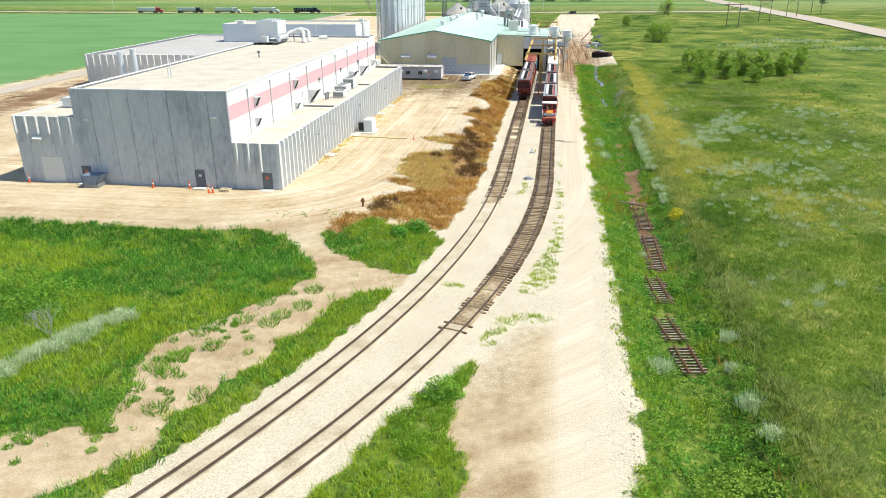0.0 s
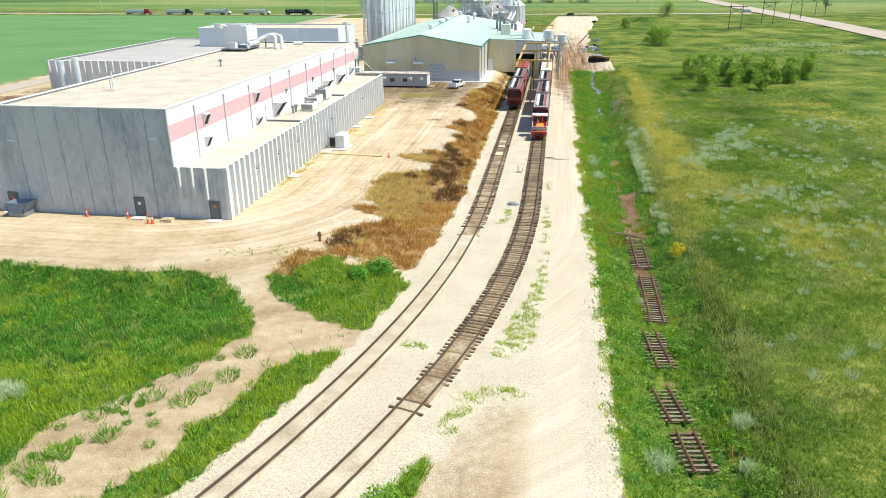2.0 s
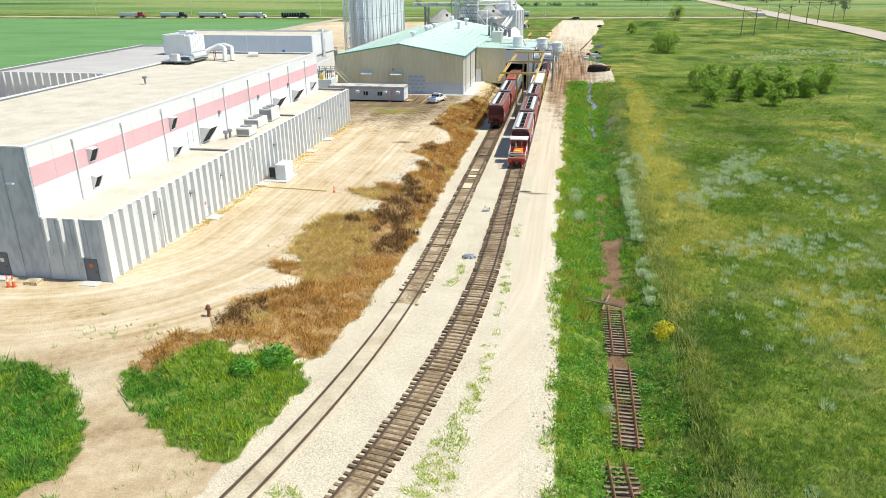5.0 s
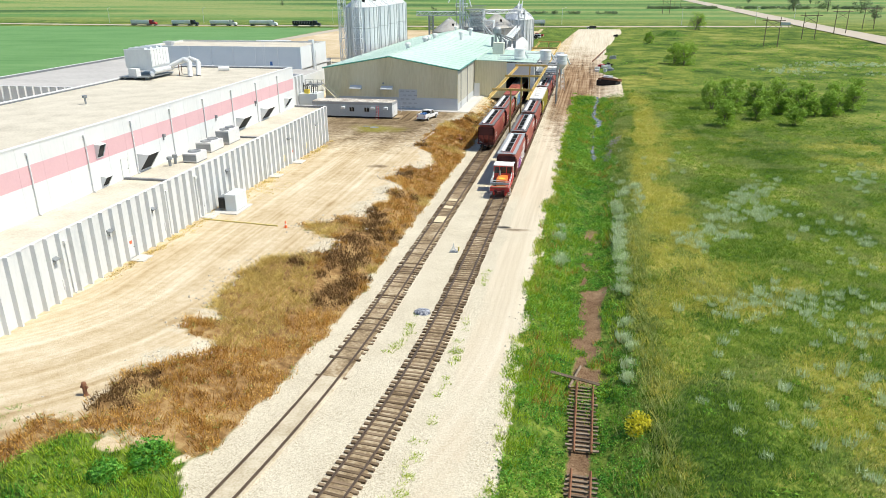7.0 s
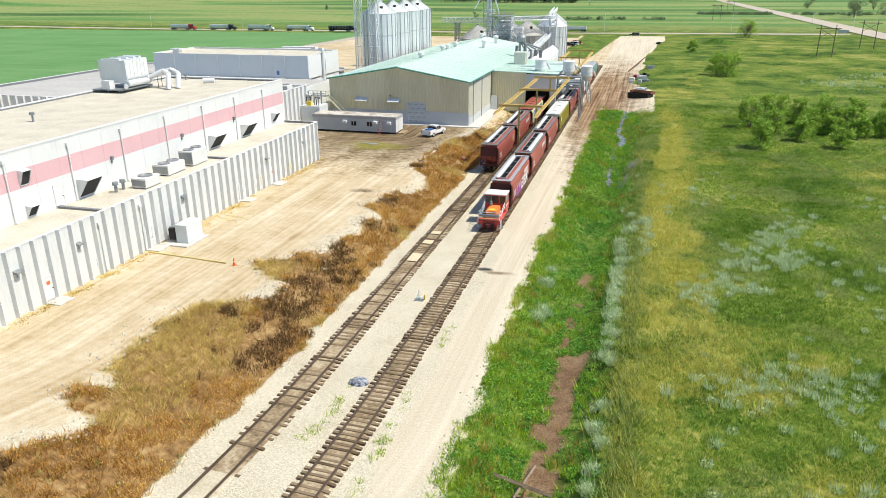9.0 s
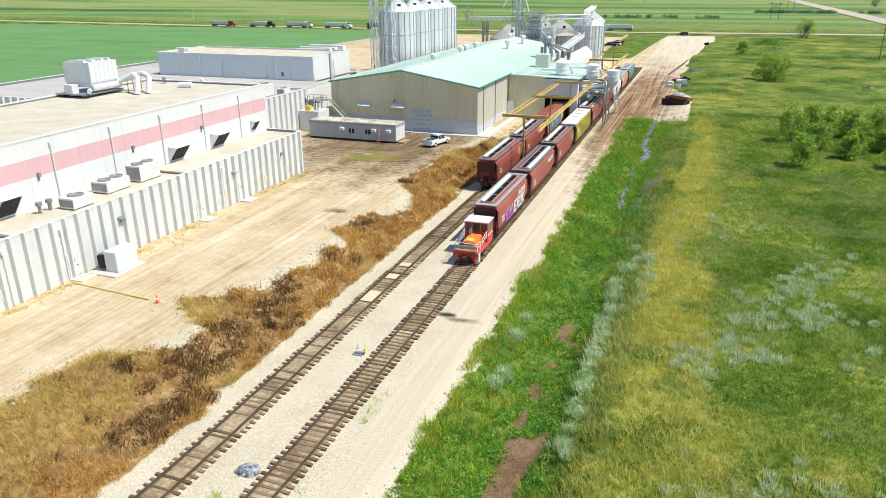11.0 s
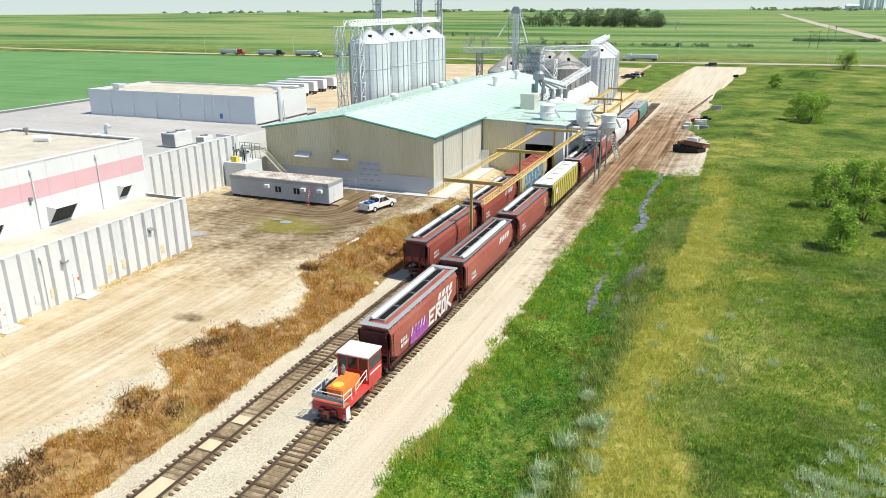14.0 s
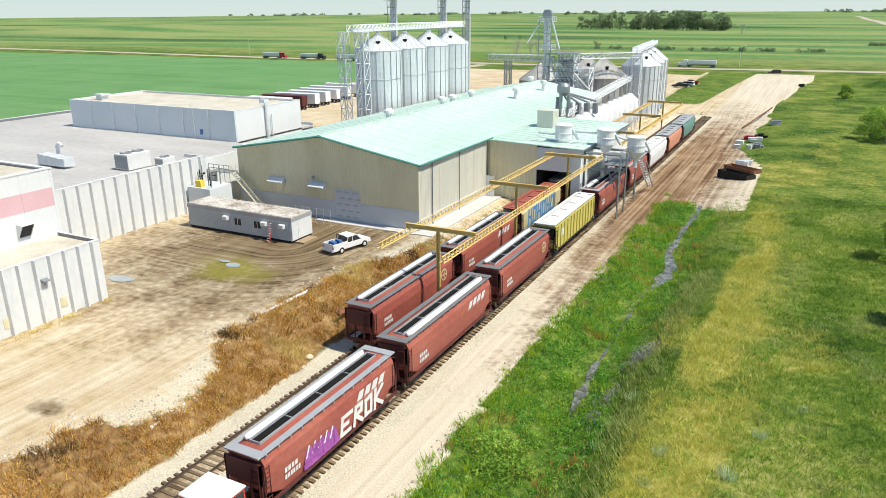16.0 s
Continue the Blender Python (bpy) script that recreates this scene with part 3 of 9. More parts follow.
def ground_material():
    m = bpy.data.materials.new("ground_cover")
    m.use_nodes = True
    N, L = m.node_tree.nodes, m.node_tree.links
    b = N["Principled BSDF"]
    b.inputs["Roughness"].default_value = 0.95
    b.inputs["Specular IOR Level"].default_value = 0.15
    geo = N.new("ShaderNodeNewGeometry")

    def tex(scale, detail=5, stretch=None, kind="noise"):
        n = N.new("ShaderNodeTexNoise" if kind == "noise" else "ShaderNodeTexVoronoi")
        n.inputs["Scale"].default_value = scale
        if kind == "noise":
            n.inputs["Detail"].default_value = detail
        if stretch:
            mp = N.new("ShaderNodeMapping")
            mp.inputs["Scale"].default_value = stretch
            L.new(geo.outputs["Position"], mp.inputs[0])
            L.new(mp.outputs[0], n.inputs["Vector"])
        else:
            L.new(geo.outputs["Position"], n.inputs["Vector"])
        return n.outputs["Fac" if kind == "noise" else "Color"]

    def math_(op, a, c=None, d=None):
        n = N.new("ShaderNodeMath")
        n.operation = op
        for i, v in enumerate((a, c, d)):
            if v is None:
                continue
            if isinstance(v, (int, float)):
                n.inputs[i].default_value = v
            else:
                L.new(v, n.inputs[i])
        return n.outputs[0]

    def ramp(fac, cols, lo=0.3, hi=0.7):
        r = N.new("ShaderNodeValToRGB")
        e = r.color_ramp.elements
        while len(e) < len(cols):
            e.new(0.5)
        for i, c in enumerate(cols):
            e[i].position, e[i].color = lo + (hi - lo) * i / (len(cols) - 1), (*c, 1)
        L.new(fac, r.inputs[0])
        return r.outputs[0]

    def blend(fac, a, c):
        n = N.new("ShaderNodeMix")
        n.data_type = "RGBA"
        L.new(fac, n.inputs[0])
        L.new(a, n.inputs[6]), L.new(c, n.inputs[7])
        return n.outputs[2]

    def both(a, c, w=0.5):
        return math_("ADD", math_("MULTIPLY", a, 1 - w), math_("MULTIPLY", c, w))

    def cover(name, edge_noise, sharp=0.18):
        at = N.new("ShaderNodeAttribute")
        at.attribute_name = name
        v = math_("ADD", at.outputs["Fac"], math_("MULTIPLY", math_("SUBTRACT", edge_noise, 0.5), 0.9))
        mr = N.new("ShaderNodeMapRange")
        mr.interpolation_type = "SMOOTHSTEP"
        L.new(v, mr.inputs["Value"])
        mr.inputs["From Min"].default_value, mr.inputs["From Max"].default_value = 0.5 - sharp, 0.5 + sharp
        return mr.outputs[0]

    big, mid, small, grit = tex(0.035), tex(0.25), tex(1.3), tex(7.0)
    pebbles = tex(15.0, kind="voronoi")
    sep_pos = N.new("ShaderNodeSeparateXYZ")
    L.new(geo.outputs["Position"], sep_pos.inputs[0])

    def lane(cx, cy, across, along, detail=4):
        """Noise drawn out along the wheel tracks that turn round the corner (cx, cy)."""
        ex = math_("MAXIMUM", math_("SUBTRACT", sep_pos.outputs[0], cx), 0.0)
        ey = math_("MAXIMUM", math_("SUBTRACT", cy, sep_pos.outputs[1]), 0.0)
        d = math_("SQRT", math_("ADD", math_("MULTIPLY", ex, ex), math_("MULTIPLY", ey, ey)))
        cb = N.new("ShaderNodeCombineXYZ")
        L.new(math_("MULTIPLY", d, across), cb.inputs[0])
        L.new(math_("MULTIPLY", sep_pos.outputs[0], along), cb.inputs[1])
        L.new(math_("MULTIPLY", sep_pos.outputs[1], along), cb.inputs[2])
        n = N.new("ShaderNodeTexNoise")
        n.inputs["Scale"].default_value, n.inputs["Detail"].default_value = 1.0, detail
        L.new(cb.outputs[0], n.inputs["Vector"])
        return n.outputs["Fac"]

    streak = lane(-44, 98, 0.5, 0.05)
    ruts = lane(-44, 98, 1.9, 0.03, 3)
    arcs = lane(-30, 184, 2.2, 0.05, 3)
    furrow = tex(0.3, 4, (0.05, 1.0, 1.0))
    bands = tex(0.012, 4, (0.12, 0.55, 1.0))
    tuft, blade = tex(2.4, 6), tex(9.0, 6, (1.0, 0.45, 1.0))
    patchy = tex(0.09, 6)
    meadow_fac = both(both(both(big, patchy, 0.6), both(mid, small, 0.5), 0.38), both(tuft, blade, 0.5), 0.36)
    meadow = ramp(meadow_fac, [(0.022, 0.052, 0.007), (0.062, 0.118, 0.014), (0.125, 0.182, 0.025), (0.22, 0.242, 0.047), (0.34, 0.32, 0.11)], 0.43, 0.585)
    # far field bands; their lighter tones stand in for haze over distance
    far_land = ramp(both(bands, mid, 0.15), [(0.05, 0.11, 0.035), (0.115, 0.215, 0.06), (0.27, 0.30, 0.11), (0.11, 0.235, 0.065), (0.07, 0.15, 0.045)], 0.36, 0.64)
    crop = ramp(both(both(furrow, big, 0.5), small, 0.15), [(0.10, 0.225, 0.075), (0.135, 0.275, 0.10), (0.165, 0.305, 0.12)], 0.35, 0.65)
    # weed ground, its darkest tones painted in as shade in gaps under the foliage
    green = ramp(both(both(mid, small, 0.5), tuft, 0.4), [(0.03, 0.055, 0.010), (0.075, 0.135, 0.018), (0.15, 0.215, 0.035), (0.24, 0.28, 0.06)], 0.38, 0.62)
    dry = ramp(both(both(mid, small, 0.5), tuft, 0.35), [(0.14, 0.075, 0.03), (0.30, 0.175, 0.07), (0.46, 0.32, 0.145)], 0.38, 0.62)
    straw = ramp(both(both(mid, small, 0.5), both(tuft, blade, 0.5), 0.5), [(0.13, 0.18, 0.022), (0.25, 0.25, 0.042), (0.42, 0.37, 0.11)], 0.41, 0.59)
    dirt = ramp(both(both(both(streak, ruts, 0.5), mid, 0.3), both(small, grit, 0.5), 0.3), [(0.36, 0.25, 0.125), (0.52, 0.40, 0.245), (0.63, 0.52, 0.36), (0.74, 0.65, 0.50)], 0.37, 0.62)
    sep = N.new("ShaderNodeSeparateColor")
    L.new(pebbles, sep.inputs[0])
    ballast = ramp(both(both(sep.outputs[0], grit, 0.4), mid, 0.3), [(0.37, 0.31, 0.215), (0.555, 0.49, 0.37), (0.65, 0.585, 0.455), (0.75, 0.69, 0.555)], 0.22, 0.78)
    # damp brown earth round the office trailer and along the loading spur
    pos = N.new("ShaderNodeSeparateXYZ")
    L.new(geo.outputs["Position"], pos.inputs[0])

    def blob(cx, cy, rx, ry, rag=1.0):
        u = math_("DIVIDE", math_("SUBTRACT", pos.outputs[0], cx), rx)
        v = math_("DIVIDE", math_("SUBTRACT", pos.outputs[1], cy), ry)
        d = math_("SQRT", math_("ADD", math_("MULTIPLY", u, u), math_("MULTIPLY", v, v)))
        d = math_("ADD", d, math_("ADD", math_("MULTIPLY", math_("SUBTRACT", mid, 0.5), 2.4 * rag), math_("MULTIPLY", math_("SUBTRACT", small, 0.5), 1.2)))
        mr = N.new("ShaderNodeMapRange")
        L.new(d, mr.inputs["Value"])
        mr.inputs["From Min"].default_value, mr.inputs["From Max"].default_value = 1.3, 0.45
        return mr.outputs[0]

    damp = ramp(both(both(arcs, streak, 0.35), both(mid, grit, 0.4), 0.3), [(0.085, 0.056, 0.03), (0.19, 0.133, 0.075), (0.26, 0.192, 0.115), (0.37, 0.29, 0.19)], 0.40, 0.62)
    mud = ramp(both(both(ruts, streak, 0.35), both(mid, grit, 0.5), 0.3), [(0.085, 0.045, 0.022), (0.20, 0.118, 0.062), (0.33, 0.22, 0.13), (0.47, 0.355, 0.235)], 0.38, 0.62)
    olive = ramp(both(mid, small, 0.5), [(0.20, 0.17, 0.04), (0.30, 0.27, 0.07)], 0.35, 0.65)
    oil = ramp(grit, [(0.03, 0.028, 0.025), (0.06, 0.055, 0.05)])
    # paler dust on the haul road beside the rails
    hr_ = N.new("ShaderNodeMapRange")
    L.new(pos.outputs[0], hr_.inputs["Value"])
    hr_.inputs["From Min"].default_value, hr_.inputs["From Max"].default_value = -0.5, 1.5
    dust = ramp(both(both(ruts, streak, 0.4), grit, 0.4), [(0.50, 0.41, 0.29), (0.60, 0.515, 0.385), (0.665, 0.585, 0.455), (0.72, 0.65, 0.53)], 0.36, 0.64)
    dirt = blend(hr_.outputs[0], dirt, dust)
    # browner loose earth on the low ground before the yard
    fy = N.new("ShaderNodeMapRange")
    L.new(pos.outputs[1], fy.inputs["Value"])
    fy.inputs["From Min"].default_value, fy.inputs["From Max"].default_value = 77, 68
    earth = ramp(both(both(streak, mid, 0.5), both(small, grit, 0.5), 0.4), [(0.30, 0.21, 0.12), (0.42, 0.315, 0.195), (0.52, 0.41, 0.27), (0.62, 0.52, 0.37)], 0.37, 0.63)
    dirt = blend(math_("MULTIPLY", fy.outputs[0], math_("SUBTRACT", 1.0, hr_.outputs[0])), dirt, earth)
    soil = ramp(both(both(mid, small, 0.4), grit, 0.4), [(0.10, 0.055, 0.03), (0.21, 0.13, 0.075), (0.34, 0.23, 0.145)], 0.36, 0.64)
    dry = blend(hr_.outputs[0], dry, soil)
    dirt = blend(blob(-30, 183, 20, 23, 0.3), dirt, damp)
    dirt = blend(blob(-29.5, 174.0, 4.6, 3.4), dirt, olive)
    dirt = blend(blob(6.0, 262, 9.5, 72, 0.4), dirt, mud)
    dirt = blend(blob(-117, 150, 7, 75), dirt, mud)
    col = blend(cover("crop", mid, 0.1), meadow, crop)
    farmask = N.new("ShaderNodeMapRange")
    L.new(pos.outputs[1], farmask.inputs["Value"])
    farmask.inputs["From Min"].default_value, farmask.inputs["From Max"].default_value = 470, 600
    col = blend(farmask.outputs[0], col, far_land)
    col = blend(cover("straw", both(mid, small, 0.4), 0.3), col, straw)
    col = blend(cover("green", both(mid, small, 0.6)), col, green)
    col = blend(cover("dry", both(mid, small, 0.6)), col, dry)
    col = blend(cover("dirt", both(mid, small, 0.6)), col, dirt)
    col = blend(cover("ballast", both(small, grit, 0.5), 0.25), col, ballast)
    col = blend(blob(4.6, 248, 4.2, 58, 0.4), col, mud)
    col = blend(blob(1.3, 125.5, 1.0, 0.45), col, oil)
    col = blend(blob(3.0, 124.9, 1.5, 0.6), col, damp)
    col = blend(blob(-21.0, 145.8, 1.6, 1.0), col, damp)
    L.new(col, b.inputs["Base Color"])
    bp = N.new("ShaderNodeBump")
    bp.inputs["Strength"].default_value, bp.inputs["Distance"].default_value = 0.9, 0.12
    L.new(both(both(grit, tuft, 0.55), sep.outputs[0], 0.25), bp.inputs["Height"])
    L.new(bp.outputs[0], b.inputs["Normal"])
    return m


ground = build_ground()
ground.data.materials.append(ground_material())

# ---- cold store: tall white block with ribbed annexes ----
X0, X1, Y0, Y1, TOP = -62.3, -40.7, 84.9, 162.3, 14.4
AX, ATOP = -34.8, 7.75


def door(parent, face, at, z, w=1.15, h=2.25, sign="sign_orange", material_="door_grey"):
    """A hinged door set proud on a wall that faces -y or +x."""
    bm, fr, hd, sg = B(), B(), B(), B()
    if face == "front":
        x, y = at
        box(bm, x - w / 2, x + w / 2, y - 0.06, y, z, z + h)
        for a, c, lo, hi in ((x - w / 2 - 0.08, x - w / 2, z, z + h + 0.08), (x + w / 2, x + w / 2 + 0.08, z, z + h + 0.08), (x - w / 2, x + w / 2, z + h, z + h + 0.08)):
            box(fr, a, c, y - 0.09, y, lo, hi)
        box(hd, x + w / 2 - 0.2, x + w / 2 - 0.08, y - 0.14, y - 0.06, z + 1.0, z + 1.06)
        box(sg, x - 0.2, x + 0.2, y - 0.068, y - 0.06, z + 1.45, z + 1.8)
    else:
        x, y = at
        box(bm, x, x + 0.06, y - w / 2, y + w / 2, z, z + h)
        for a, c, lo, hi in ((y - w / 2 - 0.08, y - w / 2, z, z + h + 0.08), (y + w / 2, y + w / 2 + 0.08, z, z + h + 0.08), (y - w / 2, y + w / 2, z + h, z + h + 0.08)):
            box(fr, x, x + 0.09, a, c, lo, hi)
        box(hd, x + 0.06, x + 0.14, y + w / 2 - 0.2, y + w / 2 - 0.08, z + 1.0, z + 1.06)
        box(sg, x + 0.06, x + 0.068, y - 0.2, y + 0.2, z + 1.45, z + 1.8)
    d = part("door", bm, material_, parent)
    part("frame", fr, material_, d)
    part("handle", hd, "black_metal", d)
    if sign:
        part("sign", sg, sign, d)
    else:
        sg.free()
    return d


def hood(parent, x, y, z, w, d, h, back=True):
    """A sheet-metal weather hood on a wall that faces +x: flat top, slanting mouth whose inner shade is a dark sheet.
    """
    bm = B()
    prism(bm, [(x, z + h - 0.05), (x + d, z + h - 0.12), (x + d, z + h - 0.07), (x, z + h)], "y", y - w / 2, y + w / 2)
    for s in (y - w / 2 - 0.03, y + w / 2):
        prism(bm, [(x, z), (x + 0.12, z), (x + d, z + h - 0.12), (x + d, z + h - 0.07), (x, z + h)], "y", s, s + 0.03)
    box(bm, x, x + 0.1, y - w / 2, y + w / 2, z - 0.05, z)
    ob = part("hood", bm, "white_trim", parent)
    # near-black sheet stands in for the shade inside the open hood
    ins = B()
    prism(ins, [(x + 0.02, z + 0.02), (x + 0.06, z + 0.02), (x + d - 0.1, z + h - 0.16), (x + d - 0.14, z + h - 0.14)], "y", y - w / 2 + 0.03, y + w / 2 - 0.03)
    part("louvre", ins, "dark_inside", ob)
    return ob


def downspout(parent, x, y, z0, z1, material_="white_trim"):
    bm = B()
    box(bm, x, x + 0.24, y - 0.18, y + 0.18, z1 - 0.32, z1)
    rod(bm, (x + 0.1, y, z1 - 0.3), (x + 0.1, y, z0 + 0.15), 0.075, seg=8)
    rod(bm, (x + 0.1, y, z0 + 0.17), (x + 0.35, y, z0 + 0.05), 0.075, seg=8)
    for k in range(3):
        zz = z0 + (z1 - z0) * (k + 0.6) / 3.4
        box(bm, x, x + 0.18, y - 0.11, y + 0.11, zz, zz + 0.05)
    return part("downspout", bm, material_, parent)


store = thing("cold_store", "tall white panel cold store with a grey front and pink stripe", "building", (0, 0, 0))
# front wall of upright concrete panels with open joints
pbox("wall", store, "dark_inside", X0 + 0.2, X1 - 0.2, Y0 + 0.18, Y0 + 0.3, YARD - 0.6, TOP - 0.3, "dark joint backing behind the panels")
n, w = 8, (X1 - X0) / 8
bm = B()
box(bm, -w / 2 + 0.025, w / 2 - 0.025, 0, 0.2, YARD - 0.6, TOP - 0.12)
me = mesh_of("panel", bm, "grey_concrete")
for i in range(n):
    piece("panel", me, store, (X0 + w * (i + 0.5), Y0 + 0.012 * (i % 2), 0))
# side wall of white panels, each with its band of pink
n, w = 24, (Y1 - Y0) / 24
for z0, z1, mt in ((YARD - 0.6, 10.6, "white_panel"), (10.6, 12.45, "pink_paint"), (12.45, TOP - 0.12, "white_panel")):
    bm = B()
    box(bm, -0.25, 0, -w / 2 + 0.012, w / 2 - 0.012, z0, z1)
    me = mesh_of("panel", bm, mt)
    for i in range(n):
        piece("panel", me, store, (X1, Y0 + 0.22 + (w - 0.01) * (i + 0.5), 0))
pbox("wall", store, "white_panel", X1 - 0.45, X1 - 0.252, Y0 + 0.31, Y1 - 0.2, YARD - 0.6, TOP - 0.2, "inner wall behind the panels")
pbox("wall", store, "white_panel", X0, X0 + 0.25, Y0 + 0.31, Y1, YARD - 0.6, TOP - 0.14)
pbox("wall", store, "white_panel", X0 + 0.26, X1 - 0.01, Y1 - 0.01, Y1 + 0.24, YARD - 0.6, TOP - 0.14)
pbox("roof", store, "roof_gravel", X0 + 0.3, X1 - 0.47, Y0 + 0.32, Y1 - 0.2, TOP - 0.6, TOP - 0.32, "flat gravelled roof")
bm = B()
for a in ((X0 - 0.05, X1 + 0.05, Y0 - 0.05, Y0 + 0.4), (X0 - 0.05, X1 + 0.05, Y1 - 0.2, Y1 + 0.28), (X0 - 0.05, X0 + 0.4, Y0 + 0.4, Y1 - 0.2), (X1 - 0.48, X1 + 0.05, Y0 + 0.4, Y1 - 0.2)):
    box(bm, *a, TOP - 0.12, TOP)
part("coping", bm, "white_trim", store, "white metal parapet coping")
bm = B()
box(bm, X0 + 0.41, X1 - 0.49, Y1 - 0.23, Y1 - 0.205, TOP - 0.32, TOP - 0.125)
box(bm, X0 + 0.41, X0 + 0.44, Y0 + 0.5, Y1 - 0.3, TOP - 0.32, TOP - 0.125)
part("flashing", bm, "flashing", store)
for k in range(8):
    downspout(store, X1, 99.3 + 8.05 * k, ATOP - 0.25, 13.7)
downspout(store, X1, 91.25, ATOP - 0.25, 13.7)
for y, z, w_, d_, h_ in ((93.5, 8.2, 0.9, 0.7, 1.3), (109.3, 10.9, 1.0, 0.7, 1.5), (109.4, 7.75, 1.0, 0.75, 1.1), (116.9, 7.75, 2.2, 1.5, 2.0), (93.6, 10.9, 1.0, 0.7, 1.4), (141.6, 7.75, 2.6, 1.4, 1.8), (150.0, 7.75, 2.6, 1.4, 1.8), (158.6, 8.3, 1.2, 1.0, 1.4)):
    hood(store, X1, y, z, w_, d_, h_)
door(store, "side", (X1, 113.2), ATOP - 0.2, sign="", material_="door_white")
for y in (121.4, 134.5, 147.0):
    bm = B()
    box(bm, X1, X1 + 0.3, y - 0.15, y + 0.15, 10.55, 10.95)
    box(bm, X1 + 0.02, X1 + 0.12, y - 0.06, y + 0.06, 10.2, 10.55)
    part("wall_light", bm, "galv_dark", store)
for x, z in ((-60.4, 10.3), (-42.7, 10.9)):
    bm = B()
    box(bm, x - 0.35, x + 0.35, Y0 - 0.32, Y0 - 0.02, z, z + 0.16)
    rod(bm, (x, Y0 - 0.1, z + 0.08), (x, Y0, z + 0.3), 0.04)
    part("wall_light", bm, "white_trim", store)
door(store, "front", (-61.9, Y0), YARD, 1.15, 2.3)
door(store, "front", (-45.6, Y0), YARD, 1.15, 2.3, sign="sign_white")

# ribbed annex along the yard
annex = thing("ribbed_annex", "low white annex of ribbed concrete wall units with a gravelled roof", "building", (0, 0, 0))
RIB = 1.4905
nr = 51
y_end = 162.2
pbox("wall", annex, "white_concrete", AX - 0.22, AX, Y0 + 0.24, y_end, YARD - 0.6, ATOP, "pale concrete wall between the ribs")
bm = B()
prism(bm, [(0, -0.16), (0.42, -0.09), (0.42, 0.09), (0, 0.16)], "z", YARD - 0.6, ATOP + 0.12)
me = mesh_of("rib", bm, "white_concrete")
for i in range(nr + 1):
    y = 91.2 + RIB * (i - 4)
    piece("rib", me, annex, (AX + 0.001, y, 0))
bm = B()
prism(bm, [(-0.16, 0), (-0.09, -0.42), (0.09, -0.42), (0.16, 0)], "z", 4.2, ATOP + 0.12)
front_rib = mesh_of("rib", bm, "white_concrete")
for x in (-40.1, -38.5, -36.9):
    piece("rib", front_rib, annex, (x, Y0 - 0.001, 0))
n, w = 4, (AX - X1) / 4
bm = B()
box(bm, -w / 2 + 0.02, w / 2 - 0.02, 0, 0.2, YARD - 0.6, ATOP)
me = mesh_of("panel", bm, "grey_concrete")
for i in range(n):
    piece("panel", me, annex, (X1 + w * (i + 0.5), Y0 + 0.01 + 0.006 * (i % 2), 0))
pbox("panel", annex, "white_concrete", AX - 0.02, AX + 0.44, Y0 - 0.02, Y0 + 0.3, YARD - 0.6, ATOP + 0.12)
pbox("wall", annex, "white_concrete", X1 + 0.02, AX - 0.23, y_end - 0.25, y_end, YARD - 0.6, ATOP + 0.1)
pbox("roof", annex, "roof_gravel", X1 + 0.01, AX - 0.23, Y0 + 0.3, y_end - 0.26, ATOP - 0.5, ATOP - 0.25, "flat gravelled roof")
bm = B()
box(bm, AX - 0.3, AX + 0.04, Y0 + 0.3, y_end + 0.05, ATOP + 0.003, ATOP + 0.09)
box(bm, X1 + 0.02, AX + 0.04, Y0 - 0.03, Y0 + 0.25, ATOP + 0.003, ATOP + 0.09)
part("coping", bm, "white_trim", annex)
for y0, y1 in ((112.6, 113.0), (136.0, 136.4)):
    pbox("flashing", annex, "flashing", X1 + 0.02, AX - 0.32, y0, y1, ATOP - 0.24, ATOP - 0.02)
bm = B()
box(bm, X1 + 0.2, AX - 0.31, y_end - 0.3, y_end - 0.26, ATOP - 0.25, ATOP + 0.1)
part("flashing", bm, "flashing", annex)
door(annex, "front", (-36.3, Y0), YARD, 1.15, 2.2)
for y in (104.0, 118.3, 137.6, 146.2):
    door(annex, "side", (AX, y), YARD + 0.1, 1.1, 2.2, material_="white_trim")
for y in (95.0, 111.3, 117.5, 134.5, 142.5, 152.5):
    downspout(annex, AX, y, YARD, 6.9)
for y in (93.4, 101.0, 108.3, 125.0, 144.8, 156.0):
    bm = B()
    prism(bm, [(AX, 5.5), (AX + 0.5, 5.62), (AX + 0.5, 5.7), (AX, 5.85)], "y", y - 0.32, y + 0.32)
    rod(bm, (AX + 0.1, y, 5.55), (AX + 0.1, y, 5.2), 0.05)
    part("wall_light", bm, "galv_dark", annex)
for y in (94.2, 110.6, 141.5, 143.2, 150.0, 152.0, 157.5):
    bm = B()
    box(bm, AX, AX + 0.05, y - 0.32, y + 0.32, 2.5, 3.5)
    for k in range(6):
        box(bm, AX + 0.05, AX + 0.08, y - 0.3, y + 0.3, 2.56 + 0.15 * k, 2.63 + 0.15 * k)
    part("vent_grille", bm, "tan_steel" if y > 142 else "white_trim", annex)
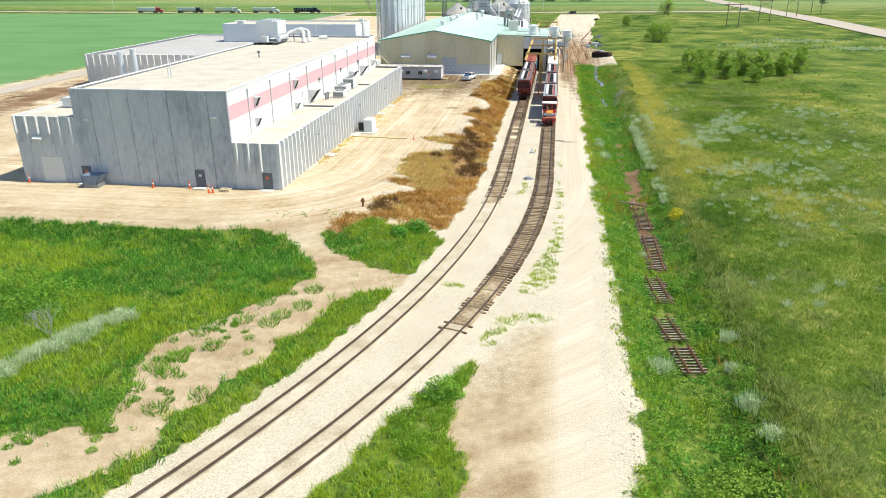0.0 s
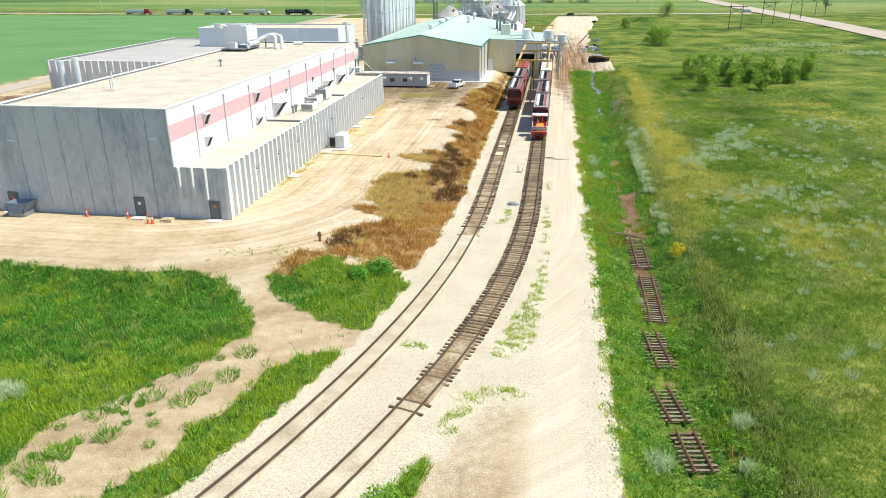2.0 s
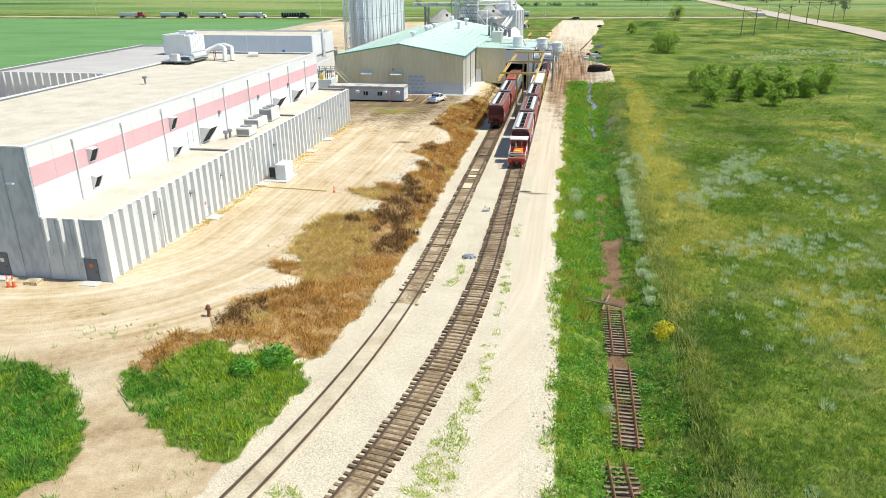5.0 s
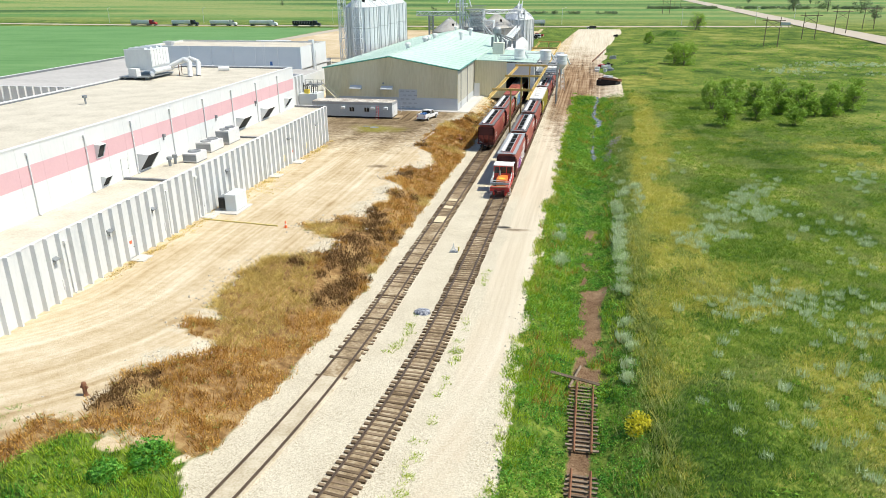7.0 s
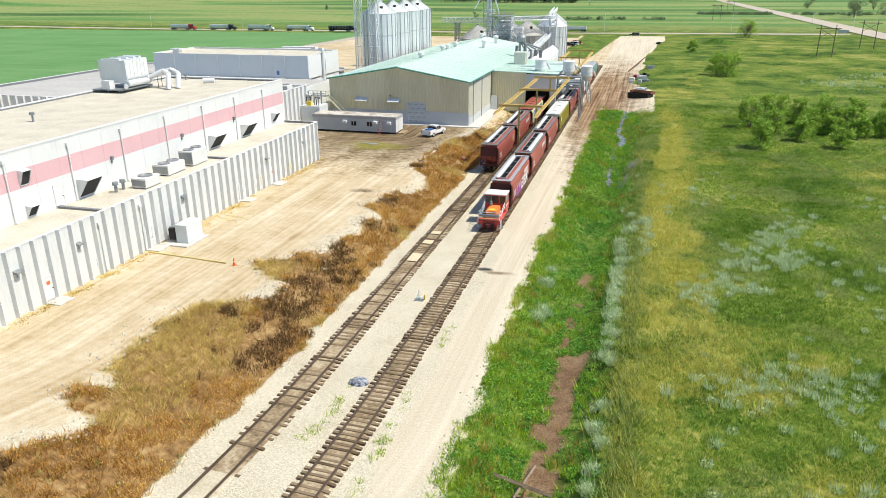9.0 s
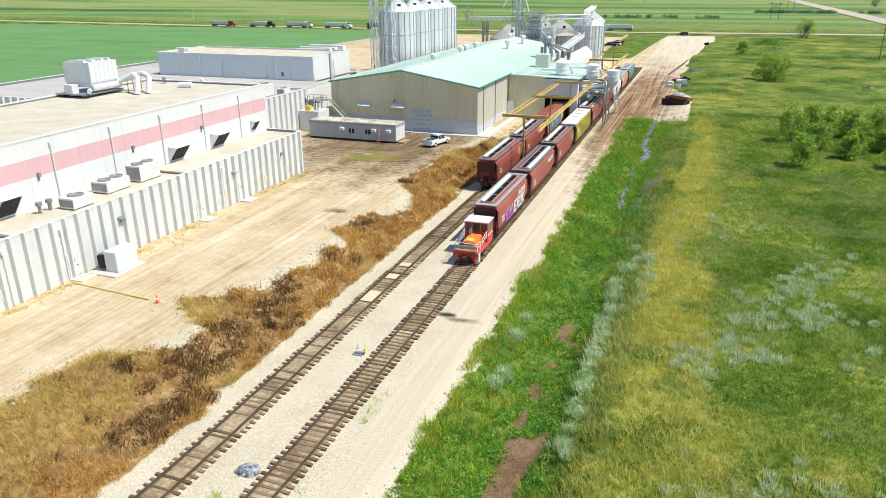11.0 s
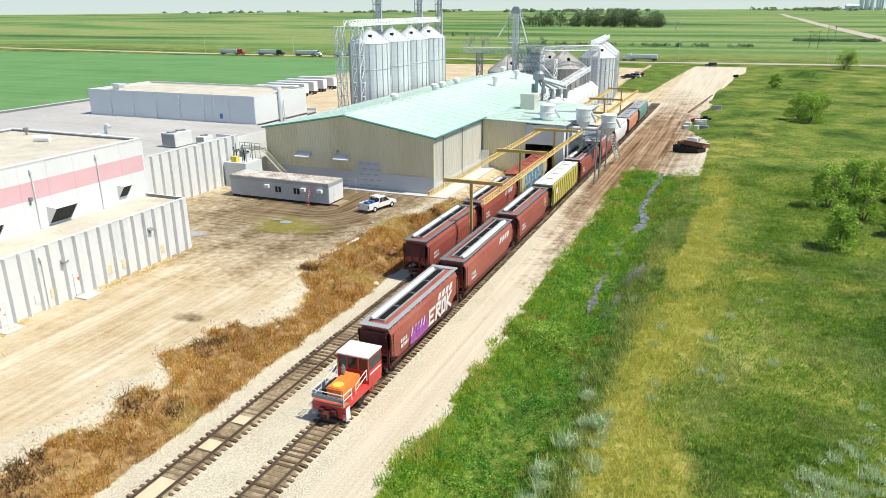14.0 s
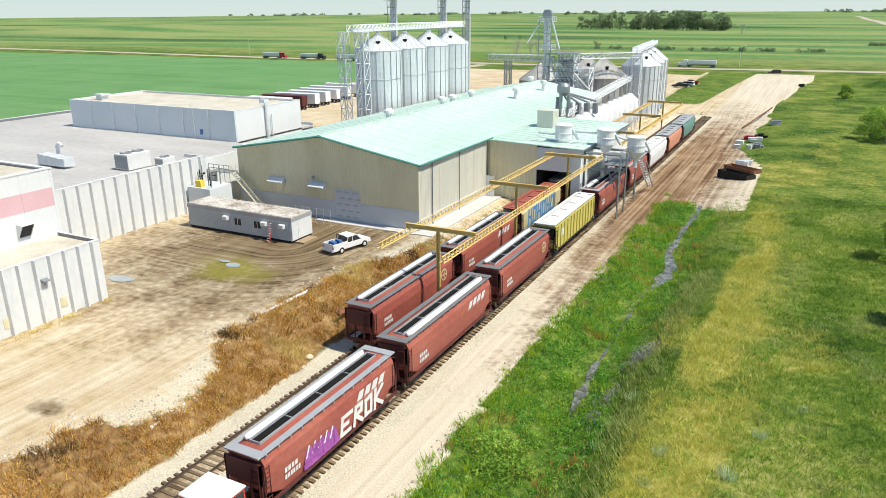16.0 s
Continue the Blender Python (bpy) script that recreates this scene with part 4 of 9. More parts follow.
for x, y, wx, wy in ((-36.3, Y0 - 0.65, 1.7, 1.1), (-45.6, Y0 - 0.65, 1.7, 1.1), (-62.0, Y0 - 0.65, 1.9, 1.1), (AX + 1.0, 104.0, 1.6, 1.8), (AX + 1.0, 118.3, 1.6, 1.9), (AX + 1.0, 137.6, 1.6, 1.9), (AX + 1.0, 146.2, 1.6, 2.0)):
    bm = B()
    box(bm, x - wx / 2, x + wx / 2, y - wy / 2, y + wy / 2, YARD - 0.2, YARD + 0.12)
    bmesh.ops.bevel(bm, geom=bm.edges[:], offset=0.03, affect="EDGES")
    single("door_step", bm, "conc_pad", "pale concrete slab on the ground before a door", "step", "door steps")

# left annex
la = thing("loading_annex", "grey ribbed concrete annex with a white roller door", "building", (0, 0, 0))
LX, LTOP, LY1 = -71.4, 10.55, 168.0
n, w = 5, (X0 - LX) / 5
bm = B()
box(bm, -w / 2 + 0.02, w / 2 - 0.02, 0, 0.2, YARD - 0.6, LTOP)
me = mesh_of("panel", bm, "grey_concrete")
for i in range(n):
    piece("panel", me, la, (LX + w * (i + 0.5), Y0 + 0.04, 0))
bm = B()
prism(bm, [(-0.16, 0), (-0.09, -0.4), (0.09, -0.4), (0.16, 0)], "z", 7.0, LTOP + 0.1)
me = mesh_of("rib", bm, "white_concrete")
for k in range(6):
    piece("rib", me, la, (LX + 0.35 + 1.62 * k, Y0 + 0.039, 0))
pbox("wall", la, "white_concrete", LX - 0.05, LX + 0.2, Y0 + 0.25, LY1, YARD - 0.6, LTOP)
pbox("roof", la, "roof_gravel", LX + 0.21, X0 - 0.02, Y0 + 0.25, LY1, LTOP - 0.5, LTOP - 0.25, "flat gravelled roof")
pbox("coping", la, "white_trim", LX - 0.1, X0 - 0.06, Y0 - 0.02, Y0 + 0.28, LTOP + 0.003, LTOP + 0.1)
pbox("coping", la, "white_trim", LX - 0.1, LX + 0.24, Y0 + 0.29, LY1, LTOP + 0.003, LTOP + 0.1)
rd = pbox("roller_door", la, "door_white", -68.35, -65.15, Y0 - 0.04, Y0 + 0.03, YARD, 5.2, "white roller door")
bm = B()
for k in range(8):
    box(bm, -68.3, -65.2, Y0 - 0.055, Y0 - 0.041, YARD + 0.1 + 0.43 * k, YARD + 0.14 + 0.43 * k)
part("slat", bm, "white_trim", rd)
bm = B()
prism(bm, [(Y0, 7.6), (Y0, 8.1), (Y0 - 0.7, 7.75), (Y0 - 0.7, 7.65)], "x", -68.6, -67.3)
part("hood", bm, "white_trim", la)
for k, y in enumerate((93.0, 97.5)):
    bm = B()
    box(bm, -69.6 + 3.0 * k, -67.6 + 3.0 * k, y, y + 1.8, LTOP - 0.2, LTOP + 0.7)
    prism(bm, [(-69.9 + 3.0 * k, LTOP + 0.7), (-67.3 + 3.0 * k, LTOP + 0.7), (-67.9 + 3 * k, LTOP + 1.2), (-69.3 + 3 * k, LTOP + 1.2)], "y", y - 0.2, y + 2.0)
    single("roof_fan", bm, "galvanised", "square galvanised exhaust fan on the annex roof", "vent", "roof fans")

# ---- processing block behind: broad grey roof, ribbed walls, pale blue penthouse ----
mid = thing("processing_block", "low white ribbed concrete block with a broad grey roof", "building", (0, 0, 0))
MX0, MX1, MY0, MY1, MT = -116.0, -51.6, 166.5, 226.0, 9.2
pbox("wall", mid, "white_concrete", MX1 - 0.25, MX1, Y1 + 0.3, 193.0, YARD - 0.6, MT)
pbox("wall", mid, "white_concrete", MX0, X0 - 0.01, MY0, MY0 + 0.25, YARD - 0.6, MT)
pbox("wall", mid, "white_concrete", MX0, MX0 + 0.25, MY0 + 0.26, MY1, YARD - 0.6, MT)
pbox("wall", mid, "white_concrete", MX0 + 0.26, -57.0, MY1 - 0.25, MY1, YARD - 0.6, MT)
pbox("wall", mid, "white_concrete", -55.5, MX1, 193.01, 193.26, YARD - 0.6, MT)
pbox("roof", mid, "roof_grey", MX0 + 0.27, MX1 - 0.26, MY0 + 0.26, 205.0, MT - 0.7, MT - 0.45, "flat grey membrane roof with stains")
pbox("roof", mid, "roof_grey", MX0 + 0.27, -57.0, 205.01, MY1 - 0.26, MT - 0.7, MT - 0.45)
pbox("roof", mid, "roof_grey", X0 + 0.01, MX1 - 0.26, Y1 + 0.3, MY0 + 0.25, MT - 0.7, MT - 0.45)
pbox("wall", mid, "white_panel", MX1 - 0.25, MX1, 193.27, 205.0, YARD - 0.6, MT - 0.4)
pbox("wall", mid, "white_panel", -56.98, MX1 - 0.26, 205.02, 205.26, YARD - 0.6, MT - 0.4)
bm = B()
box(bm, MX1 - 0.32, MX1 + 0.04, Y1 + 0.3, 193.3, MT + 0.003, MT + 0.1)
box(bm, MX0 - 0.04, X0 - 0.02, MY0 - 0.04, MY0 + 0.3, MT + 0.003, MT + 0.1)
box(bm, MX0 - 0.04, MX0 + 0.3, MY0 + 0.3, MY1, MT + 0.003, MT + 0.1)
part("coping", bm, "white_trim", mid)
bm = B()
box(bm, MX0 + 0.31, MX0 + 0.34, MY0 + 0.31, MY1, MT - 0.45, MT)
part("flashing", bm, "flashing", mid)
bm = B()
prism(bm, [(0, -0.18), (0.42, -0.1), (0.42, 0.1), (0, 0.18)], "z", YARD - 0.6, MT + 0.05)
me = mesh_of("rib", bm, "white_concrete")
for i in range(17):
    piece("rib", me, mid, (MX1 + 0.001, 163.6 + 1.78 * i, 0))
bm = B()
prism(bm, [(-0.18, 0), (-0.1, -0.42), (0.1, -0.42), (0.18, 0)], "z", YARD - 0.6, MT + 0.05)
me = mesh_of("rib", bm, "white_concrete")
for i in range(30):
    piece("rib", me, mid, (MX0 + 0.6 + 1.8 * i, MY0 - 0.001, 0))
pent = thing("penthouse_block", "pale blue-grey panel block standing on the processing roof", "building", (0, 0, 0))
PX0, PX1, PY0, PY1, PT = -97.2, -57.0, 205.7, 222.5, 13.8
n, w = 7, (PX1 - PX0) / 7
bm = B()
box(bm, -w / 2 + 0.02, w / 2 - 0.02, 0, 0.2, MT - 0.72, PT - 0.1)
me = mesh_of("panel", bm, "pale_blue_wall")
for i in range(n):
    piece("panel", me, pent, (PX0 + w * (i + 0.5), PY0 + 0.008 * (i % 2), 0))
    if i:
        bm = B()
        rod(bm, (PX0 + w * i, PY0 - 0.1, MT - 0.4), (PX0 + w * i, PY0 - 0.1, PT - 0.6), 0.07)
        box(bm, PX0 + w * i - 0.16, PX0 + w * i + 0.16, PY0 - 0.2, PY0, PT - 0.65, PT - 0.4)
        part("downspout", bm, "galvanised", pent)
pbox("wall", pent, "white_panel", PX1 - 0.25, PX1, PY0 + 0.22, PY1, YARD, PT - 0.1)
pbox("wall", pent, "white_panel", PX0, PX0 + 0.25, PY0 + 0.22, PY1, MT - 0.72, PT - 0.1)
pbox("wall", pent, "white_panel", PX0 + 0.26, PX1 - 0.26, PY1 - 0.25, PY1, YARD, PT - 0.1)
pbox("roof", pent, "roof_gravel", PX0 + 0.26, PX1 - 0.26, PY0 + 0.22, PY1 - 0.26, PT - 0.6, PT - 0.35, "flat gravelled roof")
bm = B()
for a in ((PX0 - 0.04, PX1 + 0.04, PY0 - 0.04, PY0 + 0.3), (PX0 - 0.04, PX1 + 0.04, PY1 - 0.3, PY1 + 0.04), (PX0 - 0.04, PX0 + 0.3, PY0 + 0.3, PY1 - 0.3), (PX1 - 0.3, PX1 + 0.04, PY0 + 0.3, PY1 - 0.3)):
    box(bm, *a, PT - 0.097, PT)
part("coping", bm, "white_trim", pent)
bm = B()
for s in (-0.25, 0.25):
    rod(bm, (-66.2 + s, PY0 - 0.2, MT - 0.4), (-66.2 + s, PY0 - 0.2, PT + 1.0), 0.035, seg=6)
for k in range(15):
    rod(bm, (-66.45, PY0 - 0.2, MT + 0.35 * k), (-65.95, PY0 - 0.2, MT + 0.35 * k), 0.025, seg=5)
part("ladder", bm, "galvanised", pent)
bm = B()
box(bm, -64.9, -64.3, PY0 - 0.1, PY0 - 0.02, MT + 0.3, MT + 1.2)
part("hose_box", bm, "paint_blue", pent)
bm = B()
rod(bm, (PX1 + 0.35, 213.0, YARD), (PX1 + 0.35, 213.0, PT + 0.7), 0.28, seg=12)
box(bm, PX1 - 0.6, PX1 + 0.5, 212.4, 213.6, PT + 0.5, PT + 1.1)
rod(bm, (PX1 + 0.35, 214.2, YARD), (PX1 + 0.35, 214.2, PT - 1.5), 0.12, seg=8)
part("duct", bm, "galvanised", pent, smooth=False)
bm = B()
box(bm, -94.0, -92.4, 209.0, 210.4, PT - 0.35, PT + 0.5)
box(bm, -94.4, -92.0, 208.7, 210.7, PT + 0.5, PT + 0.75)
single("roof_fan", bm, "galvanised", "square galvanised exhaust fan on the penthouse roof", "vent", "roof fans")

# ---- tan steel hall with the green roof ----
hall = thing("green_roof_hall", "tan ribbed-steel hall with a faded green metal gable roof", "building", (0, 0, 0))
GX0, GX1, GY0, GY1, RX = -47.5, -17.5, 195.5, 281.0, -32.5
EZ, RZ = 10.55, 13.1


def roof_z(x):
    return RZ - (RZ - EZ) * abs(x - RX) / (GX1 - RX)


def ribbed_sheet(parent, a, b, z0, ztop, axis, off, material_, pitch=0.3, depth=0.035, outward=-1):
    """Corrugated cladding along x or y, with a sloping top given by ztop."""
    bm = B()
    pts, s = [], a
    while s < b - 1e-6:
        e = min(b, s + pitch)
        for f, o in ((0.0, 0), (0.62, 0), (0.72, 1), (0.90, 1)):
            pts.append((s + (e - s) * f, o * depth))
        s = e
    pts.append((b, 0))
    lo, hi = [], []
    for p, o in pts:
        q = off + outward * o
        xy = (p, q) if axis == "x" else (q, p)
        lo.append(bm.verts.new((*xy, z0)))
        hi.append(bm.verts.new((*xy, ztop(p))))
    for i in range(len(pts) - 1):
        bm.faces.new((lo[i], lo[i + 1], hi[i + 1], hi[i]))
    me = bpy.data.meshes.new("cladding")
    bm.to_mesh(me)
    bm.free()
    me.materials.append(M[material_])
    ob = new("cladding", me)
    ob.parent = parent
    return ob


SILL = 4.35
for a, c in ((GX0, RX), (RX, GX1)):
    bm = B()
    prism(bm, [(a, SILL), (c, SILL), (c, roof_z(c) - 0.25), (a, roof_z(a) - 0.25)], "y", GY0 + 0.06, GY0 + 0.3)
    part("wall", bm, "tan_steel", hall)
cuts = [GX0 + 0.02, -41.3, -35.2, -29.2, -23.3, GX1 - 0.02]
for a, c in zip(cuts, cuts[1:]):
    ribbed_sheet(hall, a + 0.015, c - 0.015, SILL, lambda p: roof_z(p) - 0.2, "x", GY0 + 0.05, "tan_steel")
bm = B()
box(bm, GX0, -30.6, GY0 - 0.05, GY0 + 0.25, YARD - 0.4, SILL - 0.003)
box(bm, -26.5, GX1, GY0 - 0.05, GY0 + 0.25, YARD - 0.4, SILL - 0.003)
box(bm, GX1 - 0.25, GX1 + 0.05, GY0 + 0.26, 216.9, YARD - 0.4, 3.2)
part("plinth", bm, "plinth_blue", hall, "pale blue concrete plinth")
dr = pbox("roller_door", hall, "plinth_blue", -30.58, -26.52, GY0 - 0.02, GY0 + 0.02, YARD, 6.1, "grey roller door with rows of worn stickers")
bm = B()
box(bm, 0, 0.75, -0.03, -0.022, 0, 0.22)
me = mesh_of("sticker", bm, "silo_seam")
for r in range(5):
    for c in range(3):
        piece("sticker", me, dr, (-30.2 + 1.25 * c + (0.5 if r % 2 else 0), GY0, YARD + 0.5 + 0.85 * r))
bm = B()
for z in (YARD + 0.86, YARD + 1.72, YARD + 2.58, YARD + 3.44):
    box(bm, -30.58, -26.52, GY0 - 0.034, GY0 - 0.021, z, z + 0.04)
part("slat", bm, "pale_blue_wall", dr)
for x in (-40.3, -33.2):
    bm = B()
    prism(bm, [(GY0, 5.9), (GY0, 6.75), (GY0 - 0.1, 6.75), (GY0 - 0.9, 6.2), (GY0 - 0.9, 6.05)], "x", x - 1.3, x + 1.3)
    part("hood", bm, "white_trim", hall)
bm = B()
rod(bm, (-34.0, GY0 - 0.2, 7.3), (-34.0, GY0, 7.3), 0.22, seg=10)
part("wall_light", bm, "galv_dark", hall)
pbox("wall", hall, "pale_steel", GX1 - 0.3, GX1 - 0.06, GY0 + 0.31, GY1, 3.2, EZ - 0.25)
pbox("wall", hall, "tan_steel", GX0 + 0.06, GX0 + 0.3, GY0 + 0.31, GY1, YARD - 0.4, EZ - 0.25)
pbox("wall", hall, "tan_steel", GX0 + 0.31, GX1 - 0.31, GY1 - 0.3, GY1, YARD - 0.4, EZ - 0.25)
for a, c in ((195.85, 201.3), (201.3, 207.0), (207.0, 212.6), (212.6, 216.9)):
    ribbed_sheet(hall, a + 0.02, c - 0.02, 3.2, lambda p: EZ - 0.2, "y", GX1 - 0.05, "pale_steel", outward=1)
for y in (199.0, 207.0, 216.7):
    bm = B()
    rod(bm, (GX1 + 0.12, y, YARD), (GX1 + 0.12, y, EZ - 0.3), 0.07)
    part("downspout", bm, "flashing", hall)
# standing-seam roof sheets
nsheet = 26
w = (GY1 - GY0 + 0.5) / nsheet
for side, xe in ((1, GX1 + 0.35), (-1, GX0 - 0.35)):
    bm = B()
    zr, ze = RZ + 0.02, roof_z(xe) + 0.0
    prism(bm, [(RX, zr), (xe, ze), (xe, ze - 0.14), (RX, zr - 0.14)], "y", -w / 2, w / 2)
    prism(bm, [(RX, zr + 0.025), (xe, ze + 0.025), (xe, ze), (RX, zr)], "y", w / 2 - 0.05, w / 2)
    me = mesh_of("roof_sheet", bm, "green_roof")
    for i in range(nsheet):
        piece("roof_sheet", me, hall, (0, GY0 - 0.3 + w * (i + 0.5), 0))
bm = B()
box(bm, RX - 0.3, RX + 0.3, GY0 - 0.3, GY1 + 0.2, RZ + 0.02, RZ + 0.1)
part("ridge_cap", bm, "green_roof", hall)
bm = B()
for xe in (GX0 - 0.38, GX1 + 0.38):
    beam(bm, (RX, GY0 - 0.34, RZ - 0.08), (xe, GY0 - 0.34, roof_z(xe) - 0.08), 0.2)
beam(bm, (GX1 + 0.4, GY0 - 0.3, roof_z(GX1 + 0.4) - 0.08), (GX1 + 0.4, 218, roof_z(GX1 + 0.4) - 0.08), 0.2)
part("gutter", bm, "green_trim", hall, "dark green edge trim and gutter")
for y in (214.0, 232.0, 236.0, 244.0, 252.0, 268.0, 276.0):
    bm = B()
    xx = RX - 0.5 + (6.0 if y in (252.0, 268.0) else 0)
    lathe(bm, [(0.45, roof_z(xx) - 0.3), (0.45, RZ + 0.6), (0.75, RZ + 0.65), (0.75, RZ + 1.1), (0.4, RZ + 1.35)], xx, y, 12)
    single("roof_ventilator", bm, "white_trim", "white round turret ventilator on the green roof", "vent", "roof ventilators")

# lean-to shed over the loading spur
shed = thing("loading_shed", "ribbed grey-tan steel lean-to where the spur track runs in", "building", (0, 0, 0))
SX, SY0, SY1, ST = -2.9, 217.0, 244.0, 9.1
ribbed_sheet(shed, GX1 + 0.1, -9.6, YARD - 0.3, lambda p: 10.2 - 0.03 * (p - GX1), "x", SY0 + 0.02, "tan_steel", pitch=0.4)
pbox("wall", shed, "pale_steel", GX1 + 0.1, -9.6, SY0 + 0.04, SY0 + 0.2, YARD - 0.3, 9.72)
pbox("wall", shed, "pale_blue_wall", -9.58, -3.2, SY0 + 0.04, SY0 + 0.25, 6.4, 9.72, "pale header over the track opening")
pbox("wall", shed, "white_panel", -4.3, -2.95, SY0 + 0.03, SY0 + 1.4, -0.1, 9.72)
pbox("wall", shed, "white_panel", -3.3, -2.95, SY0 + 1.41, SY1, 0.0, 9.72)
# inner walls coloured near-black in place of the shade inside the shed
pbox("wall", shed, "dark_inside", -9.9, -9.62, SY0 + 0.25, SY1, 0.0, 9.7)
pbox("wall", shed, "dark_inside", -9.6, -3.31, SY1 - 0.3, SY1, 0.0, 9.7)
bm = B()
prism(bm, [(GX1 + 0.36, 10.35), (SX + 0.4, 9.9), (SX + 0.4, 9.75), (GX1 + 0.36, 10.2)], "y", SY0 - 0.25, SY1 + 0.2)
rf = part("roof", bm, "green_roof", shed, "pale green metal lean-to roof")
bm = B()
prism(bm, [(GX1 + 0.36, 10.38), (SX + 0.4, 9.93), (SX + 0.4, 9.902), (GX1 + 0.36, 10.352)], "y", 0, 0.06)
me = mesh_of("seam", bm, "green_roof")
for k in range(15):
    piece("seam", me, rf, (0, SY0 + 1.85 * k, 0))
pbox("gutter", shed, "flashing", SX + 0.4, SX + 0.5, SY0 - 0.25, SY1 + 0.2, 9.7, 9.92)
pbox("door_leaf", shed, "white_panel", -17.2, -15.9, SY0 - 1.2, SY0 - 1.05, YARD, 5.0, "white panel leaning by the shed")
pbox("plinth", hall, "conc_pad", GX1 + 0.06, -14.9, GY0 - 1.5, 217.5, YARD - 0.35, YARD + 0.14, "white concrete apron along the wall")
pbox("plinth", hall, "conc_pad", -33.0, GX1 + 0.05, GY0 - 1.6, GY0 - 0.06, YARD - 0.35, YARD + 0.1, "white concrete apron along the wall")

# ---- railway ----
def sweep(profile, xs, y0, y1, step):
    """A rail profile drawn along a line x = xs(y)."""
    verts, faces = [], []
    ys = [y0 + (y1 - y0) * i / max(1, round((y1 - y0) / step)) for i in range(round((y1 - y0) / step) + 1)]
    k = len(profile)
    for y in ys:
        d = (xs(y + 0.1) - xs(y - 0.1)) / 0.2
        c = 1 / math.hypot(1, d)
        for u, z in profile:
            verts.append((xs(y) + u * c, y - u * d * c, z))
    for i in range(len(ys) - 1):
        for j in range(k):
            faces.append((i * k + j, i * k + (j + 1) % k, (i + 1) * k + (j + 1) % k, (i + 1) * k + j))
    return verts, faces


RAIL = [(-0.07, 0.17), (0.07, 0.17), (0.07, 0.19), (0.018, 0.205), (0.018, 0.28), (0.037, 0.29), (0.037, 0.335), (-0.037, 0.335), (-0.037, 0.29), (-0.018, 0.28), (-0.018, 0.205), (-0.07, 0.19)]
GAUGE = 1.5
bm = B()
box(bm, -1.32, 1.32, -0.12, 0.12, -0.05, 0.17)
bmesh.ops.bevel(bm, geom=[e for e in bm.edges if abs(e.verts[0].co.x - e.verts[1].co.x) > 1], offset=0.02, affect="EDGES")
tie_mesh = mesh_of("sleeper", bm, "tie_wood")
rnd = random.Random(4)
for label, line, near in (("single track with rusty rails on worn timber sleepers, curving away", left_track, (58, 140)), ("rail track with worn brown timber sleepers half sunk in pale ballast", right_track, (50, 140))):
    tr = thing("railway_track", label, "railway track", (0, 0, 0), group="tracks", kind="structure")
    for s in (-GAUGE / 2, GAUGE / 2):
        v, f = sweep([(u + s, z) for u, z in RAIL], line, -30, 352, 2.0)
        ob = new("rail", raw("rail", v, f, "rail_steel"))
        ob.parent = tr
    tv, tf = [], []
    y = -30.0
    while y < 352:
        d = (line(y + 0.1) - line(y - 0.1)) / 0.2
        ang = -math.degrees(math.atan(d))
        yy, sink = y + rnd.uniform(-0.06, 0.06), rnd.uniform(-0.05, 0.0)
        if line is left_track and y < 142:
            sink -= 0.2 if rnd.random() < smooth(98, 84, y) else rnd.choice((0.0, 0.03, 0.06, 0.09))
        if line is right_track and y < 64:
            sink -= 0.2 if rnd.random() < smooth(62, 50, y) else 0.05
        if near[0] < y < near[1]:
            piece("sleeper", tie_mesh, tr, (line(y) + rnd.uniform(-0.06, 0.06), yy, sink), (1, 1, 1), ang + rnd.uniform(-1.2, 1.2))
        else:
            a = math.radians(ang)
            n0 = len(tv)
            for z in (-0.05 + sink, 0.17 + sink):
                for u, w_ in ((-1.32, -0.12), (1.32, -0.12), (1.32, 0.12), (-1.32, 0.12)):
                    tv.append((line(y) + u * math.cos(a) - w_ * math.sin(a), yy + u * math.sin(a) + w_ * math.cos(a), z))
            tf += [tuple(n0 + i for i in q) for q in ((4, 5, 6, 7), (0, 1, 5, 4), (1, 2, 6, 5), (2, 3, 7, 6), (3, 0, 4, 7))]
        y += 0.56
    ob = new("sleeper_row", raw("sleeper_row", tv, tf, "tie_wood"))
    ob.parent = tr
    tagged(ob, "further timber sleepers", kind="stuff")
    # ballast and dirt packed between the rails
    turn_y = 88 if line is left_track else 54
    for ya, yb, mt in ((-30, turn_y, "pale_bed"), (turn_y, 352, "track_bed")):
        v, f = sweep([(-1.15, -0.12), (-0.95, 0.06), (-0.6, 0.1), (0.6, 0.1), (0.95, 0.06), (1.15, -0.12)], line, ya, yb, 2.0)
        ob = new("ballast_bed", raw("ballast_bed", v, f, mt))
        ob.parent = tr


def lettering(text, size, material_, parent, loc, rz=90, name="lettering", skew=0.0):
    cu = bpy.data.curves.new(name, "FONT")
    cu.body, cu.size, cu.extrude, cu.shear = text, size, 0.004, skew
    tmp = new("text_tmp", cu)
    me = bpy.data.meshes.new_from_object(tmp.evaluated_get(bpy.context.evaluated_depsgraph_get()))
    bpy.data.objects.remove(tmp)
    me.materials.clear()
    me.materials.append(M[material_])
    ob = new(name, me)
    ob.parent = parent
    ob.rotation_euler = (radians(90), 0, radians(rz))
    ob.location = loc
    return ob


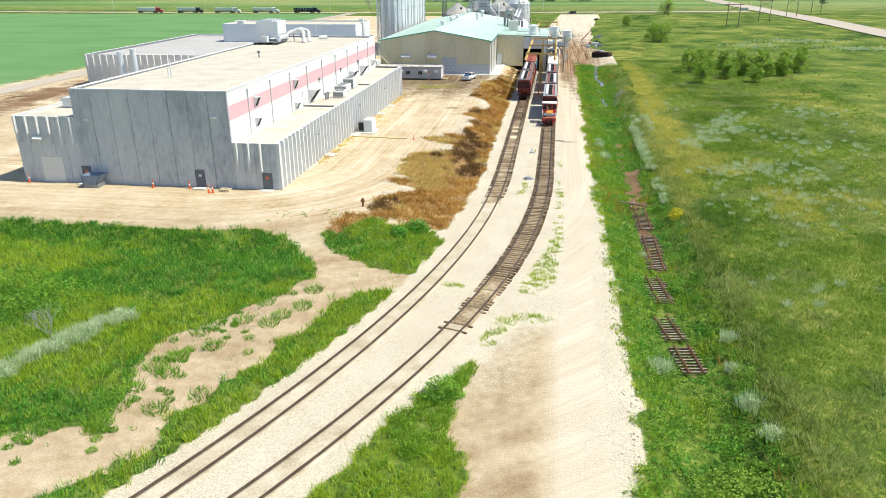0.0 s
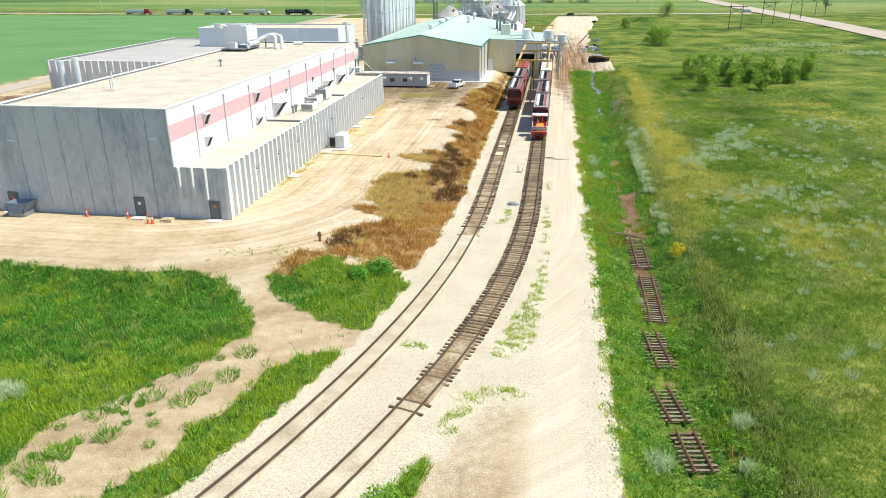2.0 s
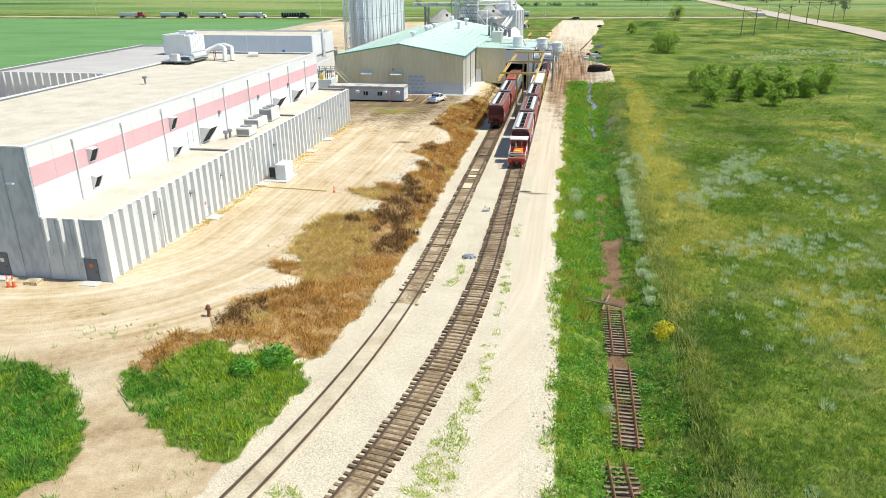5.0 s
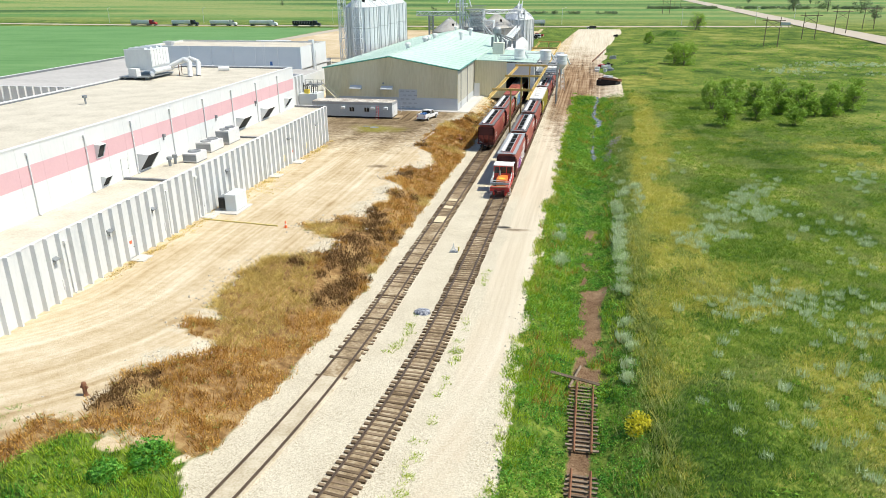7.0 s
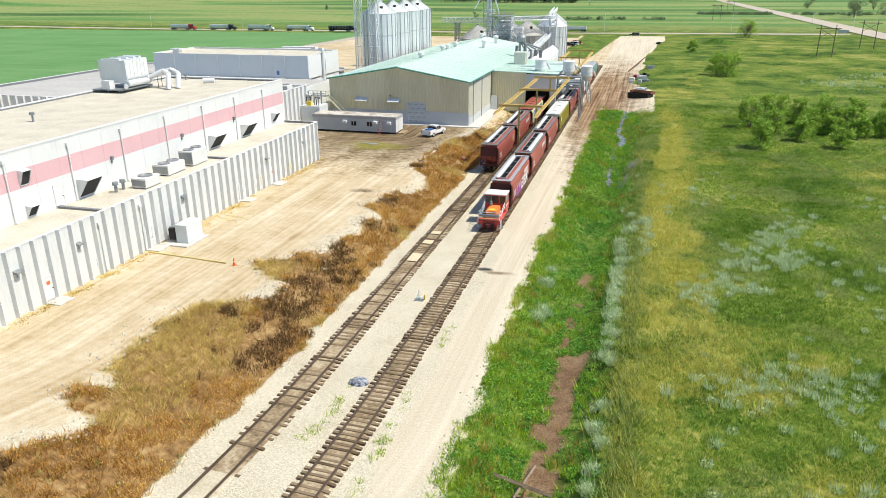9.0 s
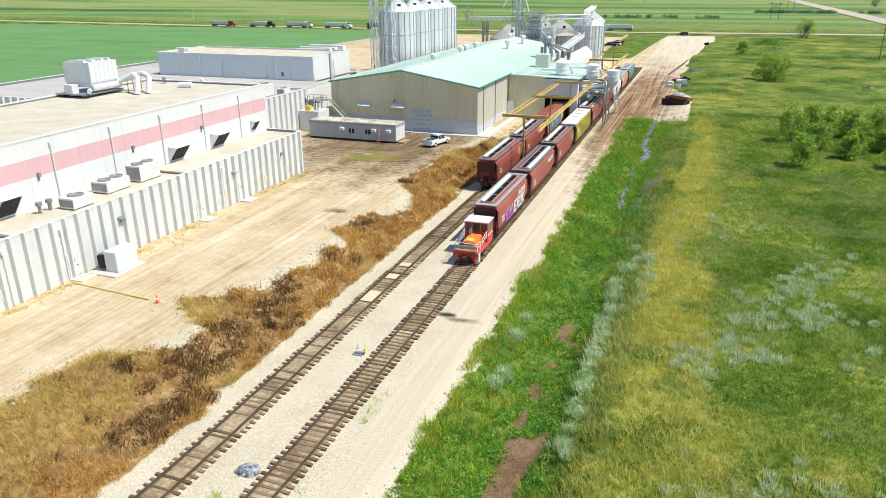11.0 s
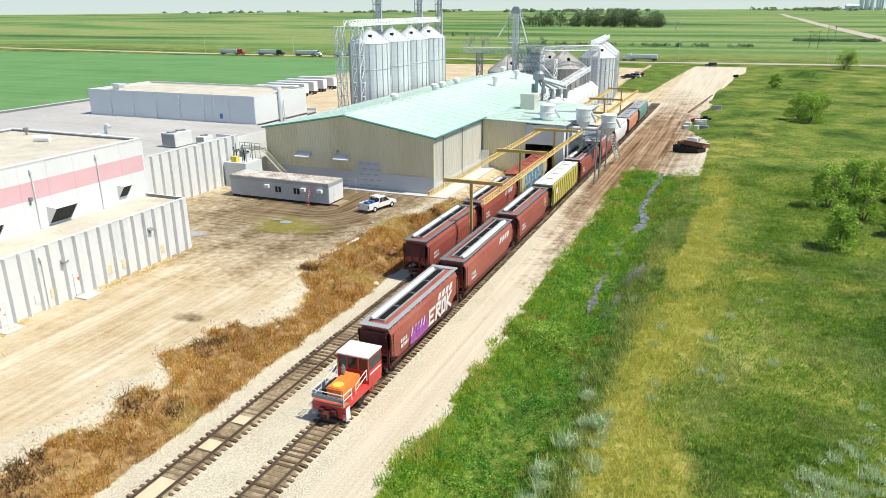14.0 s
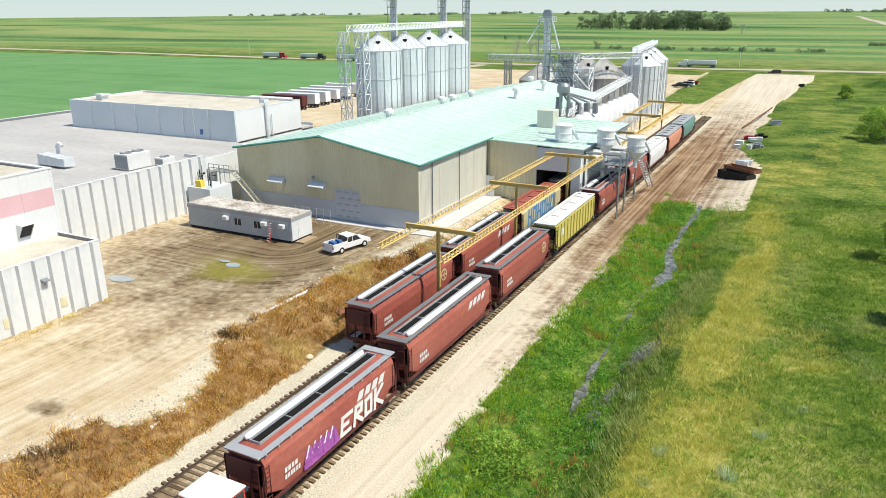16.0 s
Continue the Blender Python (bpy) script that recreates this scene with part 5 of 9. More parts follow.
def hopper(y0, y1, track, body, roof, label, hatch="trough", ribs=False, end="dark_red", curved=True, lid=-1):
    """A covered hopper car between two end sheets; local y runs along the car."""
    L_ = y1 - y0
    car = thing("hopper_car", label, "railway car", (track, y0, 0.335), group="hopper cars")
    top, w = 4.25, 1.42
    # body: bulging sides over sloping ends and hopper bottoms
    bm = B()
    prof = [(-0.75, 0.75), (-1.30, 1.05), (-w, 1.9), (-w - 0.06, 3.0), (-w + 0.04, 3.75), (-w + 0.3, top - 0.05), (w - 0.3, top - 0.05), (w - 0.04, 3.75), (w + 0.06, 3.0), (w, 1.9), (1.30, 1.05), (0.75, 0.75)] if curved else [(-0.75, 0.75), (-w, 1.05), (-w, top - 0.1), (w, top - 0.1), (w, 1.05), (0.75, 0.75)]
    rings = []
    for yy, cut in ((0.35, 1.9), (0.36, 1.9), (2.1, 0.75), (L_ - 2.1, 0.75), (L_ - 0.36, 1.9), (L_ - 0.35, 1.9)):
        rings.append([bm.verts.new((x, yy, max(z, cut))) for x, z in prof])
    for a, c in zip(rings, rings[1:]):
        for i in range(len(prof)):
            j = (i + 1) % len(prof)
            bm.faces.new((a[i], a[j], c[j], c[i]))
    bm.faces.new(rings[0][::-1]), bm.faces.new(rings[-1])
    bmesh.ops.remove_doubles(bm, verts=bm.verts[:], dist=0.001)
    part("body", bm, body, car)
    # sills and hopper chutes
    bm = B()
    for s in (-1, 1):
        box(bm, s * w - 0.07, s * w + 0.07, 0.1, L_ - 0.1, 1.02, 1.22)
    box(bm, -0.2, 0.2, -0.2, L_ + 0.2, 0.55, 0.85)
    for s in (0, 1):
        box(bm, -w, w, s * (L_ - 0.2), s * (L_ - 0.2) + 0.2, 0.95, 1.2)
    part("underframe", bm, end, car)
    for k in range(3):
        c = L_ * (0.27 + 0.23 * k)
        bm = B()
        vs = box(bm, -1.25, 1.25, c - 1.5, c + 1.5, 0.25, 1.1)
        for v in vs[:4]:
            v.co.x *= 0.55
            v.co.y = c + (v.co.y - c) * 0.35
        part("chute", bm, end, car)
    # end sheets, corner posts and ladders
    for s in (0, 1):
        ye = 0.02 + s * (L_ - 0.16)
        bm = B()
        for x in (-w + 0.06, w - 0.18):
            box(bm, x, x + 0.12, ye, ye + 0.12, 1.2, top - 0.3)
        for x in (-0.5, 0.4):
            box(bm, x, x + 0.1, ye + 0.05, ye + 0.15, 1.2, 2.6)
        box(bm, -w + 0.06, w - 0.06, ye, ye + 0.12, 2.55, top - 0.28)
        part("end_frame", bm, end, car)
        for side in (0, 1):
            bm = B()
            for k in range(8):
                if side:
                    box(bm, w + 0.06, w + 0.09, s * (L_ - 0.8) + 0.15, s * (L_ - 0.8) + 0.65, 1.3 + 0.33 * k, 1.34 + 0.33 * k)
                else:
                    box(bm, w - 0.75, w - 0.2, ye - 0.05 if not s else ye + 0.13, ye - 0.02 if not s else ye + 0.16, 1.3 + 0.33 * k, 1.34 + 0.33 * k)
            for a in (0, 1):
                if side:
                    box(bm, w + 0.055, w + 0.095, s * (L_ - 0.8) + 0.11 + 0.5 * a, s * (L_ - 0.8) + 0.15 + 0.5 * a, 1.2, 3.7)
                else:
                    box(bm, w - 0.79 + 0.55 * a, w - 0.75 + 0.55 * a, ye - 0.055 if not s else ye + 0.125, ye - 0.015 if not s else ye + 0.165, 1.2, 3.7)
            part("ladder", bm, end, car)
    # roof, running boards and hatches
    bm = B()
    prism(bm, [(-w + 0.25, top - 0.06), (-0.5, top + 0.12), (0.5, top + 0.12), (w - 0.25, top - 0.06)], "y", 0.1, L_ - 0.1)
    part("roof", bm, body if hatch == "trough" else roof, car)
    for s in (-1, 1):
        bm = B()
        x = s * 1.12
        box(bm, x - 0.24, x + 0.22, 0.0, L_, top + 0.10, top + 0.14)
        for k in range(int(L_ / 1.1)):
            box(bm, s * (w - 0.1) - 0.08, s * (w - 0.1) + 0.08, 0.6 + 1.1 * k, 0.68 + 1.1 * k, top - 0.04, top + 0.11)
        part("running_board", bm, roof, car)
    for s in (0, 1):
        bm = B()
        box(bm, -1.3, 1.3, s * (L_ - 0.7), s * (L_ - 0.7) + 0.7, top + 0.145, top + 0.18)
        part("running_board", bm, roof, car)
    if hatch == "trough":
        y_lo, y_hi = 1.2, L_ - 1.2
        bm = B()
        for s in (-1, 1):
            box(bm, s * 0.40 - 0.03, s * 0.40 + 0.03, y_lo, y_hi, top + 0.12, top + 0.30)
            box(bm, -0.37, 0.37, (y_lo, y_hi)[s > 0] - 0.03, (y_lo, y_hi)[s > 0] + 0.03, top + 0.12, top + 0.30)
        for k in range(1, 4):
            c = y_lo + (y_hi - y_lo) * k / 4
            box(bm, -0.37, 0.37, c - 0.03, c + 0.03, top + 0.16, top + 0.22)
        ht = part("hatch_rim", bm, "car_grey", car)
        # flat near-black sheet stands in for the shaded depth of the hold
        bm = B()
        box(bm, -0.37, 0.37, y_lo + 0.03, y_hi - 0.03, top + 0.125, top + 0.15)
        part("opening", bm, "hatch_shade", ht, "open hatch trough, its inner shade a flat near-black sheet")
        # one long lid with rounded ends, folded over beside the trough
        bm = B()
        rows_ = []
        for yy, f_ in ((0.0, 0.35), (0.12, 0.72), (0.3, 0.93), (0.55, 1.0), (y_hi - y_lo - 0.55, 1.0), (y_hi - y_lo - 0.3, 0.93), (y_hi - y_lo - 0.12, 0.72), (y_hi - y_lo, 0.35)):
            rows_.append([bm.verts.new((lid * (0.74 + u * f_), y_lo + yy, top + h_)) for u, h_ in ((-0.29, 0.18), (-0.27, 0.27), (-0.14, 0.36), (0.0, 0.39), (0.14, 0.36), (0.27, 0.27), (0.29, 0.18))])
        for ra, rb in zip(rows_, rows_[1:]):
            for i in range(6):
                bm.faces.new((ra[i], ra[i + 1], rb[i + 1], rb[i]))
        bm.faces.new(rows_[0]), bm.faces.new(rows_[-1])
        bmesh.ops.recalc_face_normals(bm, faces=bm.faces[:])
        part("hatch_lid", bm, "car_white", ht, "long pale lid folded open")
    else:
        for k in range(5):
            c = 1.6 + (L_ - 3.2) * k / 4
            bm = B()
            box(bm, -0.45, 0.45, c - 1.1, c + 1.1, top + 0.13, top + 0.24)
            bmesh.ops.bevel(bm, geom=bm.edges[:], offset=0.03, affect="EDGES")
            part("hatch_lid", bm, roof, car)
    if ribs:
        bm = B()
        box(bm, 0, 0.12, -0.06, 0.06, 1.22, 4.1)
        me = mesh_of("side_post", bm, body)
        for s in (0, 1):
            for k in range(13):
                piece("side_post", me, car, ((w if s else -w - 0.12), 0.9 + (L_ - 1.8) * k / 12, 0))
    # trucks
    for c in (1.75, L_ - 1.75):
        bm = B()
        for s in (-1, 1):
            box(bm, s * 0.98 - 0.08, s * 0.98 + 0.08, c - 1.15, c + 1.15, 0.38, 0.62)
            box(bm, s * 0.98 - 0.1, s * 0.98 + 0.1, c - 0.4, c + 0.4, 0.2, 0.72)
        box(bm, -1.0, 1.0, c - 0.2, c + 0.2, 0.35, 0.75)
        tr = part("truck", bm, "black_metal", car)
        for a in (-0.85, 0.85):
            bm = B()
            rod(bm, (-0.9, c + a, 0.44), (0.9, c + a, 0.44), 0.08, seg=8)
            for s in (-1, 1):
                rod(bm, (s * 0.68, c + a, 0.44), (s * 0.80, c + a, 0.44), 0.44, seg=20)
                rod(bm, (s * 0.64, c + a, 0.44), (s * 0.68, c + a, 0.44), 0.47, seg=20)
            part("wheelset", bm, "rail_steel", tr)
    for s in (0, 1):
        bm = B()
        a = -0.75 if not s else L_
        box(bm, -0.12, 0.12, a, a + 0.75, 0.6, 0.82)
        box(bm, -0.2, 0.2, a + (0 if not s else 0.45), a + (0.3 if not s else 0.75), 0.54, 0.88)
        part("coupler", bm, "black_metal", car)
    return car


RED = "oxide-red steel covered hopper car, hatches folded open"
c1 = hopper(144.5, 159.5, -0.8, "oxide_red", "car_grey", "oxide-red hopper car with purple and white graffiti, hatches open")
c2 = hopper(161.1, 177.4, -0.8, "oxide_red", "walkway_grey", RED + ", plain-sided", lid=1)
c3 = hopper(179.2, 194.2, -0.8, "oxide_red", "walkway_grey", RED + ", with a round emblem")
c4 = hopper(195.9, 212.9, -0.8, "car_yellow", "car_white", "yellow ribbed hopper car with a whitish closed roof", "closed", True, "black_metal", False)
c5 = hopper(214.6, 231.0, -0.8, "oxide_red", "car_grey", "oxide-red hopper car standing under the loading spouts")
c6 = hopper(232.6, 246.0, -0.8, "oxide_red", "car_grey", RED + ", beyond the loading rack")
c7 = hopper(247.6, 263.8, -0.8, "car_white", "car_white", "pale grey-white covered hopper car with a closed roof", "closed")
c8 = hopper(265.4, 280.6, -0.8, "car_orange", "car_grey", "faded orange-pink covered hopper car with a grey roof", "closed")
c9 = hopper(282.2, 298.2, -0.8, "car_green", "car_grey", "dark green covered hopper car at the end of the line", "closed")
l1 = hopper(165.6, 181.6, -6.9, "oxide_red", "walkway_grey", "oxide-red hopper car with round emblem, heading the spur")
l2 = hopper(183.1, 198.9, -6.9, "oxide_red", "walkway_grey", RED + ", second on the spur")
l3 = hopper(200.6, 216.6, -6.9, "car_tan", "oxide_red", "tan hopper car covered in blue graffiti letters", "closed")
l4 = hopper(218.4, 234.4, -6.9, "oxide_red", "car_grey", "oxide-red hopper car inside the loading shed", "closed")

# ---- plants ----
rng = np.random.default_rng(7)


def tri_mesh(name, tris, material_):
    """A mesh of loose triangles from an array (n, 3, 3)."""
    n = len(tris)
    me = bpy.data.meshes.new(name)
    me.vertices.add(3 * n)
    me.vertices.foreach_set("co", np.ascontiguousarray(tris, dtype=np.float32).ravel())
    me.loops.add(3 * n)
    me.loops.foreach_set("vertex_index", np.arange(3 * n, dtype=np.int32))
    me.polygons.add(n)
    me.polygons.foreach_set("loop_start", np.arange(0, 3 * n, 3, dtype=np.int32))
    me.update(calc_edges=True)
    me.materials.append(M[material_])
    return me


def blades(pts, h, spread, count, width, lean=0.5):
    """Upright grass blades: count on every point."""
    p = np.repeat(np.asarray(pts, float), count, 0)
    n = len(p)
    hh = np.repeat(np.broadcast_to(h, len(pts)), count) * rng.uniform(0.55, 1.15, n)
    ang, rad = rng.uniform(0, 2 * np.pi, n), spread * np.sqrt(rng.uniform(0, 1, n))
    base = p + np.stack([rad * np.cos(ang), rad * np.sin(ang), np.zeros(n)], 1)
    a2 = ang + rng.normal(0, 0.8, n)
    tip = base + np.stack([lean * hh * np.cos(a2), lean * hh * np.sin(a2), hh], 1) * rng.uniform(0.6, 1, (n, 1))
    a3 = rng.uniform(0, np.pi, n)
    side = np.stack([np.cos(a3), np.sin(a3), np.zeros(n)], 1) * width * rng.uniform(0.6, 1.4, (n, 1))
    return np.stack([base - side - [0, 0, 0.05], base + side - [0, 0, 0.05], tip], 1)


def leaves(centres, radii, count, size, flat=0.7, lower=0.0):
    """Leaf triangles through half-domes round the centres."""
    p = np.repeat(np.asarray(centres, float), count, 0)
    n = len(p)
    r = np.repeat(np.broadcast_to(radii, len(centres)), count)
    d = rng.normal(0, 1, (n, 3))
    d /= np.linalg.norm(d, axis=1)[:, None]
    d[:, 2] = np.where(d[:, 2] < 0, np.abs(d[:, 2]) * (1 - lower) + d[:, 2] * lower, d[:, 2])
    rad = r * rng.uniform(0.35, 1.0, n) ** 0.6
    c = p + d * rad[:, None] * [1, 1, flat]
    u = rng.normal(0, 1, (n, 3))
    u[:, 2] *= 0.6
    u /= np.linalg.norm(u, axis=1)[:, None]
    v = np.cross(u, d + 0.5 * rng.normal(0, 1, (n, 3)))
    v /= np.linalg.norm(v, axis=1)[:, None] + 1e-6
    s = size * rng.uniform(0.6, 1.4, (n, 1))
    return np.stack([c - u * s, c + v * s * 0.8, c + u * s], 1)


def scatter(x0, x1, y0, y1, per_m2, keep):
    """Random spots on the ground that keep(x, y, zones) accepts."""
    n = int((x1 - x0) * (y1 - y0) * per_m2)
    out = []
    for x, y, q in zip(rng.uniform(x0, x1, n), rng.uniform(y0, y1, n), rng.uniform(0, 1, n)):
        if q < keep(x, y, zones(x, y)):
            out.append((x, y, height(x, y)))
    return np.array(out).reshape(-1, 3)


def stuff(name, tris, material_, label, category="plants"):
    return tagged(new(name, tri_mesh(name, np.concatenate(tris), material_)), label, category, kind="stuff")


def level(v, a, b):
    return min(1.0, max(0.0, (v - a) / (b - a)))


def creek(y):
    """Middle and half width of the creek."""
    c = 11.6 + 0.4 * smooth(176, 168, y) + 1.2 * smooth(193, 201, y) * smooth(210, 203, y) + 0.7 * smooth(216, 228, y) + 0.25 * wob(0, y, 0.3, 82)
    w_ = 0.02 + 0.34 * smooth(181, 172, y) * smooth(166, 169, y) + 0.85 * smooth(196, 200, y) * smooth(212, 203, y) + 0.34 * smooth(203, 212, y) + 0.3 * wob(0, y, 0.4, 83) + 0.3 * wob(0, y, 1.1, 84)
    return c, max(0.03, w_)


def off_creek(x, y):
    if not 166 < y < 231:
        return 1.0
    c, w_ = creek(y)
    return level(abs(x - c), w_ - 0.1, w_ + 0.5)


# ditch weeds
def ditch(x, y, z):
    return level(z[2], 0.35, 0.7) * off_creek(x, y) if x > 5 else 0


def clump(x, y, k, a=-0.1, b=0.15, s_=0.3):
    """Patchy share from two sizes of noise."""
    return level(wob(x, y, s_, k) + 0.6 * wob(x, y, 3 * s_, k + 1), a, b)


pts = scatter(5.6, 17.0, 18, 236, 6.0, lambda x, y, z: ditch(x, y, z) * (0.25 + 0.75 * clump(x, y, 110)) * level(x, 6.2, 8.0))
stuff("ditch_weeds", [leaves(pts, rng.uniform(0.25, 0.65, len(pts)), 22, 0.08, 1.0)], "leaf_lush", "lush green broadleaf weeds filling the ditch")
pts = scatter(5.0, 17.0, 18, 236, 4.0, lambda x, y, z: ditch(x, y, z) * clump(x, y, 113) * (1 - 0.6 * level(abs(x - 11.5), 2.5, 0.5)))
stuff("ditch_forbs", [leaves(pts, rng.uniform(0.25, 0.6, len(pts)), 15, 0.08, 1.0), blades(pts, rng.uniform(0.4, 0.8, len(pts)), 0.35, 6, 0.028)], "leaf_green", "mid-green leafy forbs on the ditch sides")
pts = scatter(4.9, 9.2, 18, 230, 7.0, lambda x, y, z: level(z[2], 0.3, 0.7) * level(9.2 - x, 0, 2.2) * (0.35 + 0.65 * clump(x, y, 116)))
stuff("verge_grass", [blades(pts, rng.uniform(0.3, 0.75, len(pts)), 0.3, 11, 0.03)], "leaf_fresh", "yellow-green verge grass beside the gravel road")
pts = scatter(5.4, 9.5, 96, 150, 5.0, lambda x, y, z: level(z[2], 0.3, 0.7) * level(9.2 - x, 0, 2.2) * level(wob(x, y, 0.13, 147), 0.0, 0.2))
stuff("ochre_grass", [blades(pts, rng.uniform(0.35, 0.7, len(pts)), 0.35, 16, 0.03)], "leaf_seed", "ochre-yellow seeding grass along the road edge")
pts = scatter(5.6, 17.0, 18, 236, 1.8, lambda x, y, z: ditch(x, y, z) * level(wob(x, y, 0.14, 53), 0.0, 0.2))
stuff("ditch_grass", [blades(pts, rng.uniform(0.5, 0.95, len(pts)), 0.45, 14, 0.035)], "leaf_fresh", "bright yellow-green grass drifts in the ditch")
pts = scatter(6.0, 16.5, 18, 232, 0.5, lambda x, y, z: ditch(x, y, z) * level(wob(x, y, 0.2, 54), 0.0, 0.2))
stuff("dark_forbs", [leaves(pts, rng.uniform(0.4, 0.9, len(pts)), 40, 0.10, 0.9)], "leaf_tree", "darker leafy forbs between the ditch weeds")
pts = scatter(6.0, 17.0, 24, 232, 0.55, lambda x, y, z: ditch(x, y, z) * level(wob(x, y, 0.16, 55), 0.08, 0.3))
stuff("seeding_stalks", [blades(pts, rng.uniform(0.7, 1.2, len(pts)), 0.4, 16, 0.03, 0.4)], "leaf_brown", "reddish-brown seeding stalks in the ditch")
pts = scatter(14.0, 19.0, 30, 200, 5.0, lambda x, y, z: (1 - 0.7 * z[2]) * (1 - z[1]) * level(18.6 - x + 1.5 * wob(x, y, 0.2, 58), 0, 1.5))
stuff("slope_grass", [blades(pts, rng.uniform(0.4, 0.8, len(pts)), 0.4, 14, 0.03, 0.6)], "leaf_olive", "rough grey-olive grass on the ditch slope")
pts = np.array([(-34.2 + abs(rng.normal(0, 0.55)), y, YARD) for y in rng.uniform(98, 162, 520) if wob(0, y, 0.15, 56) > -0.05] + [(-31.8 + 1.3 * rng.normal(), 130 + 3.0 * rng.normal(), YARD) for _ in range(60)])
stuff("wall_grass", [blades(pts, 0.3, 0.3, 9, 0.03, 1.0)], "leaf_straw", "thin dry grass along the foot of the ribbed wall")
pts = scatter(6.0, 16.5, 18, 232, 0.28, lambda x, y, z: ditch(x, y, z) * level(wob(x, y, 0.12, 57), -0.15, 0.2))
stuff("leafy_mounds", [leaves(pts, rng.uniform(0.6, 1.3, len(pts)), 100, 0.11, 0.75)], "leaf_green", "rounded leafy green mounds among the ditch weeds")
pts = scatter(13.6, 16.6, 164, 178, 3.0, lambda x, y, z: level(1.6 - abs(x - 15.2 - 0.08 * (y - 171)), 0, 1.0) * clump(x, y, 118))
stuff("lilac_thistles", [blades(pts, rng.uniform(0.5, 0.9, len(pts)), 0.3, 12, 0.03, 0.4), leaves(pts + [0, 0, 0.65], 0.3, 9, 0.07, 0.5)], "leaf_lilac", "patch of pale lilac flowering thistles by the ditch")


# weeds before the yard
def west(x, y, z):
    return level(z[2], 0.3, 0.7) if x < left_track(y) - 2.2 else 0


def patch(x, y, k, s_=0.09):
    return wob(x, y, s_, k) + 0.5 * wob(x, y, 4 * s_, k + 1)


pts = scatter(-80, -10, 14, 80, 4.6, lambda x, y, z: west(x, y, z) * (0.12 + 0.88 * level(patch(x, y, 51), -0.12, 0.1)))
stuff("tall_weeds", [leaves(pts, rng.uniform(0.3, 0.75, len(pts)), 14, 0.08, 1.0), blades(pts, rng.uniform(0.5, 1.0, len(pts)), 0.4, 10, 0.03, 0.5)], "leaf_lush", "tall dark green weeds below the yard edge")
pts = scatter(-80, -10, 14, 80, 4.6, lambda x, y, z: west(x, y, z) * (0.12 + 0.88 * level(patch(x, y, 51), 0.1, -0.12)))
stuff("fresh_grass", [blades(pts, rng.uniform(0.35, 0.8, len(pts)), 0.4, 16, 0.032)], "leaf_fresh", "bright green grass between weeds and track")
pts = scatter(-80, -10, 14, 80, 1.8, lambda x, y, z: west(x, y, z) * level(patch(x, y, 121, 0.2), 0.0, 0.2))
stuff("mid_weeds", [leaves(pts, rng.uniform(0.3, 0.7, len(pts)), 16, 0.10, 0.9)], "leaf_green", "mid-green leafy weeds in the front patch")
pts = scatter(-60, -10, 14, 80, 0.5, lambda x, y, z: west(x, y, z) * level(patch(x, y, 124, 0.14), 0.12, 0.3))
stuff("weed_seed_heads", [blades(pts, rng.uniform(0.6, 1.0, len(pts)), 0.4, 16, 0.03, 0.5)], "leaf_olive", "pale olive seed heads over the front weeds")
mounds = [(-27.5, 50.2, 1.3), (-28.9, 43.1, 1.2), (-28.7, 37.9, 1.4), (-28.9, 36.1, 1.1), (-22.4, 52.6, 1.1), (-21.3, 54.6, 1.3), (-21.3, 58.0, 1.2), (-23.7, 48.4, 0.6), (-26.4, 42.2, 0.6), (-24.0, 40.4, 0.8), (-26.1, 38.1, 0.7), (-32.7, 34.0, 0.9), (-27.8, 45.8, 0.5), (-22.9, 46.4, 0.6), (-23.0, 51.0, 1.0)]
for _ in range(70):
    q = rng.uniform(0, 1)
    mounds.append((-25.5 - 6 * (1 - q) + 3.0 * rng.normal() * 0.8, 31 + 27 * q + rng.normal(), abs(rng.normal(0, 0.35)) + 0.18))
mounds = np.array([m_ for m_ in mounds if m_[0] < left_track(m_[1]) - 3.2])
pts = np.array([(x, y, height(x, y)) for x, y, _ in mounds])
wide = mounds[:, 2] > 0.6
stuff("weed_mounds", [leaves(pts, mounds[:, 2], 110, 0.06, 0.7), blades(pts[wide], 0.65, 0.85, 160, 0.03, 0.7), blades(pts[~wide], 0.4, 0.3, 50, 0.026, 0.7)], "leaf_green", "rounded dark green weed mounds on bare dirt")
pts = scatter(-32, -10, 26, 80, 0.9, lambda x, y, z: level(z[1], 0.5, 0.9) * level(patch(x, y, 127, 0.2), 0.05, 0.35) if x < left_track(y) - 3 else 0)
stuff("dirt_sprigs", [blades(pts, rng.uniform(0.15, 0.4, len(pts)), 0.2, 10, 0.024, 0.8)], "leaf_green", "small green sprigs scattered over bare dirt")
pts = scatter(-20, 6.6, 18, 125, 5.5, lambda x, y, z: level(z[2], 0.2, 0.65) if right_track(y) + 1.6 < x or left_track(y) + 1.5 < x < right_track(y) - 1.5 or 59 < y < 65 and left_track(y) < x else 0)
low = pts[(pts[:, 1] < 48)]
low = low[(low[:, 1] > 38 + 4 * np.sin(low[:, 0])) | (rng.uniform(0, 1, len(low)) < 0.12)]
stuff("trackside_weeds", [leaves(low, rng.uniform(0.3, 0.8, len(low)), 16, 0.085, 0.9), blades(low, 0.7, 0.35, 8, 0.03)], "leaf_green", "leafy green weeds at the edge of the ballast")
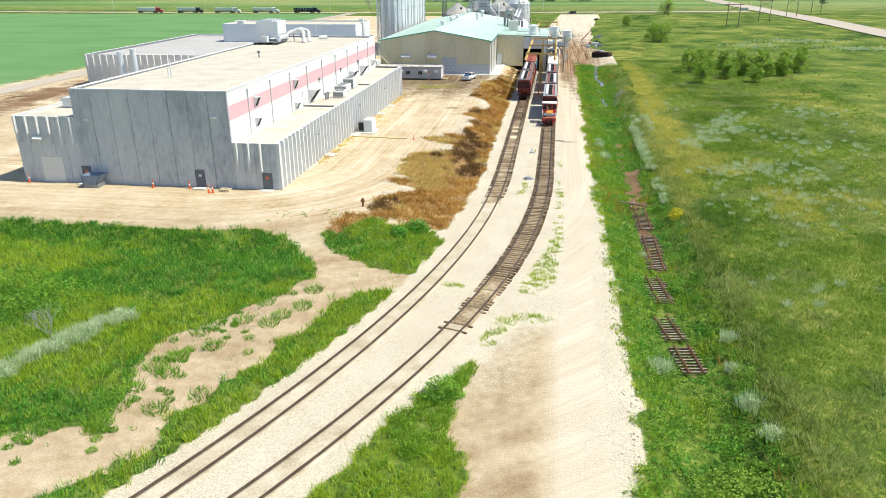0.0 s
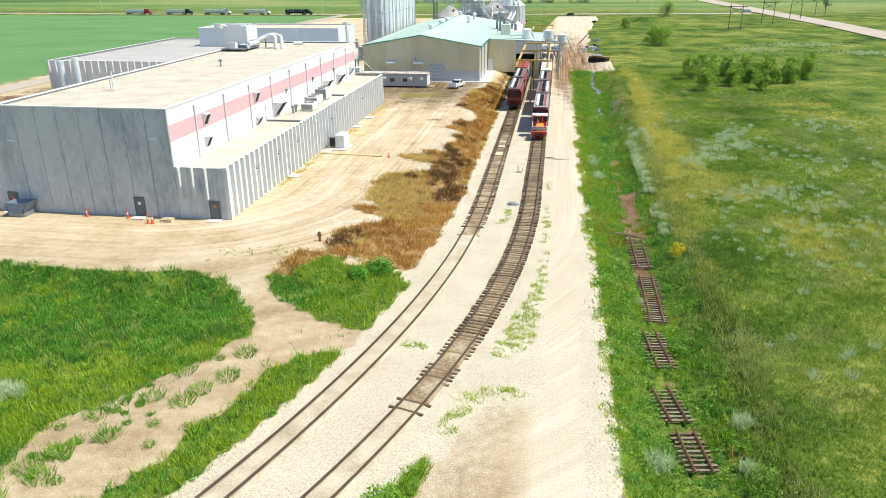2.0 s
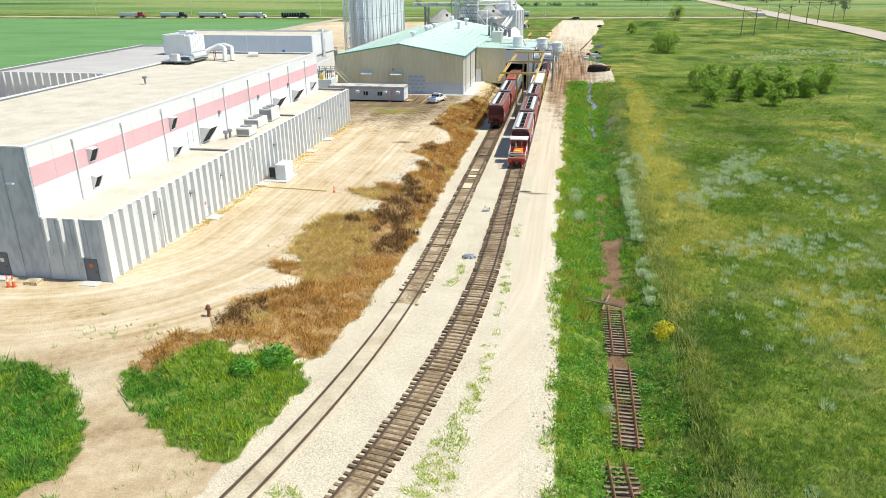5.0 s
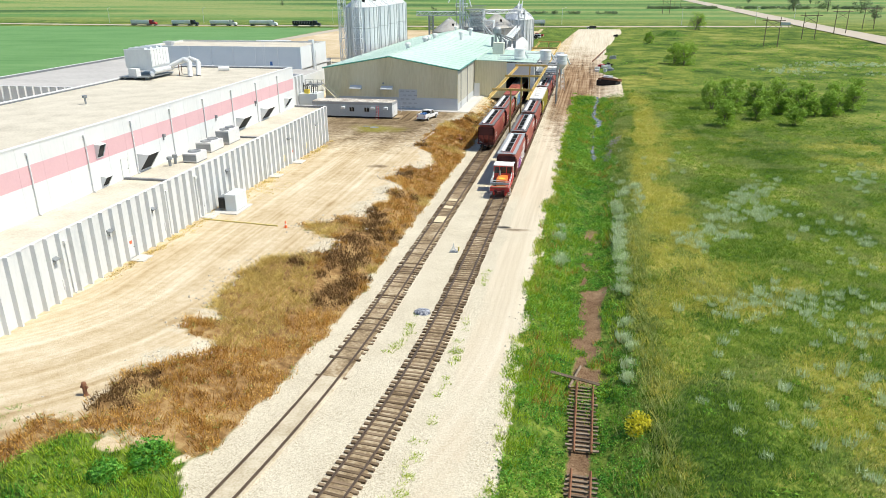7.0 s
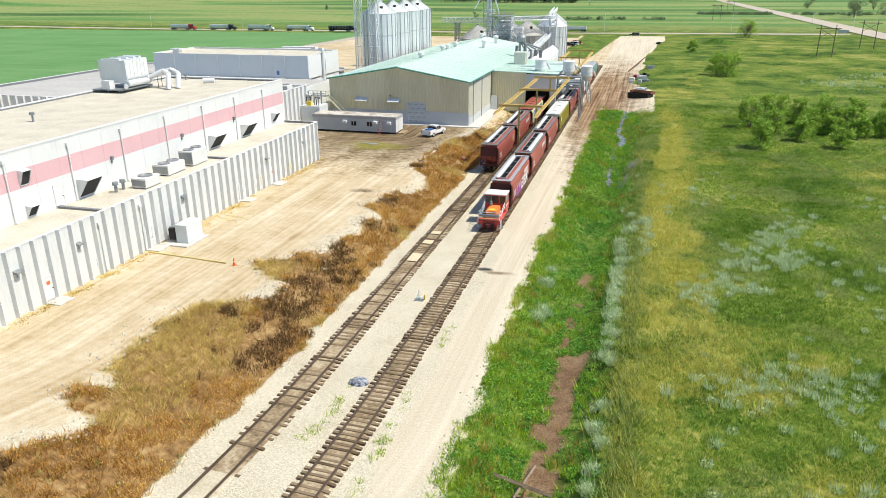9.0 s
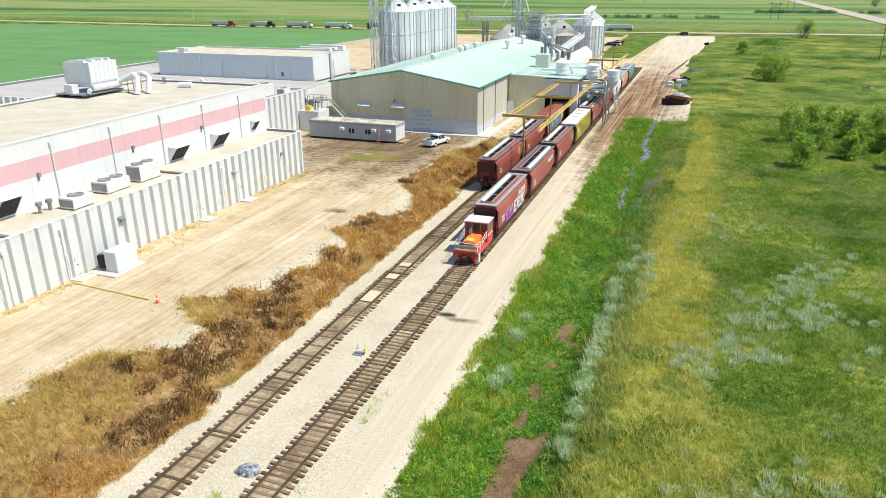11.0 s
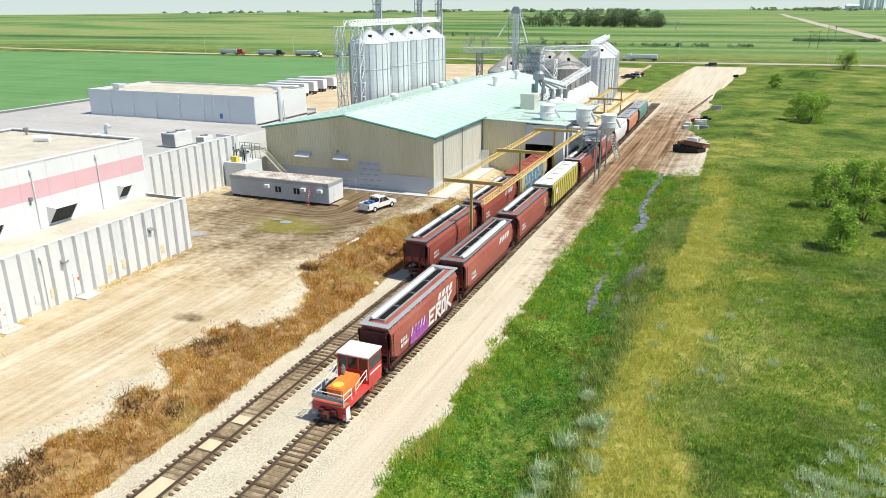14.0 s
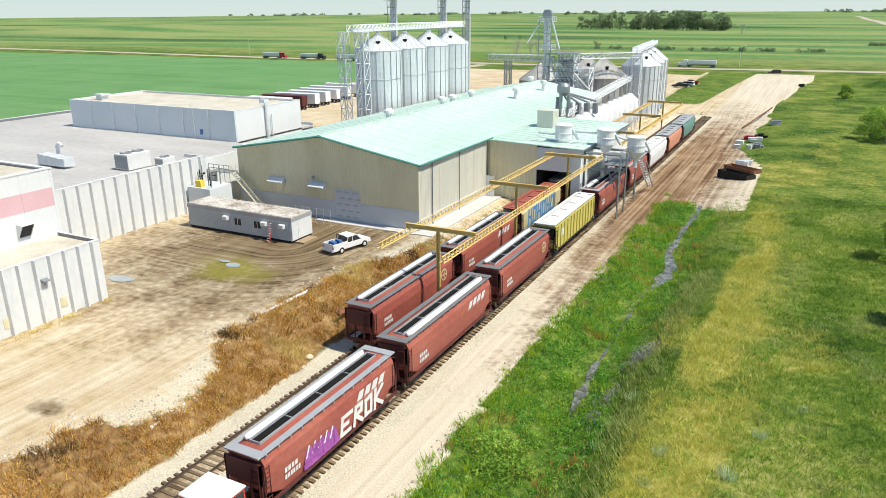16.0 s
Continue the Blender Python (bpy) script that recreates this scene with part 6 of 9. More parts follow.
stuff("ballast_grass", [leaves(pts, rng.uniform(0.12, 0.3, len(pts)), 8, 0.06, 0.7), blades(pts, np.where(pts[:, 1] < 49, 0.55, 0.3), 0.32, 14, 0.026, 0.8)], "leaf_fresh", "patchy yellow-green grass growing through the ballast")


# dry weeds on the bank
def bank_kind(x, y):
    """0 withered dark weeds, 1 straw grass, 2 rust-brown weeds."""
    v = 0.8 * wob(x, y, 0.35, 61) + 0.5 * wob(x, y, 0.9, 62)
    dark = smooth(2.6, 0.8, near_line(x, y, ((-11.8, 101), (-14.2, 109), (-12.8, 117), (-15.2, 124)), 2) + 2.2 * v) + smooth(2.2, 0.8, near_line(x, y, ((-20.3, 80.5), (-18.5, 82.5)), 2) + 2 * v)
    if dark > 0.5 or (v > 0.42 and y > 96):
        return 0
    straw_ = max(smooth(6.5, 4.5, math.hypot(x + 18.5, (y - 99) * 0.6) + 4 * v), smooth(3.2, 2.0, math.hypot(x + 18.5, y - 116.5) + 3 * v), smooth(0.15, 0.35, wob(x, y, 0.2, 63)))
    return 1 if straw_ > 0.5 else 2


pts = scatter(-26, -8.5, 66, 216, 6.5, lambda x, y, z: level(z[3], 0.3, 0.6) * (0.2 + 0.8 * clump(x, y, 130, -0.35, -0.05, 0.4)) * (1 if y < 195 else 0.4))
kinds = np.array([bank_kind(p[0], p[1]) for p in pts])
a, c = pts[kinds == 2], pts[kinds == 1]
stuff("dry_weeds", [blades(a, rng.uniform(0.45, 0.9, len(a)), 0.4, 9, 0.028, 0.55), leaves(a, rng.uniform(0.25, 0.55, len(a)), 13, 0.075, 1.0)], "leaf_brown", "rust-brown dead weeds on the bank")
stuff("straw_grass", [blades(c, rng.uniform(0.4, 0.75, len(c)), 0.45, 20, 0.024, 1.0)], "leaf_straw", "flattened straw-coloured dry grass on the bank")
a = pts[kinds == 0]
stuff("dark_weeds", [leaves(a, rng.uniform(0.35, 0.7, len(a)), 15, 0.085, 1.1), blades(a, rng.uniform(0.6, 1.0, len(a)), 0.4, 7, 0.026, 0.5)], "leaf_dark", "dark withered weeds on the bank")
a = pts[(kinds == 2) & (rng.uniform(0, 1, len(pts)) < 0.10)]
stuff("bank_sprigs", [leaves(a, 0.35, 14, 0.08, 0.9)], "leaf_olive", "olive-green sprigs among the dead weeds")
# meadow
pts = scatter(14.5, 64, 18, 240, 8.0, lambda x, y, z: (1 - z[2]) * (1 - z[1]) * (1 - 0.55 * level(y, 130, 240)) * (1 - 0.65 * level(x, 34, 56)))
kinds = np.array([2 if q_ < level(zones(x, y)[4], 0.15, 0.75) else (1 if patch(x, y, 141, 0.16) > 0.16 else 0) for (x, y, _), q_ in zip(pts, rng.uniform(0, 1, len(pts)))])
for k, (name, mt, lab, h0, h1) in enumerate((("meadow_grass", "leaf_meadow", "rough green meadow grass", 0.2, 0.5), ("olive_grass", "leaf_olive", "grey-olive grass tussocks in the meadow", 0.25, 0.5), ("yellow_grass", "leaf_seed", "pale yellow seeding grass on the slope", 0.3, 0.65))):
    a = pts[kinds == k]
    stuff(name, [blades(a, rng.uniform(h0, h1, len(a)), 0.38, 12, 0.03, 0.7)], mt, lab)
pts = scatter(20, 125, 40, 400, 0.16, lambda x, y, z: (1 - z[1]) * level(wob(x, y, 0.05, 71) + 0.5 * wob(x, y, 0.3, 72), -0.05, 0.3))
stuff("meadow_forbs", [leaves(pts, rng.uniform(0.25, 0.7, len(pts)), 16, 0.13, 0.5)], "leaf_green", "darker broadleaf clumps dotted over the meadow")
pts = scatter(18, 60, 40, 220, 0.10, lambda x, y, z: (1 - z[1]) * level(patch(x, y, 144, 0.1), 0.1, 0.3))
stuff("yellow_forbs", [leaves(pts, rng.uniform(0.25, 0.6, len(pts)), 18, 0.09, 0.6)], "leaf_fresh", "bright yellow-green forbs dotted over the meadow")
# sage drifts in the meadow
spots = []
for cx, cy, rx, ry, n in ((31.4, 139.4, 3.2, 4.0, 38), (32.8, 133.4, 3, 2.6, 30), (29.2, 134.5, 3, 3, 22), (27.3, 131, 2, 2, 14), (25, 125.6, 1.8, 2.2, 18), (22.9, 123, 1.5, 2.6, 16), (27.6, 124.8, 1.5, 1.6, 9), (23.8, 120.2, 1.2, 1.2, 7), (31.5, 107, 6, 6, 46), (25.5, 105.4, 4, 4, 22), (34, 96, 8, 9, 40), (27, 88, 7, 8, 24), (36, 147, 5, 7, 22), (53, 155, 8, 8, 36), (72, 288, 10, 10, 60), (93, 308, 16, 6, 110), (106, 280, 14, 6, 90), (24, 66, 7, 9, 12), (44, 128, 12, 14, 50), (17.8, 138, 0.8, 8, 16), (22, 160, 10, 14, 14)):
    for _ in range(n):
        x, y = cx + rx * rng.normal() * 0.55, cy + ry * rng.normal() * 0.55
        spots.append((x, y, height(x, y)))
spots = np.array(spots)
stuff("sage_drift", [blades(spots, rng.uniform(0.35, 0.95, len(spots)), 0.42, 46, 0.04, 0.35), leaves(spots, rng.uniform(0.2, 0.5, len(spots)), 16, 0.09, 1.3)], "leaf_sage", "silvery grey-green sage clumps in the meadow")


def bush_mesh(name, r, h, n, size, material_):
    tris = [leaves(np.array([(0, 0, 0.15)]), np.array([r]), n, size, h / r)]
    for _ in range(5):
        a = rng.uniform(0, 6.28)
        tris.append(leaves(np.array([(0.6 * r * math.cos(a), 0.6 * r * math.sin(a), 0.1)]), np.array([r * rng.uniform(0.4, 0.65)]), n // 4, size, h / r))
    return tri_mesh(name, np.concatenate(tris), material_)


def sage_mesh(r):
    """A spiky bush of upright silvery shoots over a leafy base."""
    shoots = np.array([(0.6 * r * rng.normal() * 0.6, 0.6 * r * rng.normal() * 0.6, 0.0) for _ in range(26)])
    return tri_mesh("sagebrush", np.concatenate([blades(shoots, rng.uniform(0.7, 1.25, 26), 0.3, 14, 0.035, 0.45), leaves(np.array([(0, 0, 0.1)]), np.array([r * 0.85]), 230, 0.08, 0.9)]), "leaf_sage")


sages = [sage_mesh(0.95) for _ in range(4)]
row = [(15.3, 55.0), (14.7, 50.6), (15.3, 41.6), (14.7, 45.6), (9.2, 50.7), (8.3, 116.3), (8.6, 118.0), (8.1, 124.2), (8.2, 127.9), (10.5, 75.4)]
row += [(15.3 + 0.25 * (i % 3 - 1), yy) for i, yy in enumerate((92.6, 94.5, 97.2, 99.3, 102, 108.5, 110, 111.6, 113.4, 115, 116.8, 118.2, 119.4, 120.6, 122, 123.2, 124.4, 125.8, 127.4, 129, 130.6, 132.4, 134.2, 136, 138))]
row += [(16.2, 141), (16.5, 143.7), (16.0, 147.9), (17.6, 143.3)]
for k, (x, y) in enumerate(row):
    ob = new("sagebrush", sages[k % 4])
    s = rng.uniform(0.75, 1.2)
    ob.location, ob.scale, ob.rotation_euler = (x, y, height(x, y) - 0.05), (s, s, s * rng.uniform(0.85, 1.2)), (0, 0, rng.uniform(0, 6))
    tagged(ob, "silvery grey-green sagebrush on the ditch edge", "bush", "sagebrush row")
for i in range(34):
    q = i / 33
    x, y = -36.2 - 4.2 * q + rng.uniform(-1.0, 1.0), 50.5 - 10.5 * q + rng.uniform(-1.0, 1.0)
    ob = new("sagebrush", sages[i % 4])
    s = rng.uniform(0.7, 1.1)
    ob.location, ob.scale, ob.rotation_euler = (x, y, height(x, y) - 0.05), (s, s, s), (0, 0, rng.uniform(0, 6))
    tagged(ob, "silvery grey-green sagebrush beside the weeds", "bush", "sagebrush drift")
for name, x, y, r, h, mt, lab in (("flowering_bush", 15.5, 85.8, 1.1, 1.3, "leaf_yellow", "bush thick with bright yellow flowers"), ("shrub", 9.6, 158.0, 2.6, 2.3, "leaf_tree", "dark green rounded shrub in the ditch"), ("shrub", 9.8, 171.0, 1.2, 1.1, "leaf_green", "small dark green shrub in the ditch"), ("shrub", 12.6, 36.0, 3.3, 2.0, "leaf_tree", "broad grey-green willow shrub in the ditch"), ("shrub", -14.8, 75.8, 1.5, 1.4, "leaf_lush", "dark green leafy shrub on the bank foot"), ("shrub", -16.6, 73.8, 1.1, 1.0, "leaf_lush", "dark green leafy shrub on the bank foot"), ("shrub", -6.9, 43.4, 1.5, 1.3, "leaf_green", "dark leafy weed bush beside the track"), ("shrub", -44.0, 52.0, 3.6, 2.6, "leaf_green", "dark green reed-like thicket in the hollow"), ("shrub", -49.0, 54.0, 3.8, 2.8, "leaf_green", "dark green reed-like thicket in the hollow"), ("shrub", 12.6, 66.0, 1.0, 0.9, "leaf_green", "dark leafy clump over the old ties")):
    ob = new(name, bush_mesh(name, r, h, int(420 * r), 0.13, mt))
    ob.location = (x, y, height(x, y) - 0.15)
    tagged(ob, lab, "bush")


def branches(bm, base, direction, length, radius, depth, tips, gen):
    end = Vector(base) + Vector(direction).normalized() * length
    rod(bm, base, end, radius, radius * 0.6, 6 if depth > 1 else 4, caps=False)
    tips.append(end)
    if depth:
        for _ in range(3):
            d = Vector(direction).normalized() + Vector((gen.uniform(-0.8, 0.8), gen.uniform(-0.8, 0.8), gen.uniform(-0.1, 0.6)))
            s = Vector(base).lerp(end, gen.uniform(0.55, 1.0))
            branches(bm, s, d, length * gen.uniform(0.55, 0.75), radius * 0.55, depth - 1, tips, gen)


def tree(x, y, h, spread, mt, label, seed, group, per_tip=26, size=0.22, name="tree"):
    """A bushy tree: several stems from the ground, leaf clumps from knee height to an uneven top."""
    gen = random.Random(seed)
    g2 = np.random.default_rng(seed)
    t = thing(name, label, "tree", (x, y, height(x, y) - 0.1), group=group)
    bm, tips = B(), []
    for k in range(4):
        branches(bm, (gen.uniform(-0.4, 0.4), gen.uniform(-0.4, 0.4), 0), (gen.uniform(-0.4, 0.4) * spread, gen.uniform(-0.4, 0.4) * spread, 1), h * 0.42, h * 0.018, 2, tips, gen)
    part("trunk", bm, "bark", t)
    n_ = 40
    zf = g2.uniform(0.06, 0.9, n_)
    rad = h * 0.44 * spread * np.sqrt(np.clip(1.15 - zf, 0, 1)) * np.sqrt(g2.uniform(0, 1, n_))
    an = g2.uniform(0, 6.283, n_)
    c = np.stack([rad * np.cos(an), rad * np.sin(an), h * zf], 1)
    c[:6, 2] += h * 0.08
    crown = new("crown", tri_mesh("crown", leaves(c, g2.uniform(0.10, 0.19, n_) * h, per_tip * 2, size, 1.0, 0.8), mt))
    crown.parent = t
    return t


def meadow_tree(x, y, h, seed):
    return tree(x, y, h, 1.0, "leaf_tree", "young bushy green tree standing in the meadow", seed, "meadow trees", 30, 0.20)


for i, (x, y, h) in enumerate(((36.8, 193, 5.4), (37.2, 213, 6.4), (41.2, 221, 6.2), (45.0, 225, 5.4), (41.0, 207, 5.2), (50.6, 196, 4.6), (48.5, 212, 4.6), (47.5, 220, 5.6), (52.5, 222, 6.0), (55.8, 212, 5.2), (58, 220, 5.8), (61.5, 214, 5.0), (64.3, 219, 6.0), (67, 215, 5.4), (70, 225, 6.2), (54, 216, 4.6), (37.3, 302, 7.0), (40.2, 298, 7.0), (42.6, 304, 7.5), (39, 309, 6.5), (62.7, 460, 10), (65, 464, 9), (33.8, 378, 5.0), (44.8, 201, 4.4), (46.5, 206, 4.0), (56.5, 206, 4.2), (61, 208, 4.6), (51, 208, 3.8))):
    meadow_tree(x, y, h, 100 + i)
for i, (x, y, h) in enumerate(((-40.2, 46.5, 3.4),)):
    gen = random.Random(5)
    bm, tips = B(), []
    for k in range(6):
        branches(bm, (0, 0, 0), (gen.uniform(-0.6, 0.6), gen.uniform(-0.6, 0.6), 1), 1.4, 0.035, 3, tips, gen)
    ob = single("dead_shrub", bm, "dead_wood", "bare grey dead shrub among the weeds", "bush")
    ob.location = (x, y, height(x, y))

# ---- grain plant ----
def lattice(bm, x, y, z0, z1, w, bay, bar=0.12, d=None):
    """A braced four-legged tower."""
    d = d or w
    n = max(1, round((z1 - z0) / bay))
    cs = [(x - w / 2, y - d / 2), (x + w / 2, y - d / 2), (x + w / 2, y + d / 2), (x - w / 2, y + d / 2)]
    for cx, cy in cs:
        beam(bm, (cx, cy, z0), (cx, cy, z1), bar * 1.4)
    for k in range(n):
        a, c = z0 + (z1 - z0) * k / n, z0 + (z1 - z0) * (k + 1) / n
        for i in range(4):
            p, q = cs[i], cs[(i + 1) % 4]
            beam(bm, (*p, c), (*q, c), bar)
            beam(bm, (*p, a), (*q, c), bar * 0.8)
            beam(bm, (*q, a), (*p, c), bar * 0.8)


def truss_walk(bm, a, b, w, h, bay, bar=0.1):
    """A braced catwalk with rails between two points along y or x."""
    a, b = Vector(a), Vector(b)
    d = (b - a).normalized()
    s = Vector((0, 0, 1)).cross(d).normalized() * w / 2
    n = max(1, round((b - a).length / bay))
    up = Vector((0, 0, h))
    for sg in (-1, 1):
        beam(bm, a + sg * s, b + sg * s, bar * 1.3)
        beam(bm, a + sg * s + up, b + sg * s + up, bar)
        for k in range(n + 1):
            p = a.lerp(b, k / n) + sg * s
            beam(bm, p, p + up, bar * 0.8)
            if k < n:
                beam(bm, p, a.lerp(b, (k + 1) / n) + sg * s + up, bar * 0.7)
    for k in range(n + 1):
        p = a.lerp(b, k / n)
        beam(bm, p - s, p + s, bar * 0.8)
        if k < n:
            q = a.lerp(b, (k + 1) / n)
            beam(bm, p - s, q + s, bar * 0.6)


def silo(x, y, r, z1, cone, label, group, seams=20, z0=YARD, legs=False, body="galvanised"):
    t = thing("grain_silo" if not legs else "hopper_bin", label, "silo", (x, y, 0), group=group)
    bm = B()
    prof = [(r, z0 - 0.2)]
    nring = max(2, int((z1 - z0) / 1.1))
    for k in range(nring):
        a, c = z0 + (z1 - z0) * k / nring, z0 + (z1 - z0) * (k + 1) / nring
        prof += [(r, a + 0.02), (r + 0.02, (a + c) / 2), (r, c - 0.02)]
    lathe(bm, prof, seg=40)
    part("shell", bm, body, t, smooth=False)
    bm = B()
    lathe(bm, [(r + 0.12, z1 - 0.05), (0.55, z1 + cone), (0.55, z1 + cone + 0.35), (0.2, z1 + cone + 0.4)], seg=40)
    rf = part("roof", bm, body, t, "conical galvanised roof")
    bm = B()
    for k in range(seams):
        a = math.tau * k / seams
        u = Vector((math.cos(a), math.sin(a), 0))
        beam(bm, u * (r + 0.1) + Vector((0, 0, z1 + 0.02)), u * 0.6 + Vector((0, 0, z1 + cone + 0.02)), 0.06)
    part("roof_rib", bm, "silo_seam", rf)
    bm = B()
    beam(bm, (0, 0, z0), (0, 0, z1), 0.12)
    me = mesh_of("stiffener", bm, "silo_seam")
    for k in range(seams):
        a = math.tau * (k + 0.5) / seams
        piece("stiffener", me, t, ((r + 0.07) * math.cos(a), (r + 0.07) * math.sin(a), 0))
    bm = B()
    lathe(bm, [(r + 0.09, z1 * 0.72 + 0.45), (r + 0.13, z1 * 0.72 + 0.5), (r + 0.09, z1 * 0.72 + 0.55)], seg=40)
    part("wind_ring", bm, "silo_seam", t)
    bm = B()
    u = Vector((math.cos(-1.0), math.sin(-1.0), 0)) * r * 0.55
    box(bm, u.x - 0.35, u.x + 0.35, u.y - 0.35, u.y + 0.35, z1 + cone * 0.4, z1 + cone * 0.62)
    part("roof_vent", bm, "black_metal", rf)
    return t


for y in (245.0, 255.6, 266.2, 276.8):
    silo(-54.2, y, 4.65, 21.4, 2.9, "tall galvanised grain silo with a conical roof, one in a row", "silo row")
ct = thing("conveyor_tower", "galvanised lattice tower at the end of the silo row", "tower", (0, 0, 0))
bm = B()
lattice(bm, -53.2, 237.6, YARD, 25.0, 2.0, 2.9)
part("frame", bm, "galvanised", ct)
bm = B()
lattice(bm, -57.4, 237.6, YARD, 25.0, 1.6, 2.9, 0.1)
part("frame", bm, "galvanised", ct)
cw = thing("silo_catwalk", "galvanised conveyor bridge with rails over the silo roofs", "conveyor", (0, 0, 0))
bm = B()
truss_walk(bm, (-54.2, 235.4, 25.1), (-54.2, 284.0, 25.1), 1.6, 1.2, 1.4)
part("truss", bm, "galvanised", cw)
bm = B()
box(bm, -54.6, -53.8, 235.6, 283.5, 25.2, 25.7)
part("conveyor", bm, "galvanised", cw)
for y in (245.0, 255.6, 266.2, 276.8):
    bm = B()
    rod(bm, (-54.2, y, 25.2), (-54.2, y, 24.4), 0.25)
    part("spout", bm, "galv_dark", cw)


def leg_tower(x, y, z1, label, w=1.0, head=True, arm=True):
    t = thing("bucket_elevator", label, "elevator", (0, 0, 0), group="bucket elevators")
    bm = B()
    for s in (-0.45, 0.45):
        box(bm, x + s - 0.28, x + s + 0.28, y - 0.3, y + 0.3, YARD, z1)
    part("leg", bm, "galvanised", t)
    bm = B()
    n = int((z1 - 4) / 1.5)
    for s in (-1, 1):
        beam(bm, (x + s * w, y - w, YARD), (x + s * w, y - w, z1 - 1), 0.12)
    for k in range(n):
        a = 4 + 1.5 * k
        beam(bm, (x - w, y - w, a), (x + w, y - w, a), 0.07)
        beam(bm, (x - w, y - w, a), (x + w, y - w, a + 1.5), 0.06)
    part("ladder", bm, "galv_dark", t)
    for pz in (z1 - 1.2, z1 - 7.5):
        bm = B()
        box(bm, x - 1.7, x + 1.7, y - 1.5, y + 1.5, pz, pz + 0.12)
        for a in (-1.7, 1.7):
            for h in (0.6, 1.1):
                beam(bm, (x + a, y - 1.5, pz + h), (x + a, y + 1.5, pz + h), 0.06)
                beam(bm, (x - 1.7, y + a * 0.88, pz + h), (x + 1.7, y + a * 0.88, pz + h), 0.06)
            for b_ in (-1.5, 0, 1.5):
                beam(bm, (x + a, y + b_, pz), (x + a, y + b_, pz + 1.1), 0.06)
        part("platform", bm, "galvanised", t)
    if head:
        bm = B()
        prism(bm, [(x - 1.1, z1 - 0.3), (x + 1.1, z1 - 0.3), (x + 1.1, z1 + 0.7), (x + 0.6, z1 + 1.5), (x - 0.6, z1 + 1.5), (x - 1.1, z1 + 0.7)], "y", y - 0.5, y + 0.5)
        part("head", bm, "galv_dark", t)
    if arm:
        bm = B()
        rod(bm, (x + 0.9, y, z1), (x + 3.2, y, z1 - 7.5), 0.2)
        rod(bm, (x - 0.9, y, z1), (x - 4.0, y - 2.5, z1 - 6.0), 0.16)
        part("spout", bm, "galvanised", t)
    return t


leg_tower(-60.0, 261.0, 38.5, "tall galvanised bucket elevator rising between the silos")
leg_tower(-60.0, 285.0, 39.0, "tall galvanised bucket elevator rising over the silo roofs")
leg_tower(-60.0, 299.0, 40.5, "tall galvanised bucket elevator at the end of the silos")
leg_tower(-33.0, 286.0, 27.3, "heavy galvanised bucket elevator with a covered head and spouts", 1.5)
tw = thing("service_tower", "dense galvanised stair and pipe tower beside the elevator", "tower", (0, 0, 0))
for dx, dy, z1, w in ((3.2, 1.0, 19.0, 4.0), (6.5, 3.0, 15.5, 3.6), (2.0, 5.0, 16.5, 3.0)):
    bm = B()
    lattice(bm, -31.0 + dx, 286.0 + dy, YARD, z1, w, 2.4, 0.16)
    part("frame", bm, "galvanised", tw)
for z in (12.5, 14.8, 17.0, 19.0):
    bm = B()
    box(bm, -31.5, -25.5, 284.5, 290.5, z, z + 0.15)
    for a in (284.5, 290.5):
        beam(bm, (-31.5, a, z + 1.1), (-25.5, a, z + 1.1), 0.08)
        beam(bm, (-31.5, a, z + 0.6), (-25.5, a, z + 0.6), 0.06)
    part("platform", bm, "galv_dark", tw)
for k in range(7):
    bm = B()
    rod(bm, (-32.0 + 1.0 * k, 285.0, 18.5 - 0.6 * k), (-29.0 + 1.1 * k, 284.5 + 0.5 * k, 10.5), 0.22)
    part("pipe", bm, "galvanised", tw)
br = thing("conveyor_bridge", "long galvanised conveyor bridge joining the silos to the elevator", "conveyor", (0, 0, 0))
bm = B()
truss_walk(bm, (-49.0, 289.0, 17.0), (-32.0, 289.0, 17.0), 1.4, 1.3, 1.5, 0.12)
part("truss", bm, "galvanised", br)
bm = B()
lattice(bm, -44.0, 289.0, YARD, 17.0, 1.4, 2.4)
part("frame", bm, "galv_dark", br)
# round bins beyond the hall
for x, y, r, z1, cone, lab in ((-23.5, 302.0, 6.5, 12.6, 4.4, "wide dusty galvanised grain bin with a steep conical roof"), (-33.0, 318.0, 7.0, 12.0, 4.6, "wide galvanised grain bin behind the dusty one"), (-41.0, 306.0, 6.0, 11.0, 4.2, "wide galvanised grain bin by the elevator")):
    silo(x, y, r, z1, cone, lab, "wide bins", 28, body="galv_dusty")
for x, y in ((-17.0, 317.0), (-18.6, 329.5), (-20.2, 342.5)):
    silo(x, y, 5.2, 14.6, 3.8, "tall galvanised bin in a row beside the spur", "trackside bins", 24)
bb = thing("bin_catwalk", "galvanised conveyor bridge crossing the round bins", "conveyor", (0, 0, 0))
bm = B()
truss_walk(bm, (-31.0, 291.0, 17.4), (-14.0, 301.0, 17.4), 1.2, 1.2, 1.5, 0.12)
truss_walk(bm, (-15.5, 301.0, 18.6), (-19.5, 345.0, 18.8), 1.2, 1.2, 1.5, 0.12)
part("truss", bm, "galvanised", bb)
bm = B()
lattice(bm, -14.6, 300.0, YARD, 18.0, 2.2, 2.2, 0.13)
part("frame", bm, "galvanised", bb)
